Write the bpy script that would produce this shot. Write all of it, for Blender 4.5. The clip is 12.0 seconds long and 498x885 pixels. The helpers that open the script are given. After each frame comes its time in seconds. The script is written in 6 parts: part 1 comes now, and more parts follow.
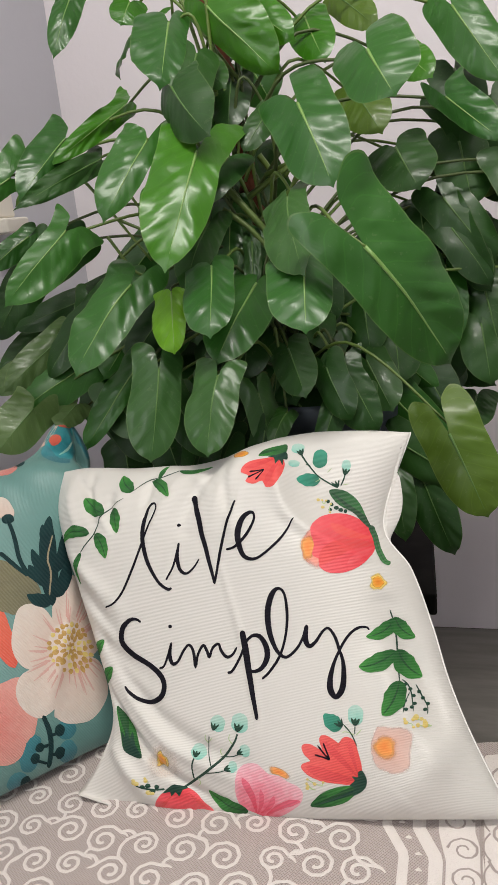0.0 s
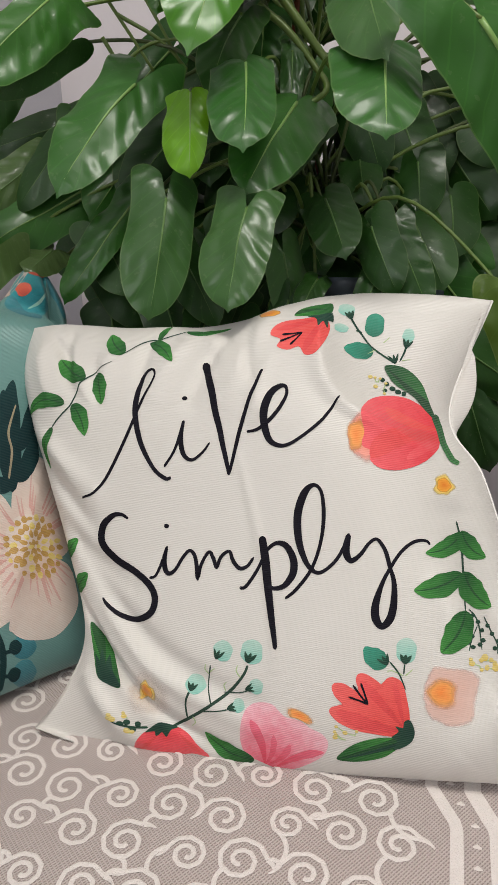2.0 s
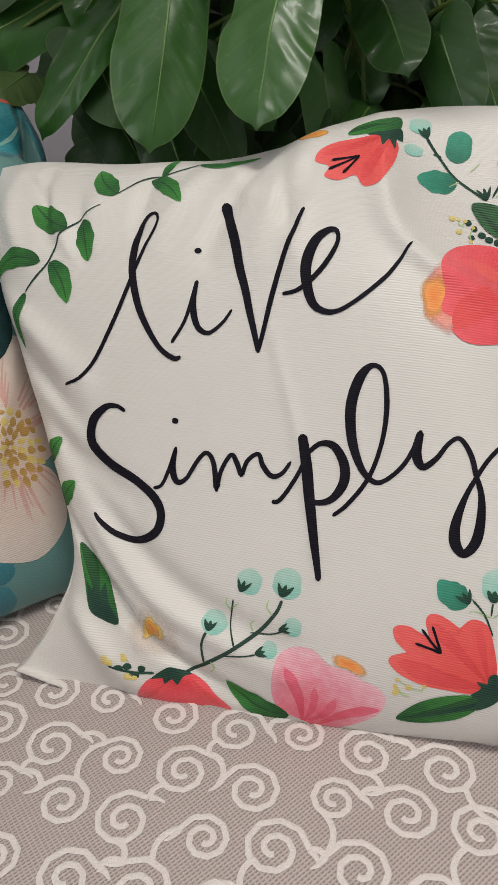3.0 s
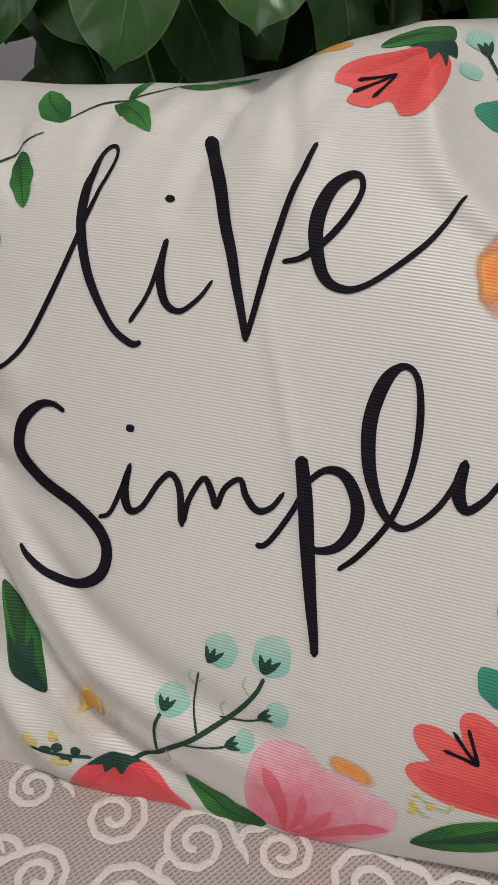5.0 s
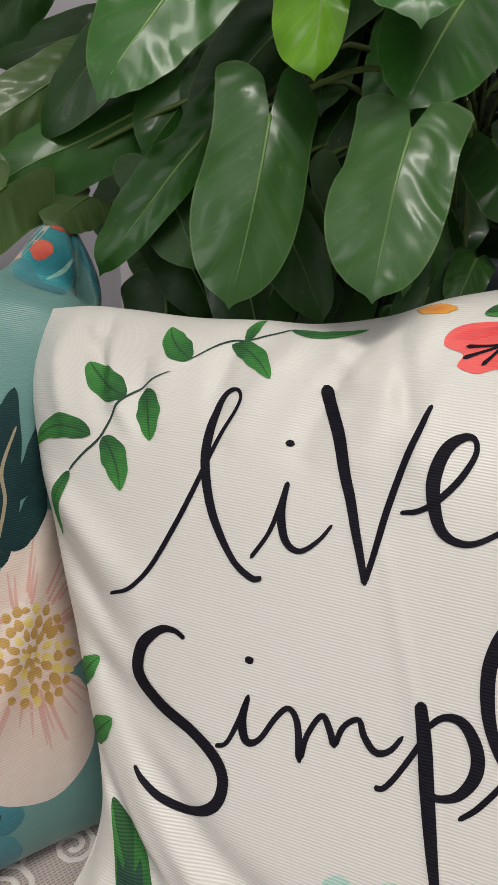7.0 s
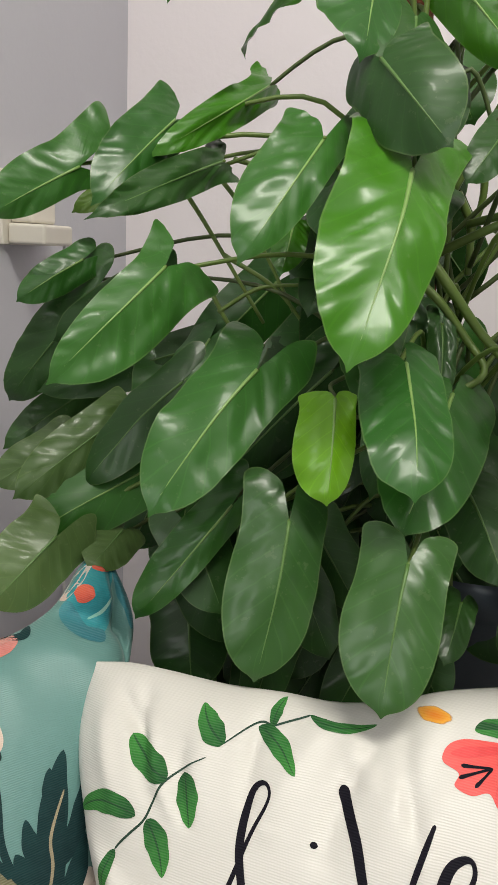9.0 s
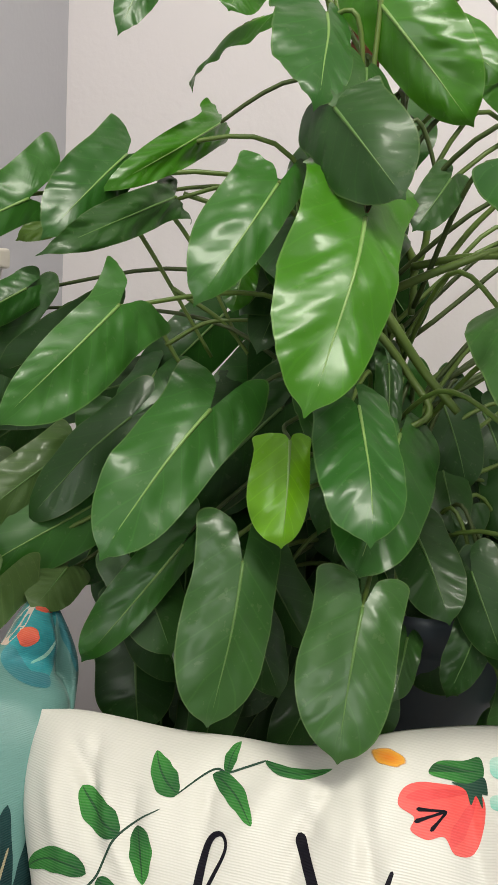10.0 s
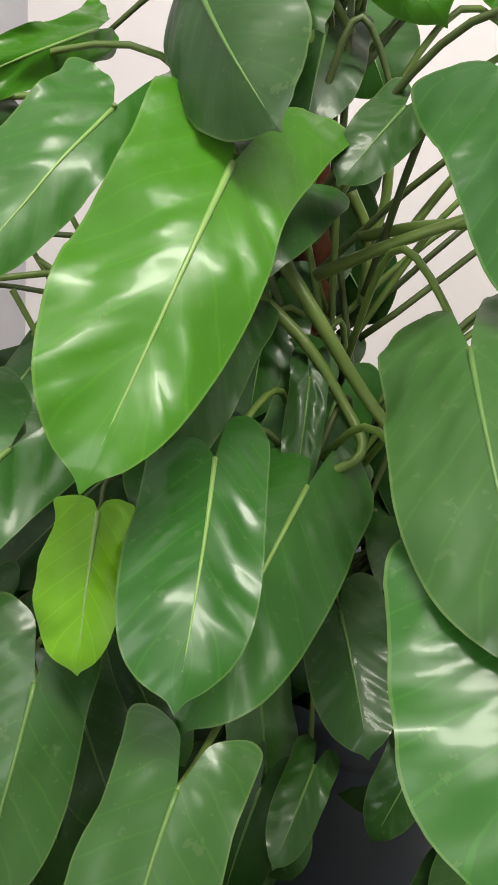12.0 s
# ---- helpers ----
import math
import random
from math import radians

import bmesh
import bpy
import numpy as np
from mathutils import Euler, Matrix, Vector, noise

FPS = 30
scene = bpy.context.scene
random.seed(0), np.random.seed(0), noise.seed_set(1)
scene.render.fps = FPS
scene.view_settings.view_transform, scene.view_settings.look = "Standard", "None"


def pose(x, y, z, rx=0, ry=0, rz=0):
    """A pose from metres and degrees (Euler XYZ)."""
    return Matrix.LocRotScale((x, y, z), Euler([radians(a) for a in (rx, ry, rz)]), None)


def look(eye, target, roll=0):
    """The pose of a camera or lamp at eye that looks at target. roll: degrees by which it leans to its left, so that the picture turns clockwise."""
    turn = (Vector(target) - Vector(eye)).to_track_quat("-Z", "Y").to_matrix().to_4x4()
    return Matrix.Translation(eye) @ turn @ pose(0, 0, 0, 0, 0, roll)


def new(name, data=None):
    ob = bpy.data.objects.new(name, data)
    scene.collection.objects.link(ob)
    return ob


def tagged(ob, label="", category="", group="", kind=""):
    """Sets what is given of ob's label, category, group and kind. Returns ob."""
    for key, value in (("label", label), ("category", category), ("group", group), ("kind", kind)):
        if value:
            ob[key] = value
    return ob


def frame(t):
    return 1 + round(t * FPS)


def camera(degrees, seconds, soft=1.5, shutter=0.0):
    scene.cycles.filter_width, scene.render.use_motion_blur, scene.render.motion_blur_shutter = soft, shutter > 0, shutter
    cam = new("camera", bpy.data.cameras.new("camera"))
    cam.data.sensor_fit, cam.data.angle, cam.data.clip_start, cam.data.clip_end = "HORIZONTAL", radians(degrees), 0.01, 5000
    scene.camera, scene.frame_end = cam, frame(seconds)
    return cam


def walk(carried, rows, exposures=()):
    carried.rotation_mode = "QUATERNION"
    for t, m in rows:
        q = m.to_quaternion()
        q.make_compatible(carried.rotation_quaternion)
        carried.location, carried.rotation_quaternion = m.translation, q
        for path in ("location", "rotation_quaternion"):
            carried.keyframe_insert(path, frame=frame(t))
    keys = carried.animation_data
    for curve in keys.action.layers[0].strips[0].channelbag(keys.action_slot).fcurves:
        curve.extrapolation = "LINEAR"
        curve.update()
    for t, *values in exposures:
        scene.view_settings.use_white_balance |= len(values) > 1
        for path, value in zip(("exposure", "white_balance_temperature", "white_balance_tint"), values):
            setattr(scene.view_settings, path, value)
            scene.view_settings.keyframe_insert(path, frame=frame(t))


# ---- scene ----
cam = camera(38.5, 12.0)
PATH = [
    (0, (0.0106, 0.0100, 1.0440), (-0.0874, 1.9090, 0.4257), -5.57),
    (0.5, (-0.0073, 0.0140, 1.0422), (-0.0777, 1.9110, 0.4111), -3.86),
    (1, (-0.0269, 0.0440, 1.0112), (-0.0779, 1.9320, 0.3531), -3.64),
    (1.5, (-0.0419, 0.0980, 0.9685), (-0.0544, 1.9590, 0.2360), -2.40),
    (2, (-0.0573, 0.1550, 0.9347), (-0.0531, 1.9840, 0.1250), -0.25),
    (2.5, (-0.0713, 0.2200, 0.8910), (-0.0902, 1.9870, -0.0450), -0.25),
    (3, (-0.0716, 0.2720, 0.8549), (-0.0990, 1.9860, -0.1765), -0.45),
    (3.2, (-0.0703, 0.2960, 0.8490), (-0.1060, 1.9860, -0.2199), -0.51),
    (4.8, (-0.0742, 0.3840, 0.8047), (-0.0683, 2.0670, -0.2762), 2.41),
    (5, (-0.0696, 0.3770, 0.8130), (-0.0637, 2.0610, -0.2669), 2.51),
    (5.5, (-0.0640, 0.3590, 0.8222), (-0.0573, 2.0580, -0.2336), 2.38),
    (6, (-0.0770, 0.3710, 0.8427), (-0.0926, 2.0870, -0.1842), 2.14),
    (6.5, (-0.0985, 0.3800, 0.8537), (-0.1286, 2.1370, -0.1008), 2.37),
    (7, (-0.1177, 0.3890, 0.8788), (-0.1828, 2.1980, 0.0298), 2.48),
    (7.5, (-0.1317, 0.3890, 0.9212), (-0.1992, 2.2480, 0.1872), 2.40),
    (9.5, (-0.1629, 0.3720, 1.0719), (-0.1394, 2.3090, 0.5744), 4.39),
    (10, (-0.1719, 0.3810, 1.0724), (-0.0074, 2.3170, 0.5987), 5.07),
    (10.5, (-0.1360, 0.4020, 1.0541), (0.0332, 2.3390, 0.5866), 4.87),
    (11, (-0.0956, 0.4290, 1.0670), (0.0406, 2.3530, 0.5359), 5.40),
    (11.5, (-0.0467, 0.4890, 1.0703), (0.0067, 2.4210, 0.5543), 5.69),
    (12, (-0.0457, 0.5570, 1.0914), (-0.0253, 2.4640, 0.4897), 6.13),
]
EXPOSE = [(0, 0.0, 6500, 10), (1.5, -0.05, 6500, 10), (2.5, -0.18, 6500, 10), (3.2, -0.3, 6500, 10), (5, -0.49, 6500, 10), (6, -0.39, 6500, 10), (7.5, 0.0, 6500, 10), (9.5, 0.18, 6700, 5), (10.5, 0.25, 6750, 3), (11.2, 0.42, 6750, 3), (12, 0.64, 6750, 5)]
walk(cam, [(t, look(eye, aim, roll)) for t, eye, aim, roll in PATH], EXPOSE)

# ---- world and light ----
ROOM = pose(-0.425, 1.742, 0, 0, 0, -11.0)          # corner of the back wall and the left wall; x along the back wall, y towards it
world = bpy.data.worlds.new("sky")
scene.world = world
world.use_nodes = True
sky = world.node_tree.nodes.new("ShaderNodeTexSky")
sky.sky_type, sky.sun_disc, sky.sun_elevation, sky.sun_rotation = "NISHITA", False, radians(40), radians(250)
world.node_tree.nodes["Background"].inputs["Strength"].default_value = 0.10
world.node_tree.links.new(sky.outputs[0], world.node_tree.nodes["Background"].inputs["Color"])

daylight = bpy.data.lights.new("window_daylight", "AREA")
daylight.shape, daylight.size, daylight.size_y, daylight.energy, daylight.color = "RECTANGLE", 1.55, 1.35, 24.5, (0.99, 0.975, 0.95)
new("window_daylight", daylight).matrix_world = ROOM @ look((-0.06, -2.75, 1.62), (1.0, -2.55, 1.50))
# Overhead light added to lift the plant's top; no fixture is in view.
tube = bpy.data.lights.new("unseen_overhead_light", "AREA")
tube.shape, tube.size, tube.size_y, tube.energy, tube.color = "RECTANGLE", 1.2, 0.30, 31.5, (1.0, 0.965, 0.90)
new("unseen_overhead_light", tube).matrix_world = ROOM @ look((0.95, -1.50, 2.62), (0.95, -1.49, 0))

# ---- materials ----
def material(name, colour, rough=0.6, metal=0.0, spec=0.5, coat=0.0, sheen=0.0):
    m = bpy.data.materials.new(name)
    m.use_nodes = True
    s = m.node_tree.nodes["Principled BSDF"]
    s.inputs["Base Color"].default_value = (*colour, 1)
    s.inputs["Roughness"].default_value, s.inputs["Metallic"].default_value = rough, metal
    s.inputs["Specular IOR Level"].default_value, s.inputs["Coat Weight"].default_value, s.inputs["Sheen Weight"].default_value = spec, coat, sheen
    return m


def node(m, kind, **sets):
    n = m.node_tree.nodes.new("ShaderNode" + kind)
    for k, v in sets.items():
        n.inputs[k].default_value = v
    return n


def join(m, a, b):
    m.node_tree.links.new(a, b)


def shader(m):
    return m.node_tree.nodes["Principled BSDF"]


def coords(m, kind="Object", uv=""):
    if uv:
        n = m.node_tree.nodes.new("ShaderNodeUVMap")
        n.uv_map = uv
        return n.outputs[0]
    return m.node_tree.nodes.new("ShaderNodeTexCoord").outputs[kind]


def ramp(m, fac, stops):
    n = m.node_tree.nodes.new("ShaderNodeValToRGB")
    e = n.color_ramp.elements
    while len(e) < len(stops):
        e.new(0.5)
    for el, (p, c) in zip(e, stops):
        el.position, el.color = p, (*c, 1)
    join(m, fac, n.inputs[0])
    return n.outputs[0]


def mixed(m, fac, a, b, mode="MIX"):
    n = m.node_tree.nodes.new("ShaderNodeMix")
    n.data_type, n.blend_type = "RGBA", mode
    for sock, v in ((n.inputs[0], fac), (n.inputs[6], a), (n.inputs[7], b)):
        if hasattr(v, "links"):
            join(m, v, sock)
        else:
            sock.default_value = v if sock is n.inputs[0] else (*v, 1)
    return n.outputs[2]


def maths(m, op, a, b=0.5):
    n = m.node_tree.nodes.new("ShaderNodeMath")
    n.operation = op
    for sock, v in zip(n.inputs, (a, b)):
        if hasattr(v, "links"):
            join(m, v, sock)
        else:
            sock.default_value = v
    return n.outputs[0]


def noisy(m, vec, scale, detail=3.0, rough=0.55):
    n = node(m, "TexNoise", Scale=scale, Detail=detail, Roughness=rough)
    join(m, vec, n.inputs["Vector"])
    return n.outputs[0]


def bumped(m, height, strength, distance):
    n = node(m, "Bump", Strength=strength, Distance=distance)
    if shader(m).inputs["Normal"].is_linked:
        join(m, shader(m).inputs["Normal"].links[0].from_socket, n.inputs["Normal"])
    join(m, height, n.inputs["Height"])
    join(m, n.outputs[0], shader(m).inputs["Normal"])


def ribs(m, vec, pitch, axis="Y", warp=0.0):
    n = node(m, "TexWave", Scale=0.31416 / pitch, Distortion=warp, Detail=1.0)
    n.wave_type, n.bands_direction = "BANDS", axis
    join(m, vec, n.inputs["Vector"])
    return n.outputs["Fac"]


def plaster(name, colour):
    m = material(name, colour, 0.75, spec=0.3)
    v = coords(m)
    big, fine = noisy(m, v, 1.6, 4), noisy(m, v, 90, 3)
    c = mixed(m, big, tuple(x * 0.94 for x in colour), tuple(min(1, x * 1.05) for x in colour))
    join(m, c, shader(m).inputs["Base Color"])
    bumped(m, fine, 0.25, 0.002)
    return m


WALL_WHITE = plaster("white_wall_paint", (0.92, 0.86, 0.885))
# Darker grey carries the left wall's shade; unseen walls use it to cut bounce.
WALL_DIMMED = plaster("dimmed_wall_paint", (0.60, 0.595, 0.64))
CEILING_PAINT = plaster("ceiling_paint", (0.82, 0.81, 0.80))


def cloth(name, colour, pitch=0.0014, sheen=0.12, rough=0.37, uv="weave"):
    """Ribbed woven cotton satin."""
    m = material(name, colour, rough, spec=0.5, sheen=sheen)
    v = coords(m, uv=uv)
    thread, stain = ribs(m, v, pitch, "Y", 0.6), noisy(m, v, 22, 3)
    dark = tuple(x * 0.95 for x in colour)
    c = mixed(m, stain, tuple(x * 0.96 for x in colour), colour)
    c = mixed(m, thread, dark, c, "MIX")
    join(m, c, shader(m).inputs["Base Color"])
    bumped(m, thread, 0.27, 0.0006)
    bumped(m, noisy(m, v, 1400, 2), 0.15, 0.0003)
    return m


CREAM_CLOTH = cloth("cream_cushion_cloth", (0.695, 0.668, 0.622))
TEAL_CLOTH = cloth("teal_cushion_cloth", (0.135, 0.285, 0.262))
PIPING = material("white_piping", (0.86, 0.84, 0.80), 0.6)


def dye(name, base, tip, streak=0.35, sheen=0.2, vein=None, show=0.10):
    """Watercolour dye printed on the cloth: base to tip along the shape, streaked across."""
    m = material(name, base, 0.5, spec=0.35, sheen=sheen)
    run, weave = coords(m, uv="run"), coords(m, uv="weave")
    sep = m.node_tree.nodes.new("ShaderNodeSeparateXYZ")
    join(m, run, sep.inputs[0])
    wash = noisy(m, weave, 130, 4, 0.6)
    along = maths(m, "ADD", sep.outputs[1], maths(m, "MULTIPLY", maths(m, "SUBTRACT", wash, 0.5), 0.9))
    c = mixed(m, maths(m, "MINIMUM", maths(m, "MAXIMUM", along, 0.0), 1.0), base, tip)
    s = node(m, "TexNoise", Scale=1.0, Detail=2.0)
    map_ = node(m, "Mapping", Scale=(7.0, 0.8, 1.0))
    join(m, run, map_.inputs[0])
    join(m, map_.outputs[0], s.inputs["Vector"])
    c = mixed(m, maths(m, "MULTIPLY", s.outputs[0], streak), c, tuple(x * 0.45 for x in base))
    if vein:
        near = maths(m, "LESS_THAN", maths(m, "ABSOLUTE", sep.outputs[0]), 0.09)
        c = mixed(m, maths(m, "MULTIPLY", near, 0.8), c, vein)
    thread = ribs(m, weave, 0.0014, "Y", 0.6)
    c = mixed(m, maths(m, "MULTIPLY", thread, show), c, (0.8, 0.76, 0.7))
    join(m, c, shader(m).inputs["Base Color"])
    bumped(m, thread, 0.35, 0.0006)
    return m


def wash(name, heart, edge, fade=0.3, cover=1.0):
    """A soft watercolour daub: heart to edge outward, thinning away towards its rim."""
    m = material(name, heart, 0.5, spec=0.35, sheen=0.2)
    rim, weave = coords(m, uv="rim"), coords(m, uv="weave")
    sep = m.node_tree.nodes.new("ShaderNodeSeparateXYZ")
    join(m, rim, sep.inputs[0])
    wet = maths(m, "MULTIPLY", maths(m, "SUBTRACT", noisy(m, weave, 170, 4, 0.6), 0.5), 0.7)
    out = maths(m, "ADD", sep.outputs[0], wet)
    c = mixed(m, maths(m, "MINIMUM", maths(m, "MAXIMUM", out, 0.0), 1.0), heart, edge)
    join(m, c, shader(m).inputs["Base Color"])
    thin = maths(m, "DIVIDE", maths(m, "SUBTRACT", 1.0, maths(m, "ADD", sep.outputs[0], maths(m, "MULTIPLY", wet, 0.3))), fade)
    join(m, maths(m, "MULTIPLY", maths(m, "MINIMUM", maths(m, "MAXIMUM", thin, 0.0), 1.0), cover), shader(m).inputs["Alpha"])
    bumped(m, ribs(m, weave, 0.0014, "Y", 0.6), 0.30, 0.0006)
    return m


BLUSH = wash("blush_dye", (0.84, 0.50, 0.41), (0.82, 0.56, 0.48), 0.14, 0.75)
PEACH = wash("peach_dye", (0.85, 0.26, 0.18), (0.85, 0.38, 0.31), 0.30)
PALE_PETAL = wash("pale_petal_dye", (0.80, 0.74, 0.62), (0.80, 0.60, 0.52), 0.25, 0.28)
DAISY = wash("orange_dye", (0.74, 0.20, 0.015), (0.80, 0.38, 0.04), 0.18)
DAISY_RIM = wash("yellow_orange_dye", (0.80, 0.46, 0.06), (0.80, 0.60, 0.16), 0.3)
ORANGE_WASH = wash("orange_wash", (0.86, 0.23, 0.04), (0.84, 0.42, 0.12), 0.45)
INK = dye("black_ink", (0.006, 0.005, 0.010), (0.010, 0.009, 0.015), 0.1, 0.0, show=0.003)
LEAFPRINT = dye("green_leaf_dye", (0.010, 0.095, 0.022), (0.060, 0.32, 0.05), 0.6, vein=(0.008, 0.05, 0.018), show=0.05)
DARKLEAF = dye("dark_leaf_dye", (0.010, 0.085, 0.030), (0.050, 0.26, 0.06), 0.6, vein=(0.006, 0.04, 0.02))
STEM = dye("stem_dye", (0.018, 0.055, 0.035), (0.03, 0.07, 0.05), 0.3, show=0.03)
CALYX = dye("deep_green_dye", (0.010, 0.045, 0.032), (0.025, 0.085, 0.05), 0.4, show=0.03)
CORAL = dye("coral_dye", (0.80, 0.058, 0.050), (0.90, 0.125, 0.115), 0.20, show=0.03)
PEONY = dye("red_dye", (0.78, 0.028, 0.045), (0.92, 0.12, 0.14), 0.25, show=0.03)
PINK = dye("pink_dye", (0.82, 0.06, 0.13), (0.87, 0.50, 0.56), 0.12, show=0.03)
YELLOW = dye("yellow_dye", (0.70, 0.50, 0.08), (0.78, 0.66, 0.25), 0.3)
PALE_TEAL = dye("pale_teal_dye", (0.22, 0.56, 0.46), (0.46, 0.66, 0.57), 0.2)
DEEP_TEAL = dye("deep_teal_dye", (0.008, 0.17, 0.10), (0.030, 0.34, 0.22), 0.35, show=0.03)
CREAMPETAL = dye("cream_petal_dye", (0.66, 0.48, 0.40), (0.70, 0.61, 0.54), 0.05)
GOLD = dye("gold_stamen_dye", (0.46, 0.25, 0.035), (0.60, 0.36, 0.08), 0.4)
ROSE_LINE = dye("rose_line_dye", (0.64, 0.34, 0.29), (0.67, 0.43, 0.37), 0.2)
NIGHTLEAF = dye("night_green_dye", (0.006, 0.030, 0.034), (0.010, 0.048, 0.050), 0.3, show=0.02)
OLIVE_LINE = dye("olive_line_dye", (0.30, 0.25, 0.15), (0.36, 0.30, 0.18), 0.2)
OLIVEPRINT = dye("olive_leaf_dye", (0.14, 0.13, 0.06), (0.20, 0.18, 0.08), 0.4)
REDPRINT = dye("scarlet_dye", (0.72, 0.07, 0.03), (0.78, 0.12, 0.05), 0.2)
PINKPETAL = dye("salmon_dye", (0.74, 0.20, 0.17), (0.78, 0.36, 0.30), 0.3)
BERRY = dye("berry_dye", (0.018, 0.17, 0.21), (0.045, 0.27, 0.31), 0.35, show=0.03)


for dark_dye in (INK, NIGHTLEAF, CALYX, STEM, LEAFPRINT, DARKLEAF):
    shader(dark_dye).inputs["Specular IOR Level"].default_value, shader(dark_dye).inputs["Sheen Weight"].default_value, shader(dark_dye).inputs["Roughness"].default_value = 0.12, 0.0, 0.7
CYANPRINT = dye("cyan_dye", (0.008, 0.24, 0.28), (0.05, 0.46, 0.50), 0.4, show=0.03)
DARK_CORAL = dye("dark_coral_dye", (0.70, 0.035, 0.040), (0.86, 0.085, 0.085), 0.2, show=0.03)
DARK_PINK = dye("dark_pink_dye", (0.76, 0.025, 0.07), (0.84, 0.16, 0.24), 0.2, show=0.03)
SPRIG = dye("pale_sprig_dye", (0.36, 0.52, 0.20), (0.46, 0.60, 0.30), 0.2)


def foliage(name, deep, fresh, gloss=0.26):
    """A waxy leaf: a pale midrib and faint side veins, pale rim, blotches, and light that shines through a little."""
    m = material(name, deep, gloss, spec=0.5, coat=0.16)
    shader(m).inputs["Coat Roughness"].default_value = 0.09
    uv, ob = coords(m, uv="blade"), coords(m)
    info = m.node_tree.nodes.new("ShaderNodeObjectInfo")
    sep = m.node_tree.nodes.new("ShaderNodeSeparateXYZ")
    join(m, uv, sep.inputs[0])
    side = maths(m, "ABSOLUTE", sep.outputs[0])
    big, fine = noisy(m, ob, 14, 4), noisy(m, ob, 160, 3)
    tone = maths(m, "ADD", maths(m, "MULTIPLY", info.outputs["Random"], 0.55), maths(m, "MULTIPLY", big, 0.6))
    c = mixed(m, maths(m, "SUBTRACT", tone, 0.12), deep, fresh)
    wave = maths(m, "SINE", maths(m, "MULTIPLY", maths(m, "ADD", maths(m, "SUBTRACT", sep.outputs[1], maths(m, "MULTIPLY", side, 0.30)), maths(m, "MULTIPLY", big, 0.14)), 40.0))
    vein = maths(m, "GREATER_THAN", wave, 0.965)
    c = mixed(m, maths(m, "MULTIPLY", vein, 0.09), c, tuple(min(1, x * 2.2) for x in fresh))
    rim = maths(m, "GREATER_THAN", side, 0.972)
    c = mixed(m, maths(m, "MULTIPLY", rim, 0.14), c, (0.34, 0.42, 0.16))
    c = mixed(m, maths(m, "MULTIPLY", maths(m, "GREATER_THAN", fine, 0.66), 0.10), c, (0.28, 0.32, 0.18))
    join(m, c, shader(m).inputs["Base Color"])
    join(m, maths(m, "ADD", maths(m, "MULTIPLY", big, 0.26), gloss - 0.02), shader(m).inputs["Roughness"])
    bumped(m, wave, 0.04, 0.0012)
    bumped(m, big, 0.30, 0.006)
    thin = node(m, "BsdfTranslucent")
    join(m, c, thin.inputs[0])
    mix = node(m, "MixShader", Fac=0.16)
    out = m.node_tree.nodes["Material Output"]
    join(m, shader(m).outputs[0], mix.inputs[1])
    join(m, thin.outputs[0], mix.inputs[2])
    join(m, mix.outputs[0], out.inputs[0])
    return m


MID = foliage("green_leaf", (0.020, 0.103, 0.011), (0.046, 0.170, 0.020), 0.27)
# Dark copy of the leaf green; shade inside the plant is put into it.
DARK = foliage("dark_shaded_leaf", (0.013, 0.057, 0.007), (0.030, 0.108, 0.012), 0.33)
DEEP_LEAF = foliage("deep_green_leaf", (0.027, 0.094, 0.017), (0.058, 0.150, 0.030), 0.25)
BRIGHT = foliage("fresh_green_leaf", (0.032, 0.152, 0.004), (0.062, 0.222, 0.008), 0.22)
LIME = foliage("young_lime_leaf", (0.130, 0.340, 0.008), (0.190, 0.420, 0.014), 0.22)
OLIVE = foliage("yellowing_leaf", (0.055, 0.130, 0.008), (0.105, 0.180, 0.014), 0.34)
SAGE = foliage("sage_leaf", (0.060, 0.125, 0.026), (0.105, 0.180, 0.050), 0.34)


def skin(name, a, b, rough, scale=40.0, bump=0.3, metal=0.0):
    m = material(name, a, rough, metal)
    v = coords(m)
    n = noisy(m, v, scale, 4)
    join(m, mixed(m, n, a, b), shader(m).inputs["Base Color"])
    bumped(m, n, bump, 0.002)
    return m


RIB_GREEN = skin("midrib", (0.16, 0.30, 0.07), (0.24, 0.38, 0.11), 0.4)
RIB_DULL = skin("dull_midrib", (0.075, 0.165, 0.035), (0.12, 0.22, 0.06), 0.45)
RIBS = {n: RIB_GREEN for n in ("fresh_green_leaf", "young_lime_leaf", "green_leaf")}
STALK = skin("leaf_stalk", (0.090, 0.165, 0.028), (0.150, 0.215, 0.045), 0.42)
STALK_DARK = skin("dark_leaf_stalk", (0.050, 0.085, 0.022), (0.085, 0.115, 0.030), 0.5)
COIR = skin("coir", (0.22, 0.060, 0.022), (0.10, 0.030, 0.014), 0.9, 220, 1.0)
POT_GLAZE = skin("pot_glaze", (0.055, 0.072, 0.092), (0.080, 0.098, 0.120), 0.42, 30, 0.15)
SOIL = skin("soil", (0.018, 0.012, 0.008), (0.05, 0.034, 0.022), 0.95, 120, 1.0)
BLACK_WOOD = skin("black_wood", (0.004, 0.003, 0.003), (0.009, 0.007, 0.006), 0.65, 60, 0.2)
DARK_TIMBER = skin("dark_timber", (0.060, 0.030, 0.016), (0.11, 0.055, 0.028), 0.5, 25, 0.3)
shader(BLACK_WOOD).inputs["Specular IOR Level"].default_value = 0.12
PLASTIC = skin("cream_plastic", (0.76, 0.71, 0.62), (0.80, 0.76, 0.67), 0.4, 30, 0.05)
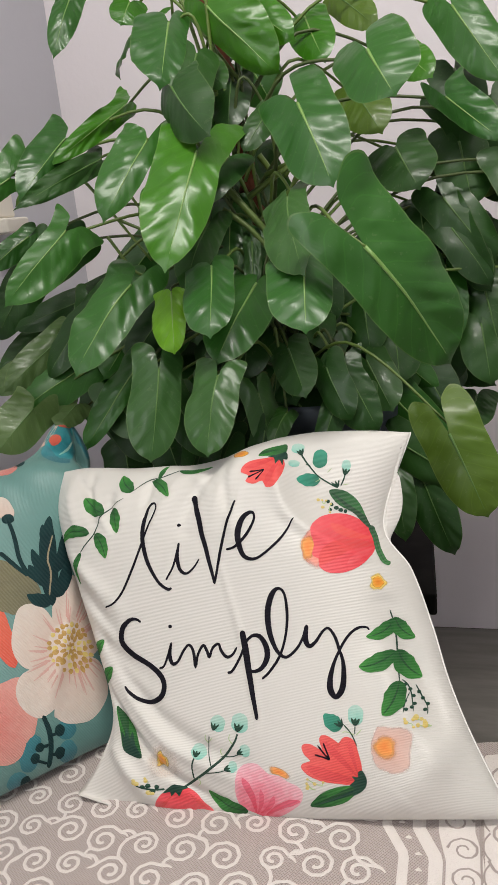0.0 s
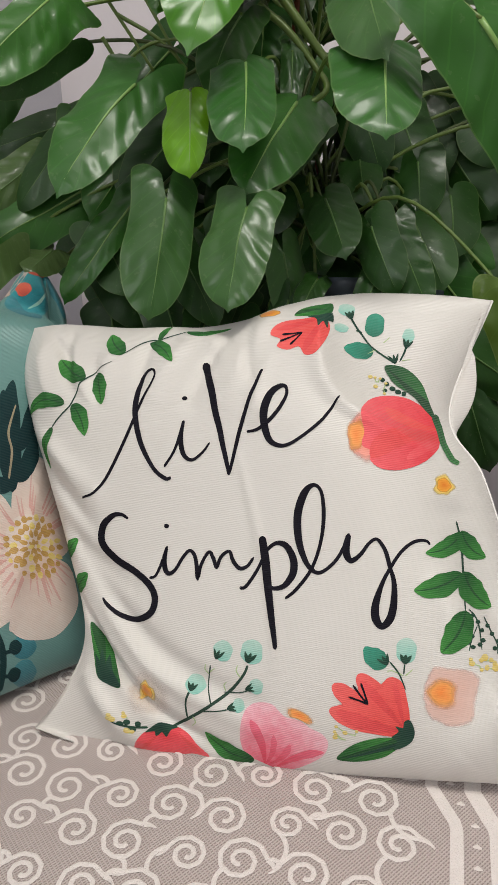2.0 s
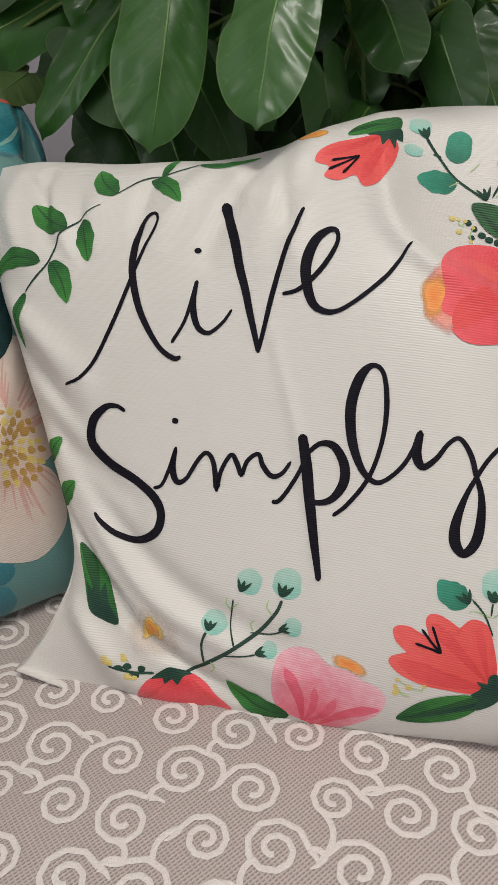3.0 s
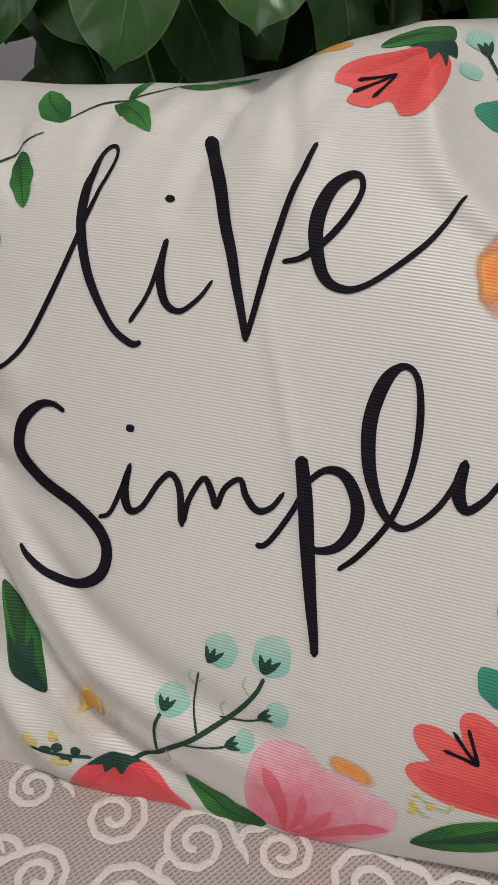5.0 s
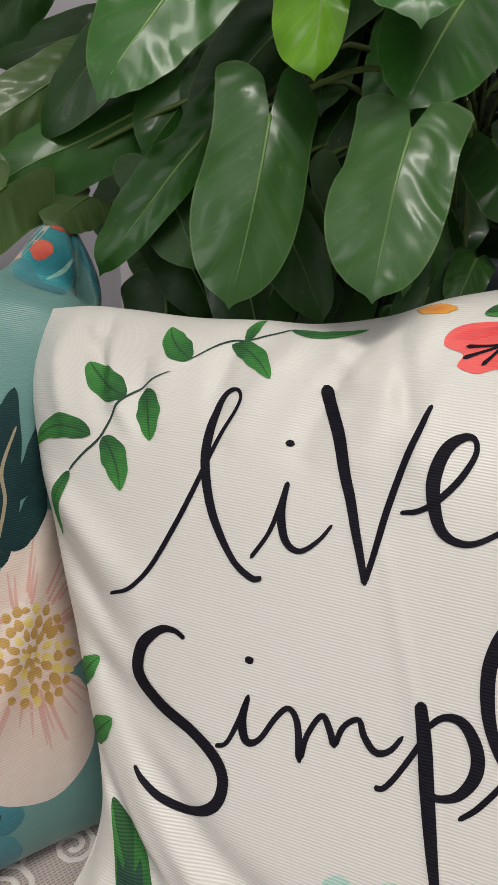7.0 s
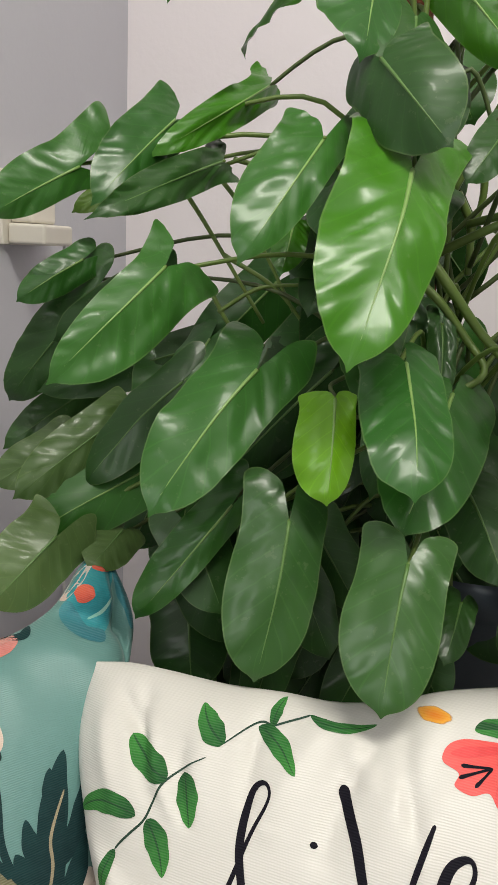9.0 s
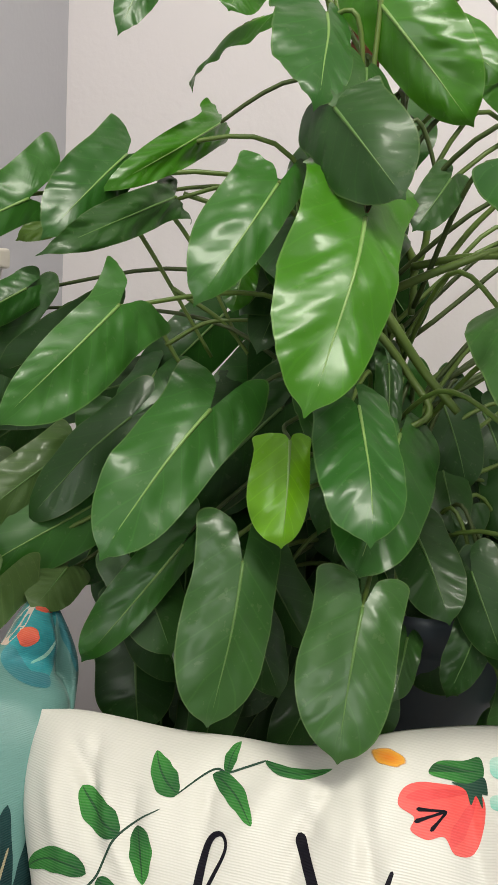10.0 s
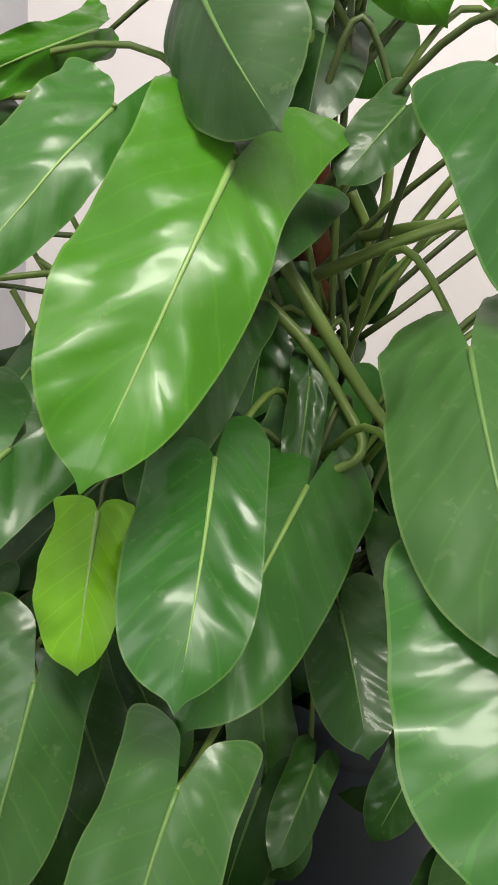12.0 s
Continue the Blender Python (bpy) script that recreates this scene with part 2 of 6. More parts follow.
CABLE = material("white_cable", (0.78, 0.77, 0.75), 0.45)


def stone():
    m = material("veined_marble", (0.25, 0.23, 0.205), 0.30)
    v = coords(m)
    stretch = node(m, "Mapping", Scale=(0.8, 5.0, 1.0), Rotation=(0, 0, radians(14)))
    join(m, v, stretch.inputs[0])
    n, fine = noisy(m, stretch.outputs[0], 3.2, 7, 0.62), noisy(m, v, 55, 4)
    c = ramp(m, n, [(0.28, (0.14, 0.128, 0.112)), (0.45, (0.20, 0.188, 0.168)), (0.58, (0.255, 0.240, 0.215)), (0.75, (0.19, 0.175, 0.155))])
    c = mixed(m, maths(m, "MULTIPLY", fine, 0.3), c, (0.16, 0.15, 0.13))
    join(m, c, shader(m).inputs["Base Color"])
    return m


MARBLE = stone()


def netting():
    """Taupe net ground of the coverlet: slanting threads with dark gaps."""
    m = material("taupe_net", (0.44, 0.375, 0.345), 0.85, spec=0.2, sheen=0.2)
    v = coords(m, uv="weave")
    turn = node(m, "Mapping", Rotation=(0, 0, radians(38)))
    join(m, v, turn.inputs[0])
    slant = ribs(m, turn.outputs[0], 0.0019, "X", 0.4)
    cross = ribs(m, turn.outputs[0], 0.0026, "Y", 0.4)
    hole = maths(m, "MULTIPLY", maths(m, "GREATER_THAN", slant, 0.60), maths(m, "GREATER_THAN", cross, 0.25))
    tone = mixed(m, noisy(m, v, 9, 3), (0.47, 0.40, 0.375), (0.54, 0.465, 0.435))
    c = mixed(m, hole, tone, (0.31, 0.255, 0.235))
    join(m, c, shader(m).inputs["Base Color"])
    bumped(m, slant, 0.5, 0.0008)
    return m


NET = netting()
TAUPE_THREAD = skin("taupe_thread", (0.36, 0.305, 0.285), (0.42, 0.36, 0.335), 0.9, 500, 0.4)
LACE = skin("white_lace_thread", (0.72, 0.655, 0.62), (0.80, 0.74, 0.705), 0.85, 700, 0.6)

# ---- building helpers ----
def mesh_of(name, verts, faces, smooth=True):
    me = bpy.data.meshes.new(name)
    me.from_pydata([tuple(v) for v in verts], [], faces)
    if smooth:
        me.polygons.foreach_set("use_smooth", [True] * len(me.polygons))
    me.update()
    return me


def add_uv(me, name, per_vertex):
    layer = me.uv_layers.new(name=name)
    index = np.zeros(len(me.loops), dtype=np.int32)
    me.loops.foreach_get("vertex_index", index)
    layer.data.foreach_set("uv", np.asarray(per_vertex, dtype=np.float32)[index].ravel())


def part(name, me, mat, parent=None, label=""):
    if isinstance(me, bmesh.types.BMesh):
        bm, me = me, bpy.data.meshes.new(name)
        bm.to_mesh(me)
        bm.free()
    ob = new(name, me)
    me.materials.clear()
    me.materials.append(mat)
    if parent is not None:
        ob.parent = parent
    return tagged(ob, label) if label else ob


def box(x0, y0, z0, x1, y1, z1, bevel=0.0, m=None):
    bm = bmesh.new()
    bmesh.ops.create_cube(bm, size=1)
    bmesh.ops.transform(bm, matrix=Matrix.Translation(((x0 + x1) / 2, (y0 + y1) / 2, (z0 + z1) / 2)) @ Matrix.Diagonal((x1 - x0, y1 - y0, z1 - z0, 1)), verts=bm.verts)
    if bevel:
        bmesh.ops.bevel(bm, geom=bm.edges[:], offset=bevel, segments=3, profile=0.5, affect="EDGES")
    if m is not None:
        bmesh.ops.transform(bm, matrix=m, verts=bm.verts)
    return bm


def grid_faces(rows, cols, start=0, flip=False):
    out = []
    for i in range(rows - 1):
        for j in range(cols - 1):
            a = start + i * cols + j
            f = (a, a + 1, a + cols + 1, a + cols)
            out.append(f[::-1] if flip else f)
    return out


def tube(points, radii, sides=8, cap=True):
    """A round rod along a smooth line of points."""
    pts = [Vector(p) for p in points]
    verts, faces = [], []
    side = None
    for i, p in enumerate(pts):
        t = (pts[min(i + 1, len(pts) - 1)] - pts[max(i - 1, 0)]).normalized()
        ref = side if side is not None else (Vector((0, 0, 1)) if abs(t.z) < 0.9 else Vector((1, 0, 0)))
        side = (ref - t * ref.dot(t)).normalized()
        other = t.cross(side)
        r = radii[i] if hasattr(radii, "__len__") else radii
        for k in range(sides):
            w = 2 * math.pi * k / sides
            verts.append(p + (side * math.cos(w) + other * math.sin(w)) * r)
    for i in range(len(pts) - 1):
        for k in range(sides):
            a, b = i * sides + k, i * sides + (k + 1) % sides
            faces.append((a, b, b + sides, a + sides))
    if cap:
        faces.append(tuple(range(sides))[::-1])
        faces.append(tuple((len(pts) - 1) * sides + k for k in range(sides)))
    return mesh_of("rod", verts, faces)


def turned(profile, sides=40, m=None):
    """A turned vessel from (radius, height) pairs."""
    verts, faces = [], []
    for r, z in profile:
        for k in range(sides):
            w = 2 * math.pi * k / sides
            v = Vector((r * math.cos(w), r * math.sin(w), z))
            verts.append(m @ v if m is not None else v)
    for i in range(len(profile) - 1):
        for k in range(sides):
            a, b = i * sides + k, i * sides + (k + 1) % sides
            faces.append((a, b, b + sides, a + sides))
    return mesh_of("vessel", verts, faces)


# ---- the room ----
WIDE, DEEP, HIGH = 3.3, 4.0, 2.7


def wall(name, bm, mat, label):
    return tagged(part(name, bm, mat), label, "wall", kind="structure")


wall("wall_north", box(-0.15, 0.0, 0.0, WIDE + 0.15, 0.15, HIGH, m=ROOM), WALL_WHITE, "plain white painted plaster wall behind the plant")
# Walls out of view, greyed so they bounce less light.
wall("wall_east", box(WIDE, -DEEP, 0.0, WIDE + 0.15, 0.0, HIGH, m=ROOM), WALL_DIMMED, "plain plaster wall out of view, greyed to cut bounced light")
wall("wall_south", box(-0.15, -DEEP - 0.15, 0.0, WIDE + 0.15, -DEEP, HIGH, m=ROOM), WALL_DIMMED, "plain plaster wall out of view, greyed to cut bounced light")
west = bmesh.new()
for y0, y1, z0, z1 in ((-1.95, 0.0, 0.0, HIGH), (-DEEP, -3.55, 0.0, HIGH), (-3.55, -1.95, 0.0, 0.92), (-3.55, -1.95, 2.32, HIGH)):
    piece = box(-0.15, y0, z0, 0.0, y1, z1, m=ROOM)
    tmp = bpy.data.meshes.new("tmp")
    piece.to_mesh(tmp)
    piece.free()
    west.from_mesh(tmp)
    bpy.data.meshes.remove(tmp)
# Shade of the wall beside the plant is in its dimmed paint.
wall("wall_west", west, WALL_DIMMED, "plaster wall beside the plant, its shade put into the grey")
tagged(part("ceiling", box(-0.15, -DEEP - 0.15, HIGH, WIDE + 0.15, 0.15, HIGH + 0.12, m=ROOM), CEILING_PAINT), "plain white ceiling", "ceiling", kind="structure")
floor = tagged(part("floor", box(-0.15, -DEEP - 0.15, -0.12, WIDE + 0.15, 0.15, -0.004, m=ROOM), SOIL), "grey brown veined marble tile floor", "floor", kind="structure")
window = tagged(new("window_1"), "white framed window lighting the room", "window", kind="structure")
window.matrix_world = ROOM
for y0, y1, z0, z1 in ((-3.55, -3.49, 0.92, 2.32), (-2.01, -1.95, 0.92, 2.32), (-3.49, -2.01, 0.92, 0.98), (-3.49, -2.01, 2.26, 2.32)):
    part("window_frame", box(-0.13, y0, z0, -0.08, y1, z1, 0.004), PIPING, window)


# ---- cushion surfaces ----
def curve(points, s):
    """A smooth curve through a few points, s from 0 to 1."""
    p = np.array(points, float)
    n = len(p) - 1
    x = np.clip(np.asarray(s, float), 0, 1) * n
    i = np.minimum(x.astype(int), n - 1)
    f = (x - i)[..., None]
    q = np.vstack([2 * p[0] - p[1], p, 2 * p[-1] - p[-2]])
    a, b, c, d = q[i], q[i + 1], q[i + 2], q[i + 3]
    return 0.5 * (2 * b + (c - a) * f + (2 * a - 5 * b + 4 * c - d) * f ** 2 + (3 * b - a - 3 * c + d) * f ** 3)


class Cushion:
    """A soft square cushion: a patch between four edge curves in its own plane, puffed out to the front and the back."""

    def __init__(self, place, right, up, out, bottom, top, left, side, rims, puff, folds, sharp=3.2, warp=(0,) * 10, flap=None, bulge=0.0):
        self.o, self.u, self.v, self.n = (np.array(x, float) for x in (place, right, up, out))
        self.bottom, self.top, self.left, self.side = bottom, top, left, side
        self.rims, self.puff, self.folds, self.sharp, self.warp = rims, puff, folds, sharp, warp
        self.flap, self.bulge = flap, bulge

    def flat(self, a, b):
        s, t = (np.asarray(a, float) + 1) / 2, (np.asarray(b, float) + 1) / 2
        lo, hi, le, ri = curve(self.bottom, s), curve(self.top, s), curve(self.left, t), curve(self.side, t)
        s, t = s[..., None], t[..., None]
        c00, c10, c01, c11 = (np.array(x, float) for x in (self.bottom[0], self.bottom[-1], self.top[0], self.top[-1]))
        mix = (1 - s) * (1 - t) * c00 + s * (1 - t) * c10 + (1 - s) * t * c01 + s * t * c11
        return (1 - t) * lo + t * hi + (1 - s) * le + s * ri - mix

    def height(self, a, b, face=1):
        a, b = np.asarray(a, float), np.asarray(b, float)
        s, t = (a + 1) / 2, (b + 1) / 2
        r = self.rims
        rim = (1 - s) * (1 - t) * r[0] + s * (1 - t) * r[1] + (1 - s) * t * r[2] + s * t * r[3]
        soft = np.clip((1 - np.abs(a) ** self.sharp) * (1 - np.abs(b) ** self.sharp), 0, 1) ** 0.6
        h = rim + face * self.puff * soft
        w = self.warp
        h = h + soft ** 0.5 * (w[0] + w[1] * a + w[2] * b + w[3] * a * a + w[4] * a * b + w[5] * b * b + w[6] * a ** 3 + w[7] * a * a * b + w[8] * a * b * b + w[9] * b ** 3)
        if face > 0 and self.flap:      # the part beyond a sharp crease, turned away
            a0, b0, a1, b1, deep = self.flap
            off = ((a - a0) * (b0 - b1) + (b - b0) * (a1 - a0)) / math.hypot(a1 - a0, b1 - b0)
            k = np.clip(off / 0.34, 0, 1)
            h = h - deep * k * (1 - 0.4 * k) * soft ** 0.5
        if face > 0:
            for a0, b0, a1, b1, wide, tall in self.folds:
                dx, dy = a1 - a0, b1 - b0
                k = np.clip(((a - a0) * dx + (b - b0) * dy) / (dx * dx + dy * dy), 0, 1)
                d2 = (a - a0 - k * dx) ** 2 + (b - b0 - k * dy) ** 2
                fade = np.clip(soft * 2.5, 0, 1) * (0.35 + 0.65 * np.sin(np.pi * np.clip(k, 0.04, 0.96)))
                h = h + tall * np.exp(-d2 / wide ** 2) * fade
        return h

    def at(self, a, b, face=1, lift=0.0):
        q, h = self.flat(a, b), self.height(a, b, face)
        if face < 0 and self.bulge:     # the back pushed out past the seam
            a, b = np.asarray(a, float), np.asarray(b, float)
            push = self.bulge * np.exp(-((a - 0.90) / 0.10) ** 2 - ((b - 0.72) / 0.20) ** 2) * np.sqrt(np.clip(1 - np.abs(a) ** 14, 0, 1)) * np.clip((1 - b) * 6, 0, 1)
            q = q + np.stack([push, 0 * push], -1)
        return self.o + q[..., :1] * self.u + q[..., 1:] * self.v + (h + lift)[..., None] * self.n


WHITE = Cushion(
    (-0.0319, 0.6371, 0.6464), (0.9622, -0.2724, 0.0), (0.1426, 0.5038, 0.8519), (-0.2321, -0.8197, 0.5236),
    bottom=[(-0.183, -0.188), (-0.140, -0.194), (-0.090, -0.193), (0.009, -0.184), (0.113, -0.170), (0.180, -0.160), (0.245, -0.151)],
    top=[(-0.279, 0.160), (-0.249, 0.1655), (-0.218, 0.1665), (-0.176, 0.1665), (-0.134, 0.1700), (-0.100, 0.1715), (-0.064, 0.180), (-0.036, 0.192), (-0.012, 0.1995), (0.016, 0.2065), (0.046, 0.2110), (0.095, 0.2125), (0.143, 0.211)],
    left=[(-0.183, -0.188), (-0.164, -0.150), (-0.160, -0.104), (-0.195, -0.030), (-0.239, 0.048), (-0.270, 0.108), (-0.279, 0.160)],
    side=[(0.245, -0.151), (0.208, -0.085), (0.186, -0.036), (0.170, 0.012), (0.148, 0.066), (0.118, 0.114), (0.143, 0.211)],
    rims=(-0.006, -0.032, -0.050, -0.046), puff=0.056,
    folds=[(-0.95, -0.22, -0.12, -0.9, 0.032, -0.01), (-0.86, -0.58, -0.3, -0.97, 0.06, 0.009), (-0.8, -0.05, -0.05, -0.66, 0.05, -0.0055), (-0.7, -0.25, -0.02, -0.8, 0.04, 0.004),
           (-0.72, 0.98, -0.6, 0.62, 0.034, -0.0054), (-0.88, 0.92, -0.74, 0.55, 0.06, 0.0048), (-0.5, 0.98, -0.44, 0.66, 0.05, 0.0042), (-0.36, 0.98, -0.3, 0.7, 0.028, -0.0054), (-0.16, 0.98, -0.22, 0.66, 0.05, 0.0048),
           (0.02, 0.98, -0.06, 0.6, 0.035, -0.0054), (0.2, 0.98, 0.1, 0.6, 0.07, 0.0042), (0.42, 0.99, 0.8, 0.4, 0.06, 0.006), (0.66, 0.98, 0.92, 0.5, 0.12, -0.0072), (-0.96, 0.38, -0.6, 0.18, 0.06, 0.006),
           (-0.96, 0.25, -0.66, 0.06, 0.05, -0.006), (0.84, 0.1, 0.9, -0.6, 0.06, -0.01), (0.72, -0.2, 0.78, -0.75, 0.06, 0.006), (0.58, -0.9, 0.94, -0.62, 0.08, 0.007), (-0.92, 0.05, -0.5, -0.14, 0.05, -0.005), (0.06, 0.35, 0.03, -0.5, 0.015, 0.0022),
           (-0.80, 0.90, -0.62, 0.74, 0.030, -0.005), (-0.66, 0.86, -0.52, 0.60, 0.025, 0.004), (-0.52, 0.80, -0.47, 0.58, 0.022, -0.004), (-0.10, 0.93, 0.06, 0.78, 0.028, 0.004), (0.10, 0.90, 0.24, 0.66, 0.030, -0.004), (0.30, 0.74, 0.20, 0.50, 0.045, 0.0035)],
    warp=(-0.0130, 0.0157, 0.0207, 0.0076, -0.0055, 0.0088, -0.0166, -0.0032, 0.0232, -0.0045), flap=(0.40, 1.0, 0.90, 0.30, 0.030), bulge=0.048)
TEAL = Cushion(
    (-0.389, 0.685, 0.632), (0.819, 0.574, 0.0), (-0.345, 0.493, 0.799), (0.459, -0.654, 0.602),
    bottom=[(-0.215, -0.190), (-0.10, -0.186), (0.0, -0.185), (0.10, -0.184), (0.195, -0.186)],
    top=[(-0.215, 0.205), (-0.158, 0.186), (-0.10, 0.172), (-0.05, 0.167), (0.0, 0.166), (0.05, 0.166), (0.10, 0.168), (0.140, 0.168), (0.178, 0.182), (0.207, 0.210), (0.232, 0.228)],
    left=[(-0.215, -0.190), (-0.20, -0.09), (-0.195, 0.0), (-0.20, 0.10), (-0.215, 0.205)],
    side=[(0.195, -0.186), (0.180, -0.09), (0.184, 0.0), (0.210, 0.09), (0.240, 0.155), (0.232, 0.228)],
    rims=(0.0, -0.004, 0.0, -0.012), puff=0.056,
    folds=[(0.58, 0.985, 0.97, 0.50, 0.060, -0.020), (0.945, 0.90, 0.86, 0.66, 0.030, -0.014), (0.86, 0.70, 0.92, 0.40, 0.035, -0.008), (0.72, 0.97, 0.80, 0.70, 0.04, 0.007), (0.45, 0.90, 0.80, 0.40, 0.07, 0.005), (0.2, 0.95, 0.25, 0.6, 0.06, -0.003), (0.75, -0.2, 0.4, -0.7, 0.06, 0.004)])

def cushion_body(name, c, mat, label, back=0.8, n=210):
    """The stuffed cover: front and back faces on one seam."""
    s = np.linspace(-1, 1, n)
    s = np.sign(s) * (1 - (1 - np.abs(s)) ** 1.35)
    a, b = np.meshgrid(s, s)
    front, rear = c.at(a, b).reshape(-1, 3), None
    c.puff, keep = c.puff * back, c.puff
    rear = c.at(a, b, face=-1).reshape(-1, 3)
    c.puff = keep
    verts = np.vstack([front, rear])
    faces = grid_faces(n, n) + grid_faces(n, n, n * n, True)
    me = mesh_of(name, verts, faces)
    flat = c.flat(a, b).reshape(-1, 2)
    add_uv(me, "weave", np.vstack([flat, flat]))
    bm = bmesh.new()
    bm.from_mesh(me)
    bmesh.ops.remove_doubles(bm, verts=bm.verts, dist=0.0002)
    bm.to_mesh(me)
    bm.free()
    thing = tagged(new(name), label, "cushion")
    part("cover", me, mat, thing)
    return thing


UNIT = np.array([0.205, 0.185])     # metres per half width of a cushion


def slope(c, ab):
    """How cushion coordinates change per metre on the cloth, at places ab."""
    k = 1e-3
    at = np.clip(ab, -0.998 + k, 0.998 - k)
    da = (c.flat(at[:, 0] + k, at[:, 1]) - c.flat(at[:, 0] - k, at[:, 1])) / (2 * k)
    db = (c.flat(at[:, 0], at[:, 1] + k) - c.flat(at[:, 0], at[:, 1] - k)) / (2 * k)
    return np.linalg.inv(np.stack([da, db], -1))


def ribbon(c, path, width, cols, lift):
    """A printed shape on the cushion's face: a strip along path with the given widths."""
    tang = np.gradient(c.flat(path[:, 0], path[:, 1]), axis=0)
    tang /= np.maximum(np.linalg.norm(tang, axis=1, keepdims=True), 1e-9)
    across = np.stack([-tang[:, 1], tang[:, 0]], 1)
    across = np.einsum("nij,nj->ni", slope(c, path), across)
    k = np.linspace(-1, 1, cols)
    ab = path[:, None, :] + across[:, None, :] * (k[None, :, None] * width[:, None, None] / 2)
    ab = np.clip(ab, -0.998, 0.998)
    verts = c.at(ab[..., 0], ab[..., 1], lift=lift).reshape(-1, 3)
    me = mesh_of("print", verts, grid_faces(len(path), cols, flip=True))
    add_uv(me, "weave", c.flat(ab[..., 0], ab[..., 1]).reshape(-1, 2))
    run = np.stack(np.broadcast_arrays(k[None, :], np.linspace(0, 1, len(path))[:, None]), -1)
    add_uv(me, "run", run.reshape(-1, 2))
    return me


def line(c, knots, mat, name, thing, lift=1, cols=3):
    """A brush line through knots of (a, b, width in mm)."""
    k = np.array(knots)
    size = np.sum(np.linalg.norm(np.diff(k[:, :2] * UNIT, axis=0), axis=1))
    n = max(10, int(size / 0.0016))
    p = curve(k, np.linspace(0, 1, n))
    w = np.maximum(p[:, 2], 0.5) / 1000
    ends = np.minimum(np.arange(n), np.arange(n)[::-1]) * size / n
    w = w * np.sqrt(np.clip(ends / (0.35 * w), 0.10, 1))
    return part(name, ribbon(c, p[:, :2], w, cols, 0.00024 + 0.00012 * lift), mat, thing)


def petal(c, base, tip, width, mat, name, thing, bow=0.0, lift=1):
    """A pointed oval printed shape from base to tip."""
    a, b = np.array(base), np.array(tip)
    s = np.linspace(0, 1, 34)[:, None]
    d = c.flat(b[0], b[1]) - c.flat(a[0], a[1])
    side = slope(c, (a + b)[None] / 2)[0] @ np.array([-d[1], d[0]])
    p = a + (b - a) * s + side * (4 * bow * s * (1 - s))
    round_tip = 0.5 if "petal" in name else 0.85
    w = width / 1000 * (np.sin(np.pi * s[:, 0] ** 0.85) ** 0.62 * (1 - 0.12 * s[:, 0]) if round_tip > 0.8 else np.clip(s[:, 0] * 1.6, 0.08, 1) ** 0.6 * np.clip((1 - s[:, 0]) * 4.5, 0.0, 1) ** 0.5)
    w = w * (1 + 0.05 * np.sin(s[:, 0] * 17 + a[0] * 40))
    return part(name, ribbon(c, p, np.maximum(w, 0.0003), max(5, int(width / 2.2) | 1), 0.00024 + 0.00012 * lift), mat, thing)


def blot(c, at, rx, ry, mat, name, thing, lift=1):
    """A round blot with an uneven rim; radii in mm."""
    s = np.linspace(-1, 1, 22)
    p = np.array(at) + np.outer(s * ry / 1000, slope(c, np.array(at)[None])[0] @ np.array([0.0, 1.0]))
    w = 2 * rx / 1000 * np.sqrt(np.clip(1 - s ** 2, 0.004, 1)) * (1 + 0.06 * np.sin(s * 5 + at[0] * 50))
    return part(name, ribbon(c, p, w, max(9, int(rx / 1.1) | 1), 0.00024 + 0.00012 * lift), mat, thing)


def patch(c, base, rim, mat, name, thing, lift=1):
    """A printed shape filled inside a smooth closed outline; the dye runs from base outward."""
    k = np.array(list(rim) + [rim[0]])
    n = 8 * len(rim)
    q = np.vstack([k[-2], k, k[1]])
    out = curve(q, (1 + np.linspace(0, 1, n, endpoint=False) * len(rim)) / (len(q) - 1))
    mid = out.mean(0)
    rings = max(8, int(np.linalg.norm((out - mid) * UNIT, axis=1).max() / 0.0017))
    r = np.linspace(0.0, 1, rings)[:, None, None]
    ab = np.clip(mid + (out - mid) * r, -0.998, 0.998)
    ab = np.concatenate([ab, ab[:, :1]], 1)
    me = mesh_of("print", c.at(ab[..., 0], ab[..., 1], lift=0.00024 + 0.00012 * lift).reshape(-1, 3), grid_faces(rings, n + 1, flip=True))
    flat = c.flat(ab[..., 0], ab[..., 1])
    add_uv(me, "weave", flat.reshape(-1, 2))
    root, heart = c.flat(np.array(base[0]), np.array(base[1])), c.flat(mid[0], mid[1])
    away = flat - root
    run = (heart - root) / max(1e-6, np.linalg.norm(heart - root))
    far = np.linalg.norm(away, axis=2).max()
    turn = np.arctan2(away[..., 1] * run[0] - away[..., 0] * run[1], away[..., 0] * run[0] + away[..., 1] * run[1])
    add_uv(me, "run", np.stack([turn, np.linalg.norm(away, axis=2) / far], -1).reshape(-1, 2))
    add_uv(me, "rim", np.stack(np.broadcast_arrays(r[..., 0], np.zeros((1, n + 1))), -1).reshape(-1, 2))
    return part(name, me, mat, thing)


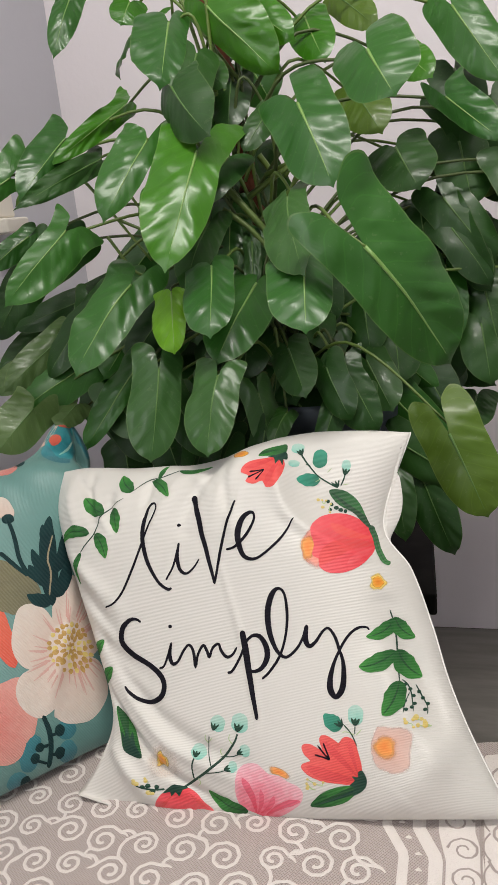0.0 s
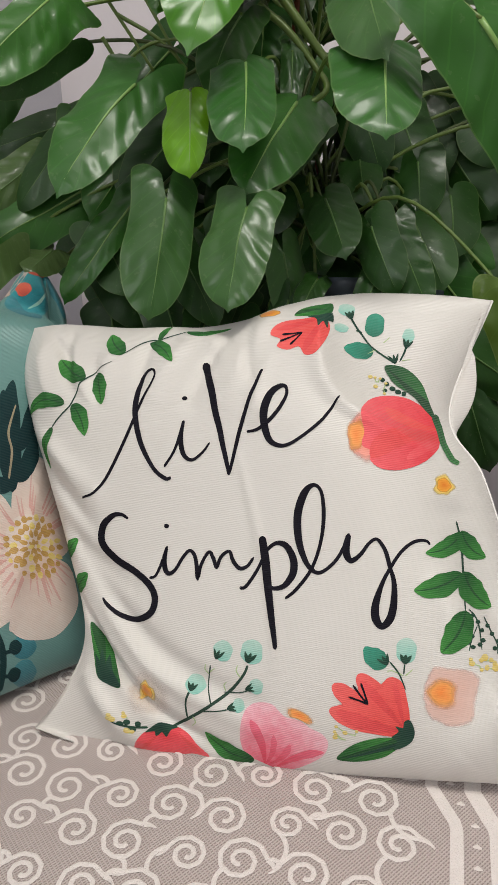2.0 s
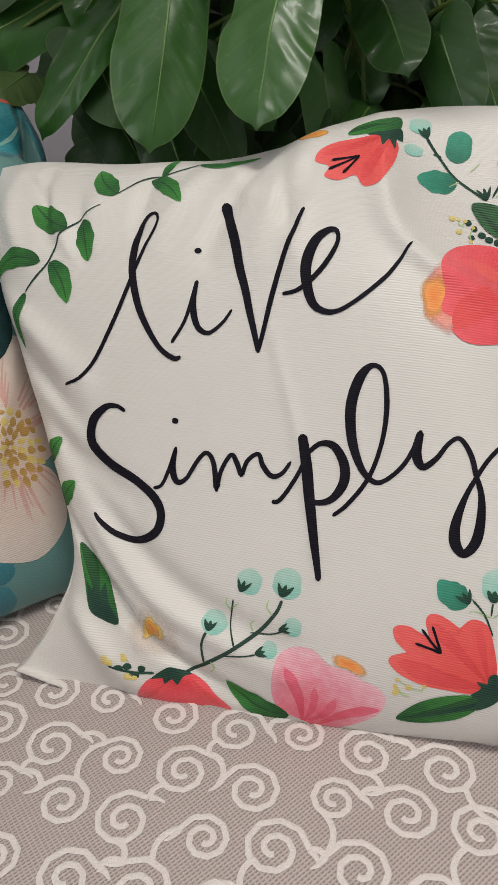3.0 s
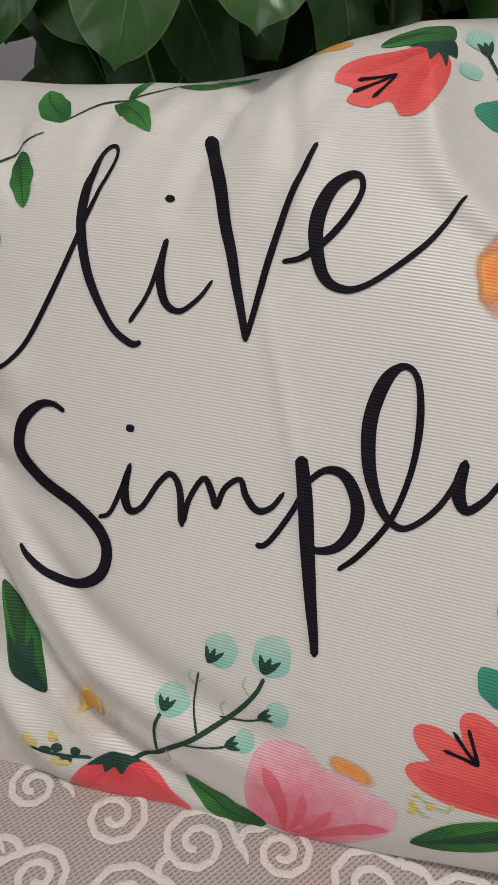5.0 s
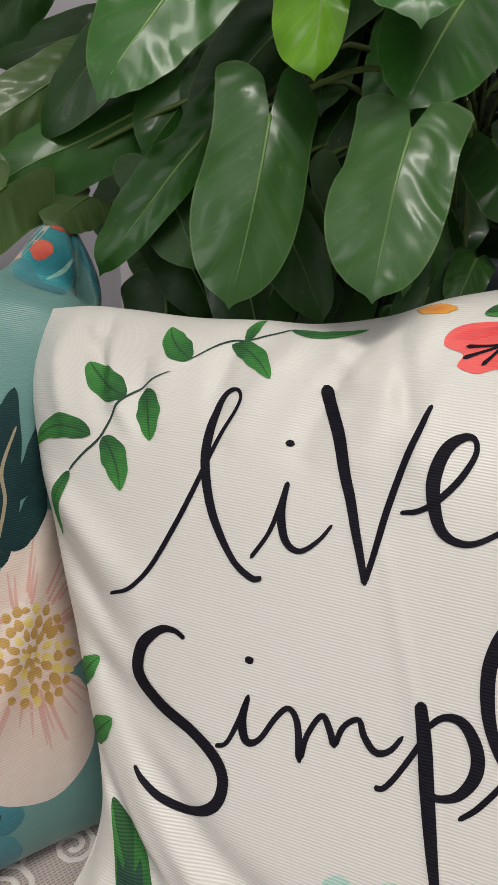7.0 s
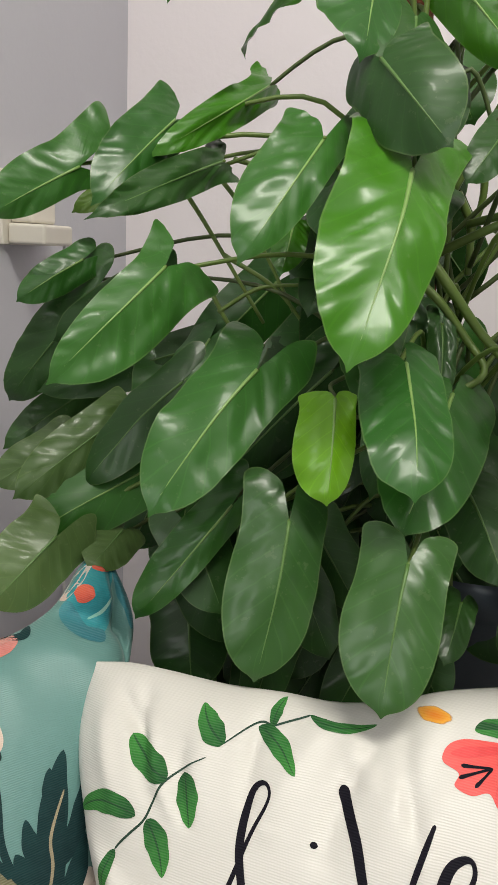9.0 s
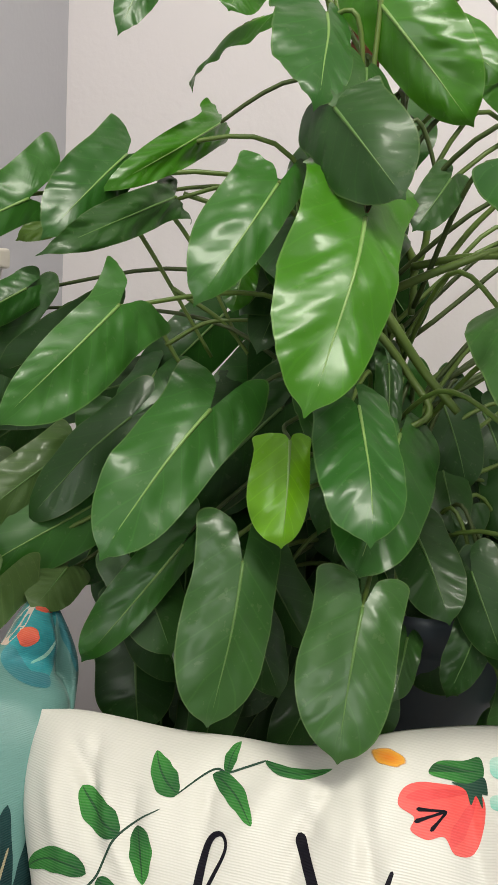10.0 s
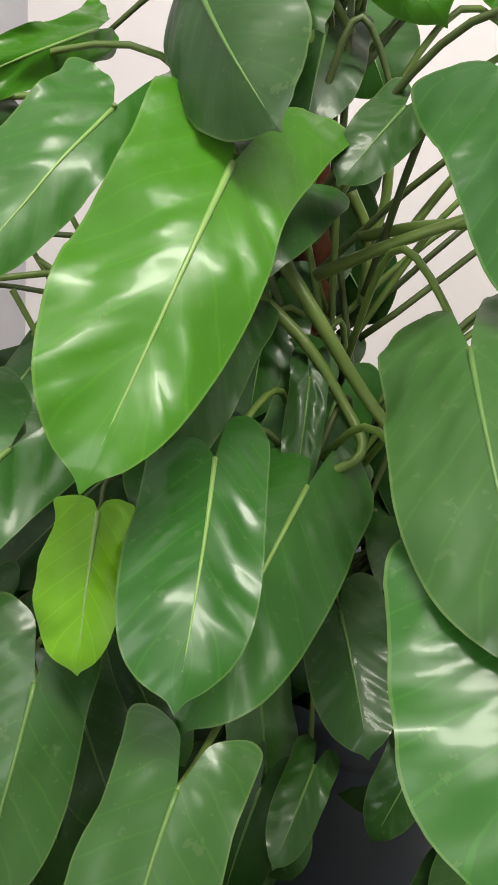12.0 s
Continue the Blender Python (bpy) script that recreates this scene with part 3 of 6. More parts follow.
def daub(c, at, rx, ry, mat, name, thing, lift=1, square=2.0, uneven=0.06):
    """A soft round or squarish daub of colour; radii in mm."""
    w = np.linspace(0, 2 * math.pi, 12, endpoint=False)
    x, y = (np.sign(v) * np.abs(v) ** (2 / square) for v in (np.cos(w), np.sin(w)))
    k = 1 + uneven * np.sin(3 * w + at[0] * 40) + uneven * np.sin(5 * w + at[1] * 60)
    rim = np.array(at) + (slope(c, np.array(at)[None])[0] @ np.stack([x * k * rx, y * k * ry]) / 1000).T
    return patch(c, at, [tuple(p) for p in rim], mat, name, thing, lift)


live = cushion_body("lettered_cushion", WHITE, CREAM_CLOTH, "cream satin cushion printed with flowers and brush lettering live simply", 0.55)


def ink(knots):
    return line(WHITE, knots, INK, "printed_letter", live, lift=2)


def piping(c, side, thing, name="piping", count=90, r=0.0011):
    s = np.linspace(-1, 1, count)
    one = np.ones(count)
    a, b = {"left": (-one, s), "side": (one, s), "top": (s, one), "bottom": (s, -one)}[side]
    pts = c.at(a * 0.9995, b * 0.9995)
    return part(name, tube(pts, r, 6), PIPING, thing, "white sewn seam edge")


for edge in ("side",):
    piping(WHITE, edge, live)
ink([(-0.675, 0.145, 1.7), (-0.575, 0.182, 2.3), (-0.459, 0.288, 2.8), (-0.340, 0.469, 2.8), (-0.250, 0.652, 2.2), (-0.226, 0.731, 1.9), (-0.250, 0.762, 2.2), (-0.280, 0.740, 3.9), (-0.288, 0.653, 5.0), (-0.307, 0.526, 5.0), (-0.312, 0.390, 4.4), (-0.280, 0.294, 3.3), (-0.237, 0.259, 3.3), (-0.210, 0.264, 2.2)])
ink([(-0.230, 0.303, 2.2), (-0.175, 0.373, 2.2), (-0.130, 0.454, 2.7), (-0.096, 0.527, 2.7)])
ink([(-0.096, 0.527, 2.2), (-0.132, 0.436, 4.3), (-0.140, 0.363, 3.8), (-0.115, 0.339, 2.7), (-0.071, 0.369, 2.1), (-0.031, 0.413, 1.6)])
ink([(-0.042, 0.792, 6.6), (0.034, 0.656, 6.2), (0.035, 0.517, 5.2), (0.013, 0.386, 4.2), (0.004, 0.272, 3.0)])
ink([(0.004, 0.277, 2.6), (0.082, 0.416, 3.2), (0.174, 0.545, 3.2), (0.250, 0.648, 3.2), (0.287, 0.711, 2.1)])
ink([(0.130, 0.439, 2.1), (0.177, 0.444, 2.6), (0.241, 0.475, 3.1), (0.331, 0.535, 3.1), (0.399, 0.598, 2.6), (0.409, 0.636, 2.6), (0.377, 0.640, 4.2), (0.321, 0.607, 5.8), (0.245, 0.512, 6.3), (0.206, 0.409, 5.2), (0.229, 0.367, 3.6), (0.300, 0.374, 2.6), (0.464, 0.454, 2.6), (0.591, 0.538, 2.1), (0.664, 0.607, 1.3)])
ink([(-0.442, 0.100, 2.2), (-0.473, 0.112, 2.8), (-0.522, 0.103, 4.5), (-0.595, 0.056, 6.8), (-0.621, -0.003, 6.8), (-0.563, -0.049, 6.2), (-0.464, -0.087, 5.5), (-0.398, -0.135, 5.5), (-0.384, -0.186, 5.5), (-0.420, -0.239, 5.5), (-0.514, -0.264, 4.5), (-0.613, -0.250, 3.4), (-0.681, -0.220, 2.8), (-0.710, -0.197, 1.7)])
ink([(-0.394, -0.109, 2.2), (-0.359, -0.096, 2.2), (-0.312, -0.032, 2.7), (-0.288, 0.013, 2.2)])
ink([(-0.288, 0.013, 2.2), (-0.313, -0.045, 4.4), (-0.308, -0.086, 3.8), (-0.275, -0.076, 2.7), (-0.227, -0.020, 2.7), (-0.197, 0.003, 2.7), (-0.183, -0.026, 3.2), (-0.190, -0.107, 3.8)])
ink([(-0.189, -0.102, 3.2), (-0.167, -0.048, 2.7), (-0.132, -0.001, 2.7), (-0.121, -0.024, 3.2), (-0.117, -0.064, 3.2)])
ink([(-0.117, -0.064, 2.7), (-0.094, -0.019, 2.7), (-0.063, -0.000, 2.6), (-0.058, -0.033, 3.2), (-0.042, -0.064, 3.2), (-0.014, -0.058, 2.6), (0.017, -0.026, 2.1)])
ink([(0.063, 0.045, 5.2), (0.055, -0.039, 6.3), (0.042, -0.145, 6.3), (0.034, -0.268, 5.2), (0.035, -0.394, 3.2)])
ink([(-0.055, -0.137, 2.6), (-0.033, -0.132, 2.6), (0.018, -0.075, 2.6), (0.056, -0.026, 2.6)])
ink([(0.057, -0.013, 2.6), (0.101, 0.013, 3.1), (0.136, 0.001, 4.7), (0.149, -0.050, 5.7), (0.136, -0.102, 5.7), (0.098, -0.143, 4.2), (0.060, -0.149, 3.1), (0.045, -0.131, 2.6)])
ink([(0.090, -0.192, 2.1), (0.134, -0.162, 2.6), (0.203, -0.093, 2.6), (0.268, 0.005, 2.6), (0.318, 0.105, 3.1), (0.340, 0.182, 2.6), (0.317, 0.206, 3.1), (0.266, 0.178, 5.7), (0.213, 0.108, 6.2), (0.187, 0.019, 5.7), (0.189, -0.063, 4.1), (0.210, -0.105, 3.1), (0.243, -0.106, 2.6), (0.311, -0.063, 2.6), (0.388, 0.015, 2.5)])
ink([(0.393, 0.026, 3.6), (0.356, -0.036, 5.6), (0.361, -0.076, 4.1), (0.410, -0.057, 3.0), (0.467, -0.017, 2.5), (0.511, -0.005, 2.5), (0.530, -0.053, 3.0), (0.524, -0.122, 3.0)])
ink([(0.525, -0.104, 2.5), (0.521, -0.174, 3.5), (0.489, -0.256, 5.1), (0.452, -0.314, 5.6), (0.406, -0.342, 4.6), (0.390, -0.303, 6.1), (0.412, -0.243, 5.1), (0.472, -0.167, 3.0), (0.554, -0.096, 2.5), (0.628, -0.044, 2.5), (0.684, -0.015, 2.5), (0.719, -0.013, 2.0), (0.727, -0.028, 1.5)])
blot(WHITE, (-0.083, 0.638), 2.2, 1.8, INK, "printed_letter", live)
blot(WHITE, (-0.275, 0.085), 2.2, 1.8, INK, "printed_letter", live)
# the vine of leaves in the upper corner
line(WHITE, [(-0.767, 0.402, 1.3), (-0.671, 0.475, 1.5), (-0.603, 0.542, 1.5), (-0.564, 0.625, 1.5), (-0.534, 0.686, 1.4), (-0.485, 0.746, 1.1), (-0.441, 0.785, 0.6)], STEM, "printed_stem", live, lift=1)
line(WHITE, [(-0.421, 0.822, 0.8), (-0.360, 0.902, 1.3), (-0.313, 0.905, 1.3), (-0.267, 0.929, 1.3), (-0.215, 0.956, 1.2)], STEM, "printed_stem", live, lift=1)
petal(WHITE, (-0.533, 0.688), (-0.689, 0.771), 18.1, LEAFPRINT, "printed_leaf", live, bow=0.06, lift=1.00)
petal(WHITE, (-0.488, 0.725), (-0.456, 0.571), 15.5, LEAFPRINT, "printed_leaf", live, bow=0.06, lift=1.15)
petal(WHITE, (-0.414, 0.829), (-0.520, 0.933), 15.6, LEAFPRINT, "printed_leaf", live, bow=0.08, lift=1.30)
petal(WHITE, (-0.352, 0.892), (-0.175, 0.801), 12.7, LEAFPRINT, "printed_leaf", live, bow=0.08, lift=1.45)
petal(WHITE, (-0.312, 0.903), (-0.317, 0.990), 8.6, LEAFPRINT, "printed_leaf", live, bow=0.1, lift=1.60)
petal(WHITE, (-0.217, 0.956), (-0.015, 0.940), 6.1, LEAFPRINT, "printed_leaf", live, bow=-0.08, lift=1.75)
petal(WHITE, (-0.637, 0.537), (-0.981, 0.453), 14.6, LEAFPRINT, "printed_leaf", live, bow=-0.12, lift=1.90)
petal(WHITE, (-0.596, 0.543), (-0.569, 0.395), 15.6, LEAFPRINT, "printed_leaf", live, bow=0.08, lift=2.05)
petal(WHITE, (-0.765, 0.401), (-0.907, 0.230), 9.1, LEAFPRINT, "printed_leaf", live, bow=-0.08, lift=2.20)
line(WHITE, [(0.843, 0.083, 1.1), (0.836, -0.010, 1.7), (0.806, -0.172, 1.4), (0.779, -0.312, 1.1)], STEM, "printed_stem", live, lift=1)
petal(WHITE, (-1.000, -0.076), (-0.828, -0.007), 13.3, LEAFPRINT, "printed_leaf", live, bow=0, lift=2.35)
petal(WHITE, (-1.000, -0.191), (-0.798, -0.122), 14.6, LEAFPRINT, "printed_leaf", live, bow=0, lift=2.5)
petal(WHITE, (0.850, 0.037), (0.702, -0.064), 13.7, LEAFPRINT, "printed_leaf", live, bow=0.15, lift=2.65)
petal(WHITE, (0.852, 0.044), (0.911, -0.067), 16.0, LEAFPRINT, "printed_leaf", live, bow=-0.15, lift=2.8)
petal(WHITE, (0.807, -0.149), (0.605, -0.216), 17.1, LEAFPRINT, "printed_leaf", live, bow=0.12, lift=2.95)
petal(WHITE, (0.816, -0.140), (0.883, -0.306), 19.4, LEAFPRINT, "printed_leaf", live, bow=-0.12, lift=3.1)
petal(WHITE, (0.779, -0.312), (0.636, -0.491), 20.3, LEAFPRINT, "printed_leaf", live, bow=0.1, lift=3.25)
patch(WHITE, (-0.625, -0.608), [(-0.892, -0.304), (-0.820, -0.327), (-0.729, -0.376), (-0.669, -0.466), (-0.562, -0.613), (-0.664, -0.603), (-0.764, -0.555), (-0.856, -0.407)], LEAFPRINT, "printed_leaf", live, lift=1)
patch(WHITE, (-0.625, -0.608), [(-0.823, -0.438), (-0.767, -0.511), (-0.769, -0.413), (-0.699, -0.508), (-0.713, -0.439), (-0.641, -0.533), (-0.562, -0.613), (-0.664, -0.603), (-0.756, -0.558)], CALYX, "printed_leaf", live, lift=2.2)
# the coral tulip at the top edge
patch(WHITE, (0.533, 0.876), [(0.514, 0.877), (0.425, 0.884), (0.315, 0.889), (0.262, 0.874), (0.263, 0.843), (0.332, 0.820), (0.330, 0.794), (0.392, 0.777), (0.447, 0.784), (0.490, 0.754), (0.546, 0.759), (0.572, 0.801), (0.564, 0.849)], CORAL, "printed_petal", live, lift=1)
petal(WHITE, (0.524, 0.869), (0.475, 0.767), 6.8, DARK_CORAL, "printed_petal", live, bow=0, lift=2)
petal(WHITE, (0.507, 0.872), (0.285, 0.859), 5.6, DARK_CORAL, "printed_petal", live, bow=0, lift=2)
patch(WHITE, (0.520, 0.909), [(0.349, 0.907), (0.373, 0.930), (0.459, 0.931), (0.514, 0.936), (0.539, 0.901), (0.499, 0.885), (0.418, 0.894)], LEAFPRINT, "printed_leaf", live, lift=1.5)
patch(WHITE, (0.547, 0.888), [(0.432, 0.889), (0.490, 0.888), (0.541, 0.898), (0.568, 0.866), (0.544, 0.872), (0.555, 0.843), (0.521, 0.865), (0.508, 0.849), (0.481, 0.875)], CALYX, "printed_calyx", live, lift=3)
line(WHITE, [(0.439, 0.833, 1.4), (0.387, 0.834, 1.4), (0.334, 0.836, 2.4)], INK, "printed_stamen", live, lift=4)
line(WHITE, [(0.439, 0.833, 1.4), (0.388, 0.822, 1.4), (0.337, 0.811, 2.4)], INK, "printed_stamen", live, lift=4)
line(WHITE, [(0.439, 0.833, 1.4), (0.419, 0.813, 1.4), (0.398, 0.794, 2.4)], INK, "printed_stamen", live, lift=4)
daub(WHITE, (0.175, 0.946), 11.0, 4.8, DAISY, "printed_flower", live, lift=1)
# teal sprig and the red peony
line(WHITE, [(0.631, 0.890, 1.8), (0.693, 0.841, 1.5), (0.738, 0.806, 1.5), (0.812, 0.771, 1.5)], CALYX, "printed_stem", live, lift=1)
line(WHITE, [(0.691, 0.848, 1.2), (0.670, 0.851, 1.2)], CALYX, "printed_stem", live, lift=1)
line(WHITE, [(0.821, 0.779, 1.2), (0.825, 0.811, 1.5), (0.821, 0.837, 1.5)], CALYX, "printed_stem", live, lift=1)
blot(WHITE, (0.596, 0.916), 6.6, 6.1, PALE_TEAL, "printed_flower", live, lift=1)
blot(WHITE, (0.612, 0.852), 5.4, 4.0, PALE_TEAL, "printed_flower", live, lift=1)
blot(WHITE, (0.717, 0.876), 7.8, 10.7, DEEP_TEAL, "printed_flower", live, lift=1)
petal(WHITE, (0.744, 0.792), (0.654, 0.791), 15.4, DEEP_TEAL, "printed_leaf", live, bow=0, lift=1.0)
blot(WHITE, (0.818, 0.857), 4.8, 6.0, PALE_TEAL, "printed_flower", live, lift=1)
petal(WHITE, (0.636, 0.886), (0.611, 0.911), 3.2, CALYX, "printed_calyx", live, bow=0, lift=3.0)
petal(WHITE, (0.636, 0.886), (0.626, 0.916), 2.7, CALYX, "printed_calyx", live, bow=0, lift=3.15)
petal(WHITE, (0.636, 0.886), (0.596, 0.906), 2.7, CALYX, "printed_calyx", live, bow=0, lift=3.3)
petal(WHITE, (0.812, 0.773), (0.797, 0.797), 2.5, CALYX, "printed_calyx", live, bow=0, lift=3.0)
petal(WHITE, (0.812, 0.773), (0.809, 0.803), 2.1, CALYX, "printed_calyx", live, bow=0, lift=3.15)
petal(WHITE, (0.812, 0.773), (0.784, 0.791), 2.1, CALYX, "printed_calyx", live, bow=0, lift=3.3)
petal(WHITE, (0.824, 0.821), (0.822, 0.845), 2.8, CALYX, "printed_calyx", live, bow=0, lift=3.0)
petal(WHITE, (0.824, 0.821), (0.837, 0.843), 2.4, CALYX, "printed_calyx", live, bow=0, lift=3.15)
petal(WHITE, (0.824, 0.821), (0.808, 0.847), 2.4, CALYX, "printed_calyx", live, bow=0, lift=3.3)
patch(WHITE, (0.680, 0.400), [(0.732, 0.554), (0.682, 0.522), (0.594, 0.427), (0.548, 0.347), (0.571, 0.298), (0.627, 0.289), (0.704, 0.403)], PEACH, "printed_petal", live, lift=1)
patch(WHITE, (0.927, 0.501), [(0.927, 0.501), (0.952, 0.605), (0.905, 0.655), (0.839, 0.667), (0.772, 0.640), (0.727, 0.578), (0.696, 0.503), (0.668, 0.432), (0.620, 0.363), (0.647, 0.337), (0.624, 0.299), (0.655, 0.266), (0.726, 0.270), (0.805, 0.318), (0.880, 0.406)], PEONY, "printed_petal", live, lift=2)
petal(WHITE, (0.922, 0.489), (0.634, 0.306), 15.9, DARK_CORAL, "printed_petal", live, bow=-0.12, lift=3)
petal(WHITE, (0.941, 0.552), (0.795, 0.602), 9.1, CORAL, "printed_petal", live, bow=0.1, lift=3.4)
petal(WHITE, (0.913, 0.466), (0.755, 0.319), 6.9, PEONY, "printed_petal", live, bow=0, lift=3.8)
daub(WHITE, (0.628, 0.414), 9.0, 13.5, ORANGE_WASH, "printed_flower", live, lift=1.6)
patch(WHITE, (0.787, 0.757), [(0.786, 0.759), (0.836, 0.765), (0.889, 0.740), (0.923, 0.700), (0.950, 0.634), (0.953, 0.598), (0.931, 0.635), (0.886, 0.679), (0.838, 0.700), (0.809, 0.722)], DARKLEAF, "printed_leaf", live, lift=4)
line(WHITE, [(0.952, 0.632, 5.9), (0.950, 0.555, 5.3), (0.920, 0.446, 5.2), (0.909, 0.371, 5.2), (0.926, 0.350, 4.0)], DARKLEAF, "printed_stem", live, lift=4)
blot(WHITE, (0.755, 0.715), 1.8, 1.6, YELLOW, "printed_bud", live, lift=2)
blot(WHITE, (0.782, 0.716), 1.2, 1.1, YELLOW, "printed_bud", live, lift=2.2)
line(WHITE, [(0.782, 0.716, 0.7), (0.778, 0.703, 0.8), (0.781, 0.703, 0.9)], SPRIG, "printed_stem", live, lift=1)
blot(WHITE, (0.768, 0.716), 1.2, 1.1, YELLOW, "printed_bud", live, lift=2.2)
line(WHITE, [(0.768, 0.716, 0.7), (0.772, 0.703, 0.8), (0.781, 0.703, 0.9)], SPRIG, "printed_stem", live, lift=1)
blot(WHITE, (0.773, 0.685), 1.8, 1.6, YELLOW, "printed_bud", live, lift=2)
blot(WHITE, (0.800, 0.704), 1.2, 1.1, YELLOW, "printed_bud", live, lift=2.2)
line(WHITE, [(0.800, 0.704, 0.7), (0.796, 0.680, 0.8), (0.799, 0.673, 0.9)], SPRIG, "printed_stem", live, lift=1)
blot(WHITE, (0.799, 0.665), 1.2, 1.1, YELLOW, "printed_bud", live, lift=2.2)
line(WHITE, [(0.799, 0.665, 0.7), (0.795, 0.665, 0.8), (0.799, 0.673, 0.9)], SPRIG, "printed_stem", live, lift=1)
blot(WHITE, (0.789, 0.713), 1.8, 2.0, CALYX, "printed_flower", live, lift=1)
blot(WHITE, (0.803, 0.702), 1.8, 2.0, CALYX, "printed_flower", live, lift=1)
blot(WHITE, (0.821, 0.690), 2.4, 2.0, CALYX, "printed_flower", live, lift=1)
blot(WHITE, (0.838, 0.683), 2.4, 2.0, CALYX, "printed_flower", live, lift=1)
blot(WHITE, (0.856, 0.681), 1.8, 2.0, CALYX, "printed_flower", live, lift=1)
blot(WHITE, (0.800, 0.678), 1.8, 1.6, CALYX, "printed_flower", live, lift=1)
daub(WHITE, (0.841, 0.229), 8.2, 8.8, DAISY_RIM, "printed_flower", live, lift=1, uneven=0.12)
daub(WHITE, (0.841, 0.229), 5.6, 5.8, DAISY, "printed_flower", live, lift=2)
# sprigs and blossoms low on the print
line(WHITE, [(0.792, -0.308, 0.8), (0.807, -0.339, 1.1), (0.809, -0.390, 1.1), (0.791, -0.490, 0.8)], CALYX, "printed_stem", live, lift=1)
line(WHITE, [(0.841, -0.345, 0.9), (0.850, -0.412, 1.1), (0.858, -0.474, 0.9), (0.846, -0.519, 0.9)], CALYX, "printed_stem", live, lift=1)
line(WHITE, [(0.805, -0.380, 0.8), (0.768, -0.437, 0.8), (0.744, -0.488, 0.8)], CALYX, "printed_stem", live, lift=1)
blot(WHITE, (0.800, -0.335), 1.8, 1.4, CALYX, "printed_flower", live, lift=2)
blot(WHITE, (0.811, -0.365), 1.8, 1.4, CALYX, "printed_flower", live, lift=2)
blot(WHITE, (0.815, -0.404), 1.8, 1.4, CALYX, "printed_flower", live, lift=2)
blot(WHITE, (0.808, -0.448), 1.8, 1.4, CALYX, "printed_flower", live, lift=2)
blot(WHITE, (0.791, -0.464), 1.8, 1.4, CALYX, "printed_flower", live, lift=2)
blot(WHITE, (0.844, -0.388), 1.8, 1.4, CALYX, "printed_flower", live, lift=2)
blot(WHITE, (0.851, -0.426), 1.8, 1.4, CALYX, "printed_flower", live, lift=2)
blot(WHITE, (0.864, -0.463), 1.8, 1.4, CALYX, "printed_flower", live, lift=2)
blot(WHITE, (0.843, -0.491), 1.8, 1.4, CALYX, "printed_flower", live, lift=2)
blot(WHITE, (0.772, -0.424), 1.8, 1.4, CALYX, "printed_flower", live, lift=2)
blot(WHITE, (0.753, -0.450), 1.8, 1.4, CALYX, "printed_flower", live, lift=2)
blot(WHITE, (0.763, -0.471), 1.8, 1.4, CALYX, "printed_flower", live, lift=2)
blot(WHITE, (0.793, -0.522), 2.5, 2.4, YELLOW, "printed_bud", live, lift=2)
blot(WHITE, (0.813, -0.537), 1.7, 1.6, YELLOW, "printed_bud", live, lift=2.2)
line(WHITE, [(0.813, -0.537, 0.7), (0.813, -0.540, 0.8), (0.819, -0.534, 0.9)], SPRIG, "printed_stem", live, lift=1)
blot(WHITE, (0.777, -0.531), 1.7, 1.6, YELLOW, "printed_bud", live, lift=2.2)
line(WHITE, [(0.777, -0.531, 0.7), (0.798, -0.537, 0.8), (0.819, -0.534, 0.9)], SPRIG, "printed_stem", live, lift=1)
blot(WHITE, (0.820, -0.569), 2.5, 2.8, YELLOW, "printed_bud", live, lift=2)
blot(WHITE, (0.788, -0.565), 1.7, 1.9, YELLOW, "printed_bud", live, lift=2.2)
line(WHITE, [(0.788, -0.565, 0.7), (0.819, -0.579, 0.8), (0.846, -0.581, 0.9)], SPRIG, "printed_stem", live, lift=1)
blot(WHITE, (0.822, -0.553), 1.7, 1.9, YELLOW, "printed_bud", live, lift=2.2)
line(WHITE, [(0.822, -0.553, 0.7), (0.833, -0.574, 0.8), (0.846, -0.581, 0.9)], SPRIG, "printed_stem", live, lift=1)
blot(WHITE, (0.739, -0.542), 2.1, 1.9, YELLOW, "printed_bud", live, lift=2)
blot(WHITE, (0.766, -0.571), 1.4, 1.3, YELLOW, "printed_bud", live, lift=2.2)
line(WHITE, [(0.766, -0.571, 0.7), (0.762, -0.566, 0.8), (0.765, -0.554, 0.9)], SPRIG, "printed_stem", live, lift=1)
blot(WHITE, (0.740, -0.524), 1.4, 1.3, YELLOW, "printed_bud", live, lift=2.2)
line(WHITE, [(0.740, -0.524, 0.7), (0.751, -0.547, 0.8), (0.765, -0.554, 0.9)], SPRIG, "printed_stem", live, lift=1)
daub(WHITE, (0.612, -0.662), 18.5, 21.0, BLUSH, "printed_flower", live, lift=1, square=3.2, uneven=0.04)
daub(WHITE, (0.583, -0.655), 11.5, 11.5, ORANGE_WASH, "printed_flower", live, lift=2)
patch(WHITE, (0.394, -0.786), [(0.344, -0.809), (0.293, -0.802), (0.242, -0.788), (0.201, -0.756), (0.181, -0.714), (0.190, -0.689), (0.219, -0.683), (0.201, -0.641), (0.196, -0.599), (0.208, -0.581), (0.233, -0.586), (0.255, -0.613), (0.272, -0.629), (0.270, -0.573), (0.280, -0.545), (0.303, -0.545), (0.331, -0.573), (0.357, -0.604), (0.372, -0.576), (0.401, -0.571), (0.429, -0.600), (0.430, -0.668), (0.418, -0.744), (0.387, -0.786)], CORAL, "printed_petal", live, lift=1)
petal(WHITE, (0.373, -0.786), (0.199, -0.709), 10.2, DARK_CORAL, "printed_petal", live, bow=0.06, lift=2)
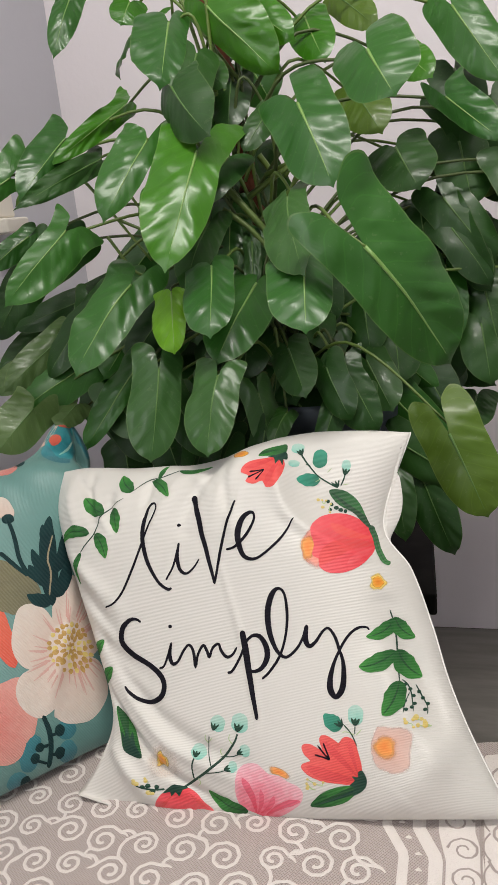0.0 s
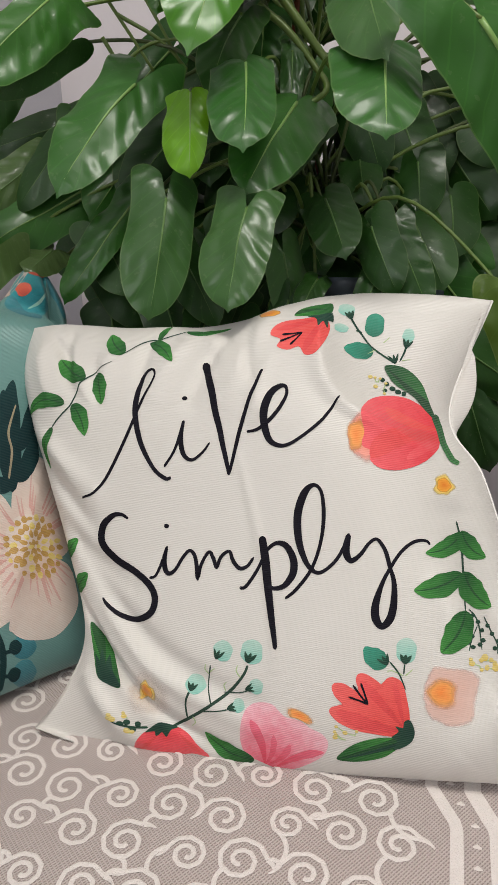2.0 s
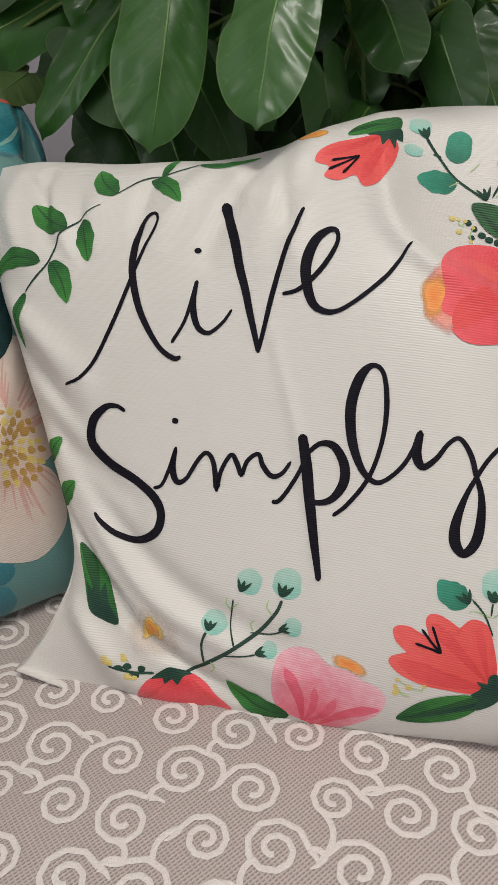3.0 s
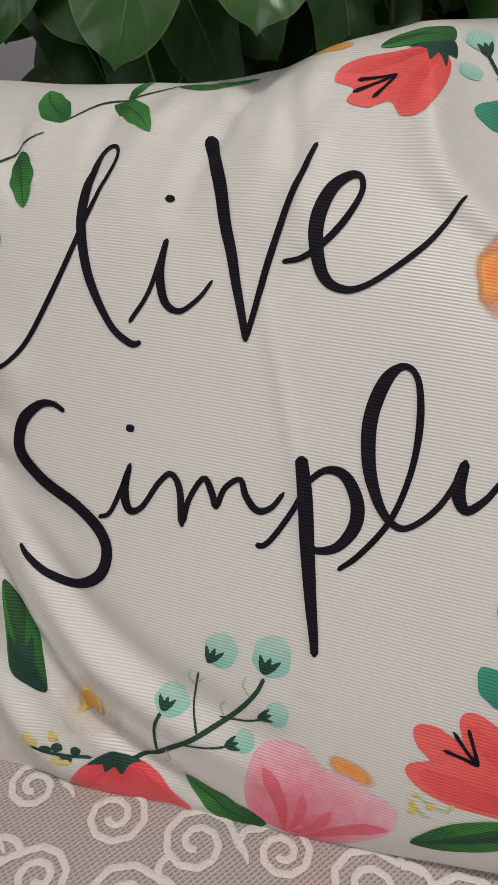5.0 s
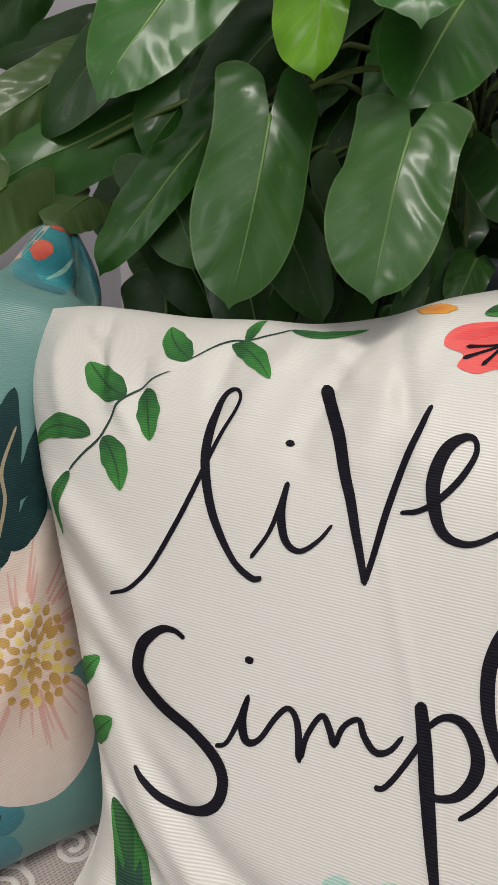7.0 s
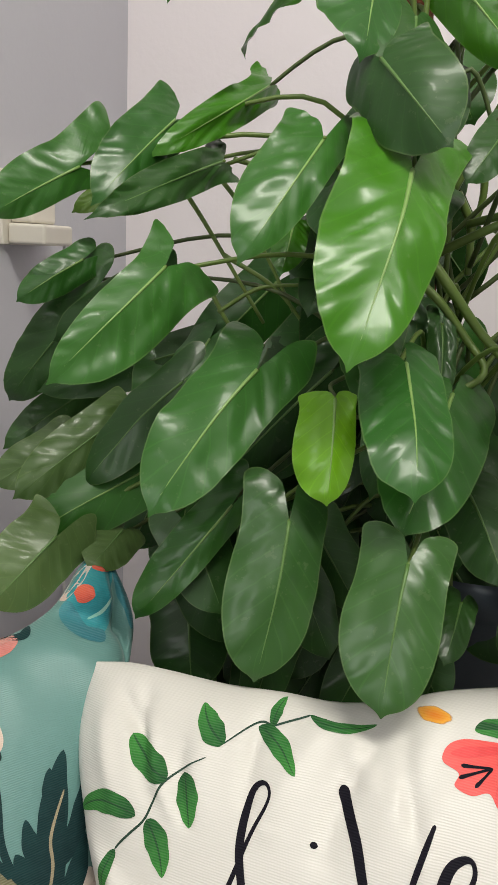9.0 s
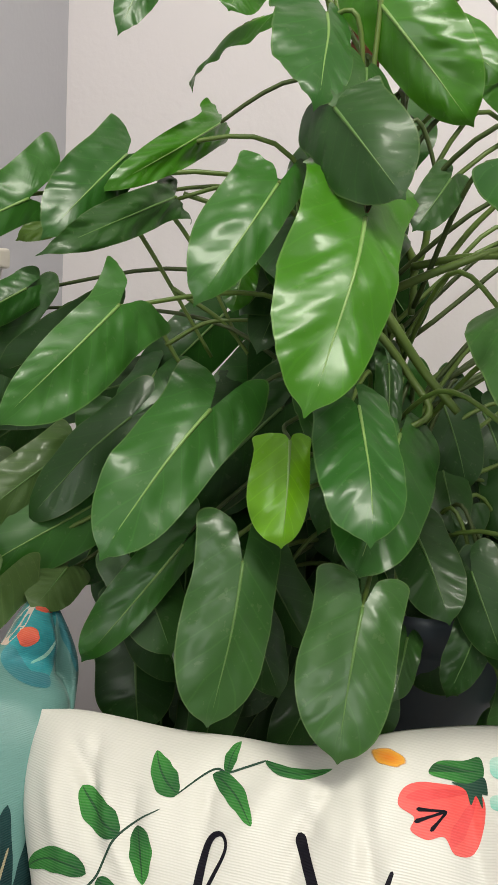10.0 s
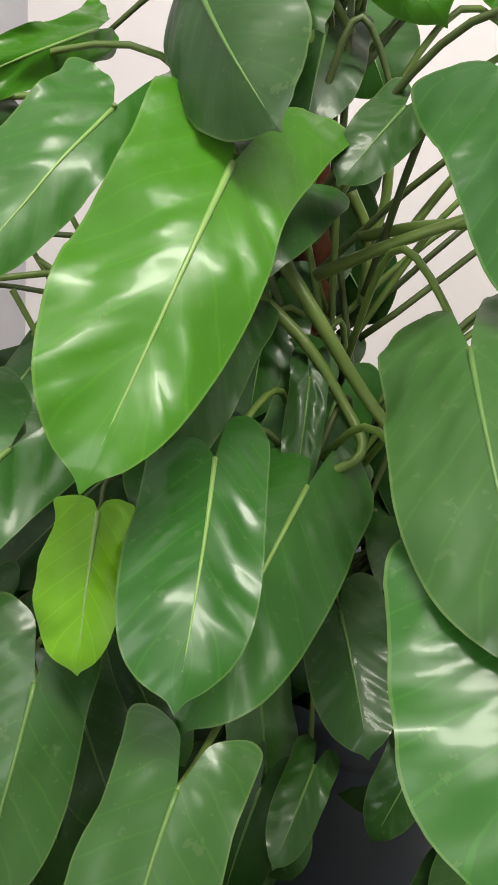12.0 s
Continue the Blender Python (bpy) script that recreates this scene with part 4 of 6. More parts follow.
petal(WHITE, (0.383, -0.770), (0.283, -0.574), 6.8, DARK_CORAL, "printed_petal", live, bow=0, lift=2.3)
petal(WHITE, (0.390, -0.770), (0.401, -0.593), 4.4, DARK_CORAL, "printed_petal", live, bow=0, lift=2.6)
line(WHITE, [(0.293, -0.681, 1.7), (0.277, -0.646, 1.4), (0.259, -0.595, 1.7)], INK, "printed_stamen", live, lift=4.5)
line(WHITE, [(0.293, -0.681, 1.7), (0.289, -0.633, 1.4), (0.284, -0.586, 1.7)], INK, "printed_stamen", live, lift=4.5)
line(WHITE, [(0.293, -0.681, 1.7), (0.266, -0.662, 1.4), (0.240, -0.647, 1.7)], INK, "printed_stamen", live, lift=4.5)
patch(WHITE, (0.180, -0.915), [(0.180, -0.915), (0.196, -0.882), (0.231, -0.845), (0.278, -0.822), (0.327, -0.814), (0.375, -0.821), (0.345, -0.857), (0.302, -0.893), (0.255, -0.914), (0.213, -0.923)], LEAFPRINT, "printed_leaf", live, lift=2)
petal(WHITE, (0.371, -0.829), (0.204, -0.906), 2.8, CALYX, "printed_leaf", live, bow=0, lift=3)
patch(WHITE, (0.415, -0.794), [(0.417, -0.748), (0.423, -0.786), (0.404, -0.824), (0.366, -0.851), (0.335, -0.860), (0.352, -0.826), (0.339, -0.812), (0.366, -0.790), (0.361, -0.770), (0.386, -0.776), (0.395, -0.754)], CALYX, "printed_calyx", live, lift=4)
blot(WHITE, (0.186, -0.817), 1.9, 1.9, YELLOW, "printed_bud", live, lift=2)
blot(WHITE, (0.189, -0.806), 1.3, 1.3, YELLOW, "printed_bud", live, lift=2.2)
line(WHITE, [(0.189, -0.806, 0.7), (0.199, -0.825, 0.8), (0.212, -0.829, 0.9)], SPRIG, "printed_stem", live, lift=1)
blot(WHITE, (0.187, -0.795), 1.3, 1.3, YELLOW, "printed_bud", live, lift=2.2)
line(WHITE, [(0.187, -0.795, 0.7), (0.199, -0.820, 0.8), (0.212, -0.829, 0.9)], SPRIG, "printed_stem", live, lift=1)
blot(WHITE, (0.213, -0.798), 1.9, 1.6, YELLOW, "printed_bud", live, lift=2)
blot(WHITE, (0.193, -0.773), 1.3, 1.1, YELLOW, "printed_bud", live, lift=2.2)
line(WHITE, [(0.193, -0.773, 0.7), (0.217, -0.800, 0.8), (0.239, -0.810, 0.9)], SPRIG, "printed_stem", live, lift=1)
blot(WHITE, (0.244, -0.792), 1.3, 1.1, YELLOW, "printed_bud", live, lift=2.2)
line(WHITE, [(0.244, -0.792, 0.7), (0.237, -0.808, 0.8), (0.239, -0.810, 0.9)], SPRIG, "printed_stem", live, lift=1)
line(WHITE, [(0.435, -0.630, 0.9), (0.426, -0.559, 1.1), (0.400, -0.498, 1.1)], CALYX, "printed_stem", live, lift=1)
line(WHITE, [(0.444, -0.563, 0.9), (0.459, -0.520, 1.1)], CALYX, "printed_stem", live, lift=1)
petal(WHITE, (0.390, -0.510), (0.320, -0.419), 15.9, DEEP_TEAL, "printed_leaf", live, bow=0.1, lift=1.0)
blot(WHITE, (0.483, -0.459), 7.3, 8.9, PALE_TEAL, "printed_flower", live, lift=1)
petal(WHITE, (0.460, -0.517), (0.476, -0.477), 3.7, CALYX, "printed_calyx", live, bow=0, lift=3.0)
petal(WHITE, (0.460, -0.517), (0.499, -0.484), 3.1, CALYX, "printed_calyx", live, bow=0, lift=3.15)
petal(WHITE, (0.460, -0.517), (0.453, -0.471), 3.1, CALYX, "printed_calyx", live, bow=0, lift=3.3)
petal(WHITE, (0.389, -0.513), (0.376, -0.470), 2.7, CALYX, "printed_calyx", live, bow=0, lift=3.0)
petal(WHITE, (0.389, -0.513), (0.399, -0.460), 2.3, CALYX, "printed_calyx", live, bow=0, lift=3.15)
petal(WHITE, (0.389, -0.513), (0.354, -0.481), 2.3, CALYX, "printed_calyx", live, bow=0, lift=3.3)
patch(WHITE, (0.012, -0.978), [(0.001, -0.967), (-0.043, -0.926), (-0.060, -0.858), (-0.059, -0.774), (-0.048, -0.699), (-0.019, -0.667), (0.024, -0.671), (0.051, -0.713), (0.066, -0.734), (0.102, -0.751), (0.128, -0.784), (0.154, -0.807), (0.166, -0.845), (0.151, -0.899), (0.114, -0.945), (0.069, -0.986), (0.031, -0.989)], PINK, "printed_petal", live, lift=1)
petal(WHITE, (0.001, -0.967), (-0.034, -0.750), 7.3, DARK_PINK, "printed_petal", live, bow=-0.1, lift=2)
petal(WHITE, (0.004, -0.966), (0.030, -0.819), 4.8, DARK_PINK, "printed_petal", live, bow=-0.1, lift=2.3)
petal(WHITE, (0.016, -0.963), (0.071, -0.859), 5.1, DARK_PINK, "printed_petal", live, bow=-0.1, lift=2.6)
petal(WHITE, (0.026, -0.988), (0.152, -0.888), 6.3, DARK_PINK, "printed_petal", live, bow=0.08, lift=2.9)
patch(WHITE, (0.102, -0.741), [(0.065, -0.693), (0.081, -0.686), (0.110, -0.704), (0.132, -0.729), (0.139, -0.758), (0.125, -0.771), (0.096, -0.746), (0.070, -0.730)], ORANGE_WASH, "printed_petal", live, lift=3)
petal(WHITE, (-0.025, -0.951), (-0.158, -0.830), 14.9, LEAFPRINT, "printed_leaf", live, bow=0.12, lift=2.0)
patch(WHITE, (-0.276, -0.834), [(-0.369, -0.912), (-0.350, -0.864), (-0.313, -0.839), (-0.252, -0.821), (-0.209, -0.851), (-0.177, -0.902), (-0.141, -0.963), (-0.186, -0.958), (-0.235, -0.981), (-0.297, -0.993), (-0.347, -1.000), (-0.378, -0.969)], PEONY, "printed_petal", live, lift=1)
patch(WHITE, (-0.295, -0.812), [(-0.346, -0.863), (-0.310, -0.807), (-0.282, -0.806), (-0.242, -0.823), (-0.258, -0.837), (-0.268, -0.877), (-0.285, -0.854), (-0.302, -0.879), (-0.315, -0.850)], CALYX, "printed_calyx", live, lift=3)
petal(WHITE, (-0.299, -0.876), (-0.355, -0.988), 3.7, DARK_CORAL, "printed_petal", live, bow=0, lift=2)
petal(WHITE, (-0.233, -0.852), (-0.163, -0.950), 3.7, DARK_CORAL, "printed_petal", live, bow=0, lift=2)
line(WHITE, [(-0.264, -0.829, 1.9), (-0.213, -0.768, 2.5), (-0.151, -0.689, 2.4), (-0.099, -0.610, 2.4), (-0.064, -0.523, 2.1), (-0.052, -0.467, 1.8)], STEM, "printed_stem", live, lift=1)
line(WHITE, [(-0.213, -0.760, 1.6), (-0.224, -0.683, 1.5), (-0.217, -0.613, 1.8)], STEM, "printed_stem", live, lift=1)
line(WHITE, [(-0.146, -0.676, 1.2), (-0.167, -0.576, 0.9), (-0.168, -0.464, 1.2)], STEM, "printed_stem", live, lift=1)
line(WHITE, [(-0.117, -0.616, 1.2), (-0.072, -0.618, 0.9), (-0.044, -0.604, 1.2)], STEM, "printed_stem", live, lift=1)
line(WHITE, [(-0.178, -0.719, 0.9), (-0.124, -0.711, 0.9), (-0.097, -0.702, 1.2)], STEM, "printed_stem", live, lift=1)
blot(WHITE, (-0.132, -0.391), 7.8, 8.0, PALE_TEAL, "printed_flower", live, lift=1)
blot(WHITE, (-0.041, -0.401), 8.9, 9.3, PALE_TEAL, "printed_flower", live, lift=1)
blot(WHITE, (-0.206, -0.573), 7.9, 7.5, PALE_TEAL, "printed_flower", live, lift=1)
blot(WHITE, (-0.021, -0.583), 5.4, 6.0, PALE_TEAL, "printed_flower", live, lift=1)
blot(WHITE, (-0.070, -0.682), 4.8, 5.4, PALE_TEAL, "printed_flower", live, lift=1)
petal(WHITE, (-0.152, -0.431), (-0.142, -0.386), 2.9, CALYX, "printed_calyx", live, bow=0, lift=3.0)
petal(WHITE, (-0.152, -0.431), (-0.125, -0.395), 2.4, CALYX, "printed_calyx", live, bow=0, lift=3.15)
petal(WHITE, (-0.152, -0.431), (-0.159, -0.377), 2.4, CALYX, "printed_calyx", live, bow=0, lift=3.3)
petal(WHITE, (-0.054, -0.452), (-0.043, -0.404), 3.6, CALYX, "printed_calyx", live, bow=0, lift=3.0)
petal(WHITE, (-0.054, -0.452), (-0.025, -0.414), 3.0, CALYX, "printed_calyx", live, bow=0, lift=3.15)
petal(WHITE, (-0.054, -0.452), (-0.062, -0.394), 3.0, CALYX, "printed_calyx", live, bow=0, lift=3.3)
petal(WHITE, (-0.214, -0.610), (-0.215, -0.568), 2.9, CALYX, "printed_calyx", live, bow=0, lift=3.0)
petal(WHITE, (-0.214, -0.610), (-0.199, -0.576), 2.4, CALYX, "printed_calyx", live, bow=0, lift=3.15)
petal(WHITE, (-0.214, -0.610), (-0.232, -0.561), 2.4, CALYX, "printed_calyx", live, bow=0, lift=3.3)
petal(WHITE, (-0.053, -0.600), (-0.030, -0.586), 2.5, CALYX, "printed_calyx", live, bow=0, lift=3.0)
petal(WHITE, (-0.053, -0.600), (-0.026, -0.608), 2.1, CALYX, "printed_calyx", live, bow=0, lift=3.15)
petal(WHITE, (-0.053, -0.600), (-0.035, -0.565), 2.1, CALYX, "printed_calyx", live, bow=0, lift=3.3)
petal(WHITE, (-0.099, -0.699), (-0.078, -0.688), 2.5, CALYX, "printed_calyx", live, bow=0, lift=3.0)
petal(WHITE, (-0.099, -0.699), (-0.073, -0.708), 2.1, CALYX, "printed_calyx", live, bow=0, lift=3.15)
petal(WHITE, (-0.099, -0.699), (-0.084, -0.668), 2.1, CALYX, "printed_calyx", live, bow=0, lift=3.3)
daub(WHITE, (-0.392, -0.648), 19.0, 18.0, PALE_PETAL, "printed_flower", live, lift=5, uneven=0.08)
daub(WHITE, (-0.399, -0.632), 9.2, 8.6, DAISY_RIM, "printed_flower", live, lift=6.5, uneven=0.14)
daub(WHITE, (-0.399, -0.632), 6.6, 6.2, DAISY, "printed_flower", live, lift=8)
blot(WHITE, (-0.539, -0.794), 3.2, 2.2, YELLOW, "printed_bud", live, lift=2)
blot(WHITE, (-0.566, -0.773), 2.1, 1.5, YELLOW, "printed_bud", live, lift=2.2)
line(WHITE, [(-0.566, -0.773, 0.7), (-0.538, -0.797, 0.8), (-0.513, -0.806, 0.9)], SPRIG, "printed_stem", live, lift=1)
blot(WHITE, (-0.566, -0.794), 2.1, 1.5, YELLOW, "printed_bud", live, lift=2.2)
line(WHITE, [(-0.566, -0.794, 0.7), (-0.538, -0.806, 0.8), (-0.513, -0.806, 0.9)], SPRIG, "printed_stem", live, lift=1)
blot(WHITE, (-0.474, -0.777), 2.0, 1.8, YELLOW, "printed_bud", live, lift=2)
blot(WHITE, (-0.487, -0.760), 1.3, 1.2, YELLOW, "printed_bud", live, lift=2.2)
line(WHITE, [(-0.487, -0.760, 0.7), (-0.467, -0.782, 0.8), (-0.448, -0.789, 0.9)], SPRIG, "printed_stem", live, lift=1)
blot(WHITE, (-0.486, -0.761), 1.3, 1.2, YELLOW, "printed_bud", live, lift=2.2)
line(WHITE, [(-0.486, -0.761, 0.7), (-0.467, -0.782, 0.8), (-0.448, -0.789, 0.9)], SPRIG, "printed_stem", live, lift=1)
blot(WHITE, (-0.426, -0.857), 2.8, 2.2, YELLOW, "printed_bud", live, lift=2)
blot(WHITE, (-0.400, -0.862), 1.9, 1.5, YELLOW, "printed_bud", live, lift=2.2)
line(WHITE, [(-0.400, -0.862, 0.7), (-0.404, -0.871, 0.8), (-0.400, -0.869, 0.9)], SPRIG, "printed_stem", live, lift=1)
blot(WHITE, (-0.422, -0.861), 1.9, 1.5, YELLOW, "printed_bud", live, lift=2.2)
line(WHITE, [(-0.422, -0.861, 0.7), (-0.412, -0.871, 0.8), (-0.400, -0.869, 0.9)], SPRIG, "printed_stem", live, lift=1)
line(WHITE, [(-0.534, -0.811, 1.3), (-0.452, -0.830, 1.6), (-0.392, -0.839, 1.6), (-0.341, -0.835, 1.9)], CALYX, "printed_stem", live, lift=1)
blot(WHITE, (-0.479, -0.817), 2.6, 1.8, CALYX, "printed_flower", live, lift=2)
blot(WHITE, (-0.445, -0.811), 2.6, 2.1, CALYX, "printed_flower", live, lift=2)
blot(WHITE, (-0.405, -0.850), 3.2, 2.1, CALYX, "printed_flower", live, lift=2)
blot(WHITE, (-0.388, -0.820), 2.5, 2.1, CALYX, "printed_flower", live, lift=2)
line(WHITE, [(-0.168, -0.519, 0.9), (-0.185, -0.486, 0.9), (-0.183, -0.455, 0.6)], SPRIG, "printed_stem", live, lift=1)
line(WHITE, [(-0.167, -0.503, 0.9), (-0.153, -0.480, 0.6)], SPRIG, "printed_stem", live, lift=1)
line(WHITE, [(-0.071, -0.533, 0.9), (-0.086, -0.494, 0.9), (-0.082, -0.463, 0.6)], SPRIG, "printed_stem", live, lift=1)
line(WHITE, [(-0.111, -0.610, 0.9), (-0.119, -0.578, 0.9), (-0.111, -0.558, 0.6)], SPRIG, "printed_stem", live, lift=1)
line(WHITE, [(-0.197, -0.751, 0.9), (-0.187, -0.781, 0.9), (-0.200, -0.809, 0.6)], SPRIG, "printed_stem", live, lift=1)
line(WHITE, [(0.443, -0.569, 0.9), (0.400, -0.541, 0.7), (0.381, -0.545, 0.6)], SPRIG, "printed_stem", live, lift=1)
line(WHITE, [(0.449, -0.570, 0.9), (0.490, -0.545, 0.6)], SPRIG, "printed_stem", live, lift=1)
line(WHITE, [(0.760, 0.826, 0.7), (0.771, 0.845, 0.6)], SPRIG, "printed_stem", live, lift=1)
line(WHITE, [(0.746, 0.801, 0.7), (0.730, 0.786, 0.6)], SPRIG, "printed_stem", live, lift=1)
line(WHITE, [(0.826, 0.784, 0.7), (0.849, 0.791, 0.6)], SPRIG, "printed_stem", live, lift=1)

teal = cushion_body("flowered_cushion", TEAL, TEAL_CLOTH, "teal cushion printed with large cream and coral flowers", 0.55)

patch(TEAL, (0.608, -0.502), [(0.553, -0.410), (0.542, -0.185), (0.638, -0.129), (0.761, -0.127), (0.924, -0.301), (0.908, -0.501), (0.746, -0.571)], CREAMPETAL, "printed_petal", teal, lift=1)
patch(TEAL, (0.608, -0.502), [(0.578, -0.402), (0.504, -0.205), (0.402, -0.109), (0.312, -0.097), (0.271, -0.177), (0.250, -0.301), (0.289, -0.418), (0.372, -0.481), (0.539, -0.535)], CREAMPETAL, "printed_petal", teal, lift=1.3)
patch(TEAL, (0.608, -0.502), [(0.551, -0.492), (0.319, -0.463), (0.245, -0.512), (0.237, -0.601), (0.286, -0.691), (0.363, -0.730), (0.519, -0.668)], CREAMPETAL, "printed_petal", teal, lift=1.6)
patch(TEAL, (0.608, -0.502), [(0.543, -0.521), (0.421, -0.723), (0.425, -0.770), (0.482, -0.822), (0.608, -0.854), (0.739, -0.805), (0.797, -0.730), (0.785, -0.599)], CREAMPETAL, "printed_petal", teal, lift=1.9)
blot(TEAL, (0.611, -0.465), 20.2, 30.2, CREAMPETAL, "printed_flower", teal, lift=2.2)
line(TEAL, [(0.719, -0.367, 2.3), (0.816, -0.314, 0.8)], ROSE_LINE, "printed_vein", teal, lift=2.4)
line(TEAL, [(0.767, -0.449, 2.3), (1.000, -0.448, 0.9)], ROSE_LINE, "printed_vein", teal, lift=2.41)
line(TEAL, [(0.603, -0.586, 2.3), (0.587, -0.679, 0.8)], ROSE_LINE, "printed_vein", teal, lift=2.42)
line(TEAL, [(0.494, -0.492, 2.3), (0.381, -0.516, 0.8)], ROSE_LINE, "printed_vein", teal, lift=2.43)
line(TEAL, [(0.635, -0.599, 2.3), (0.639, -0.714, 0.8)], ROSE_LINE, "printed_vein", teal, lift=2.44)
line(TEAL, [(0.594, -0.332, 2.3), (0.592, -0.228, 0.8)], ROSE_LINE, "printed_vein", teal, lift=2.45)
line(TEAL, [(0.647, -0.341, 2.3), (0.689, -0.263, 0.8)], ROSE_LINE, "printed_vein", teal, lift=2.46)
line(TEAL, [(0.736, -0.440, 2.3), (1.000, -0.425, 0.9)], ROSE_LINE, "printed_vein", teal, lift=2.47)
line(TEAL, [(0.529, -0.564, 2.3), (0.440, -0.672, 0.8)], ROSE_LINE, "printed_vein", teal, lift=2.48)
line(TEAL, [(0.453, -0.462, 2.3), (0.352, -0.453, 0.8)], ROSE_LINE, "printed_vein", teal, lift=2.49)
line(TEAL, [(0.786, -0.442, 2.3), (0.968, -0.435, 0.9)], ROSE_LINE, "printed_vein", teal, lift=2.5)
line(TEAL, [(0.705, -0.563, 2.3), (0.777, -0.654, 0.8)], ROSE_LINE, "printed_vein", teal, lift=2.51)
line(TEAL, [(0.531, -0.574, 2.3), (0.480, -0.639, 0.8)], ROSE_LINE, "printed_vein", teal, lift=2.52)
line(TEAL, [(0.464, -0.412, 2.3), (0.344, -0.355, 0.8)], ROSE_LINE, "printed_vein", teal, lift=2.53)
line(TEAL, [(0.643, -0.320, 2.3), (0.683, -0.217, 0.8)], ROSE_LINE, "printed_vein", teal, lift=2.54)
line(TEAL, [(0.444, -0.443, 2.3), (0.346, -0.421, 0.8)], ROSE_LINE, "printed_vein", teal, lift=2.55)
line(TEAL, [(0.638, -0.303, 2.3), (0.677, -0.157, 0.8)], ROSE_LINE, "printed_vein", teal, lift=2.56)
line(TEAL, [(0.492, -0.377, 2.3), (0.387, -0.283, 0.8)], ROSE_LINE, "printed_vein", teal, lift=2.57)
line(TEAL, [(0.581, -0.319, 2.3), (0.565, -0.209, 0.8)], ROSE_LINE, "printed_vein", teal, lift=2.58)
line(TEAL, [(0.484, -0.448, 2.3), (0.390, -0.429, 0.8)], ROSE_LINE, "printed_vein", teal, lift=2.59)
line(TEAL, [(0.660, -0.598, 2.3), (0.689, -0.735, 0.8)], ROSE_LINE, "printed_vein", teal, lift=2.6)
line(TEAL, [(0.639, -0.570, 2.3), (0.658, -0.694, 0.8)], ROSE_LINE, "printed_vein", teal, lift=2.61)
line(TEAL, [(0.487, -0.530, 2.3), (0.424, -0.561, 0.8)], ROSE_LINE, "printed_vein", teal, lift=2.62)
line(TEAL, [(0.628, -0.604, 2.3), (0.625, -0.718, 0.8)], ROSE_LINE, "printed_vein", teal, lift=2.63)
line(TEAL, [(0.770, -0.382, 2.3), (0.912, -0.341, 0.8)], ROSE_LINE, "printed_vein", teal, lift=2.64)
line(TEAL, [(0.527, -0.334, 2.3), (0.462, -0.217, 0.8)], ROSE_LINE, "printed_vein", teal, lift=2.65)
line(TEAL, [(0.452, -0.508, 2.3), (0.343, -0.532, 0.8)], ROSE_LINE, "printed_vein", teal, lift=2.66)
line(TEAL, [(0.663, -0.599, 2.3), (0.695, -0.736, 0.8)], ROSE_LINE, "printed_vein", teal, lift=2.67)
line(TEAL, [(0.769, -0.426, 2.3), (0.878, -0.417, 0.8)], ROSE_LINE, "printed_vein", teal, lift=2.68)
line(TEAL, [(0.719, -0.344, 2.3), (0.851, -0.253, 0.8)], ROSE_LINE, "printed_vein", teal, lift=2.69)
line(TEAL, [(0.471, -0.469, 2.3), (0.345, -0.466, 0.8)], ROSE_LINE, "printed_vein", teal, lift=2.7)
line(TEAL, [(0.699, -0.591, 2.3), (0.749, -0.688, 0.8)], ROSE_LINE, "printed_vein", teal, lift=2.71)
line(TEAL, [(0.735, -0.573, 2.3), (0.811, -0.653, 0.8)], ROSE_LINE, "printed_vein", teal, lift=2.72)
line(TEAL, [(0.681, -0.564, 2.3), (0.750, -0.686, 0.8)], ROSE_LINE, "printed_vein", teal, lift=2.73)
line(TEAL, [(0.633, -0.608, 2.3), (0.634, -0.736, 0.8)], ROSE_LINE, "printed_vein", teal, lift=2.74)
line(TEAL, [(0.706, -0.567, 2.3), (0.791, -0.676, 0.8)], ROSE_LINE, "printed_vein", teal, lift=2.75)
line(TEAL, [(0.447, -0.410, 2.3), (0.349, -0.364, 0.8)], ROSE_LINE, "printed_vein", teal, lift=2.76)
line(TEAL, [(0.540, -0.344, 2.3), (0.464, -0.197, 0.8)], ROSE_LINE, "printed_vein", teal, lift=2.77)
line(TEAL, [(0.736, -0.381, 2.3), (0.858, -0.333, 0.8)], ROSE_LINE, "printed_vein", teal, lift=2.78)
line(TEAL, [(0.487, -0.537, 2.3), (0.421, -0.574, 0.8)], ROSE_LINE, "printed_vein", teal, lift=2.79)
line(TEAL, [(0.479, -0.404, 2.3), (0.386, -0.349, 0.8)], ROSE_LINE, "printed_vein", teal, lift=2.8)
line(TEAL, [(0.493, -0.563, 2.3), (0.431, -0.612, 0.8)], ROSE_LINE, "printed_vein", teal, lift=2.81)
line(TEAL, [(0.577, -0.573, 2.3), (0.551, -0.638, 0.8)], ROSE_LINE, "printed_vein", teal, lift=2.82)
line(TEAL, [(0.449, -0.473, 2.3), (0.314, -0.473, 0.8)], ROSE_LINE, "printed_vein", teal, lift=2.83)
petal(TEAL, (0.544, -0.187), (0.494, 0.405), 23.0, NIGHTLEAF, "printed_leaf", teal, bow=0, lift=2.0)
petal(TEAL, (0.549, -0.038), (0.394, 0.218), 13.7, NIGHTLEAF, "printed_leaf", teal, bow=0.1, lift=2.15)
petal(TEAL, (0.556, -0.070), (0.373, 0.125), 16.4, NIGHTLEAF, "printed_leaf", teal, bow=0.1, lift=2.3)
petal(TEAL, (0.548, -0.158), (0.366, -0.041), 16.3, NIGHTLEAF, "printed_leaf", teal, bow=0.1, lift=2.45)
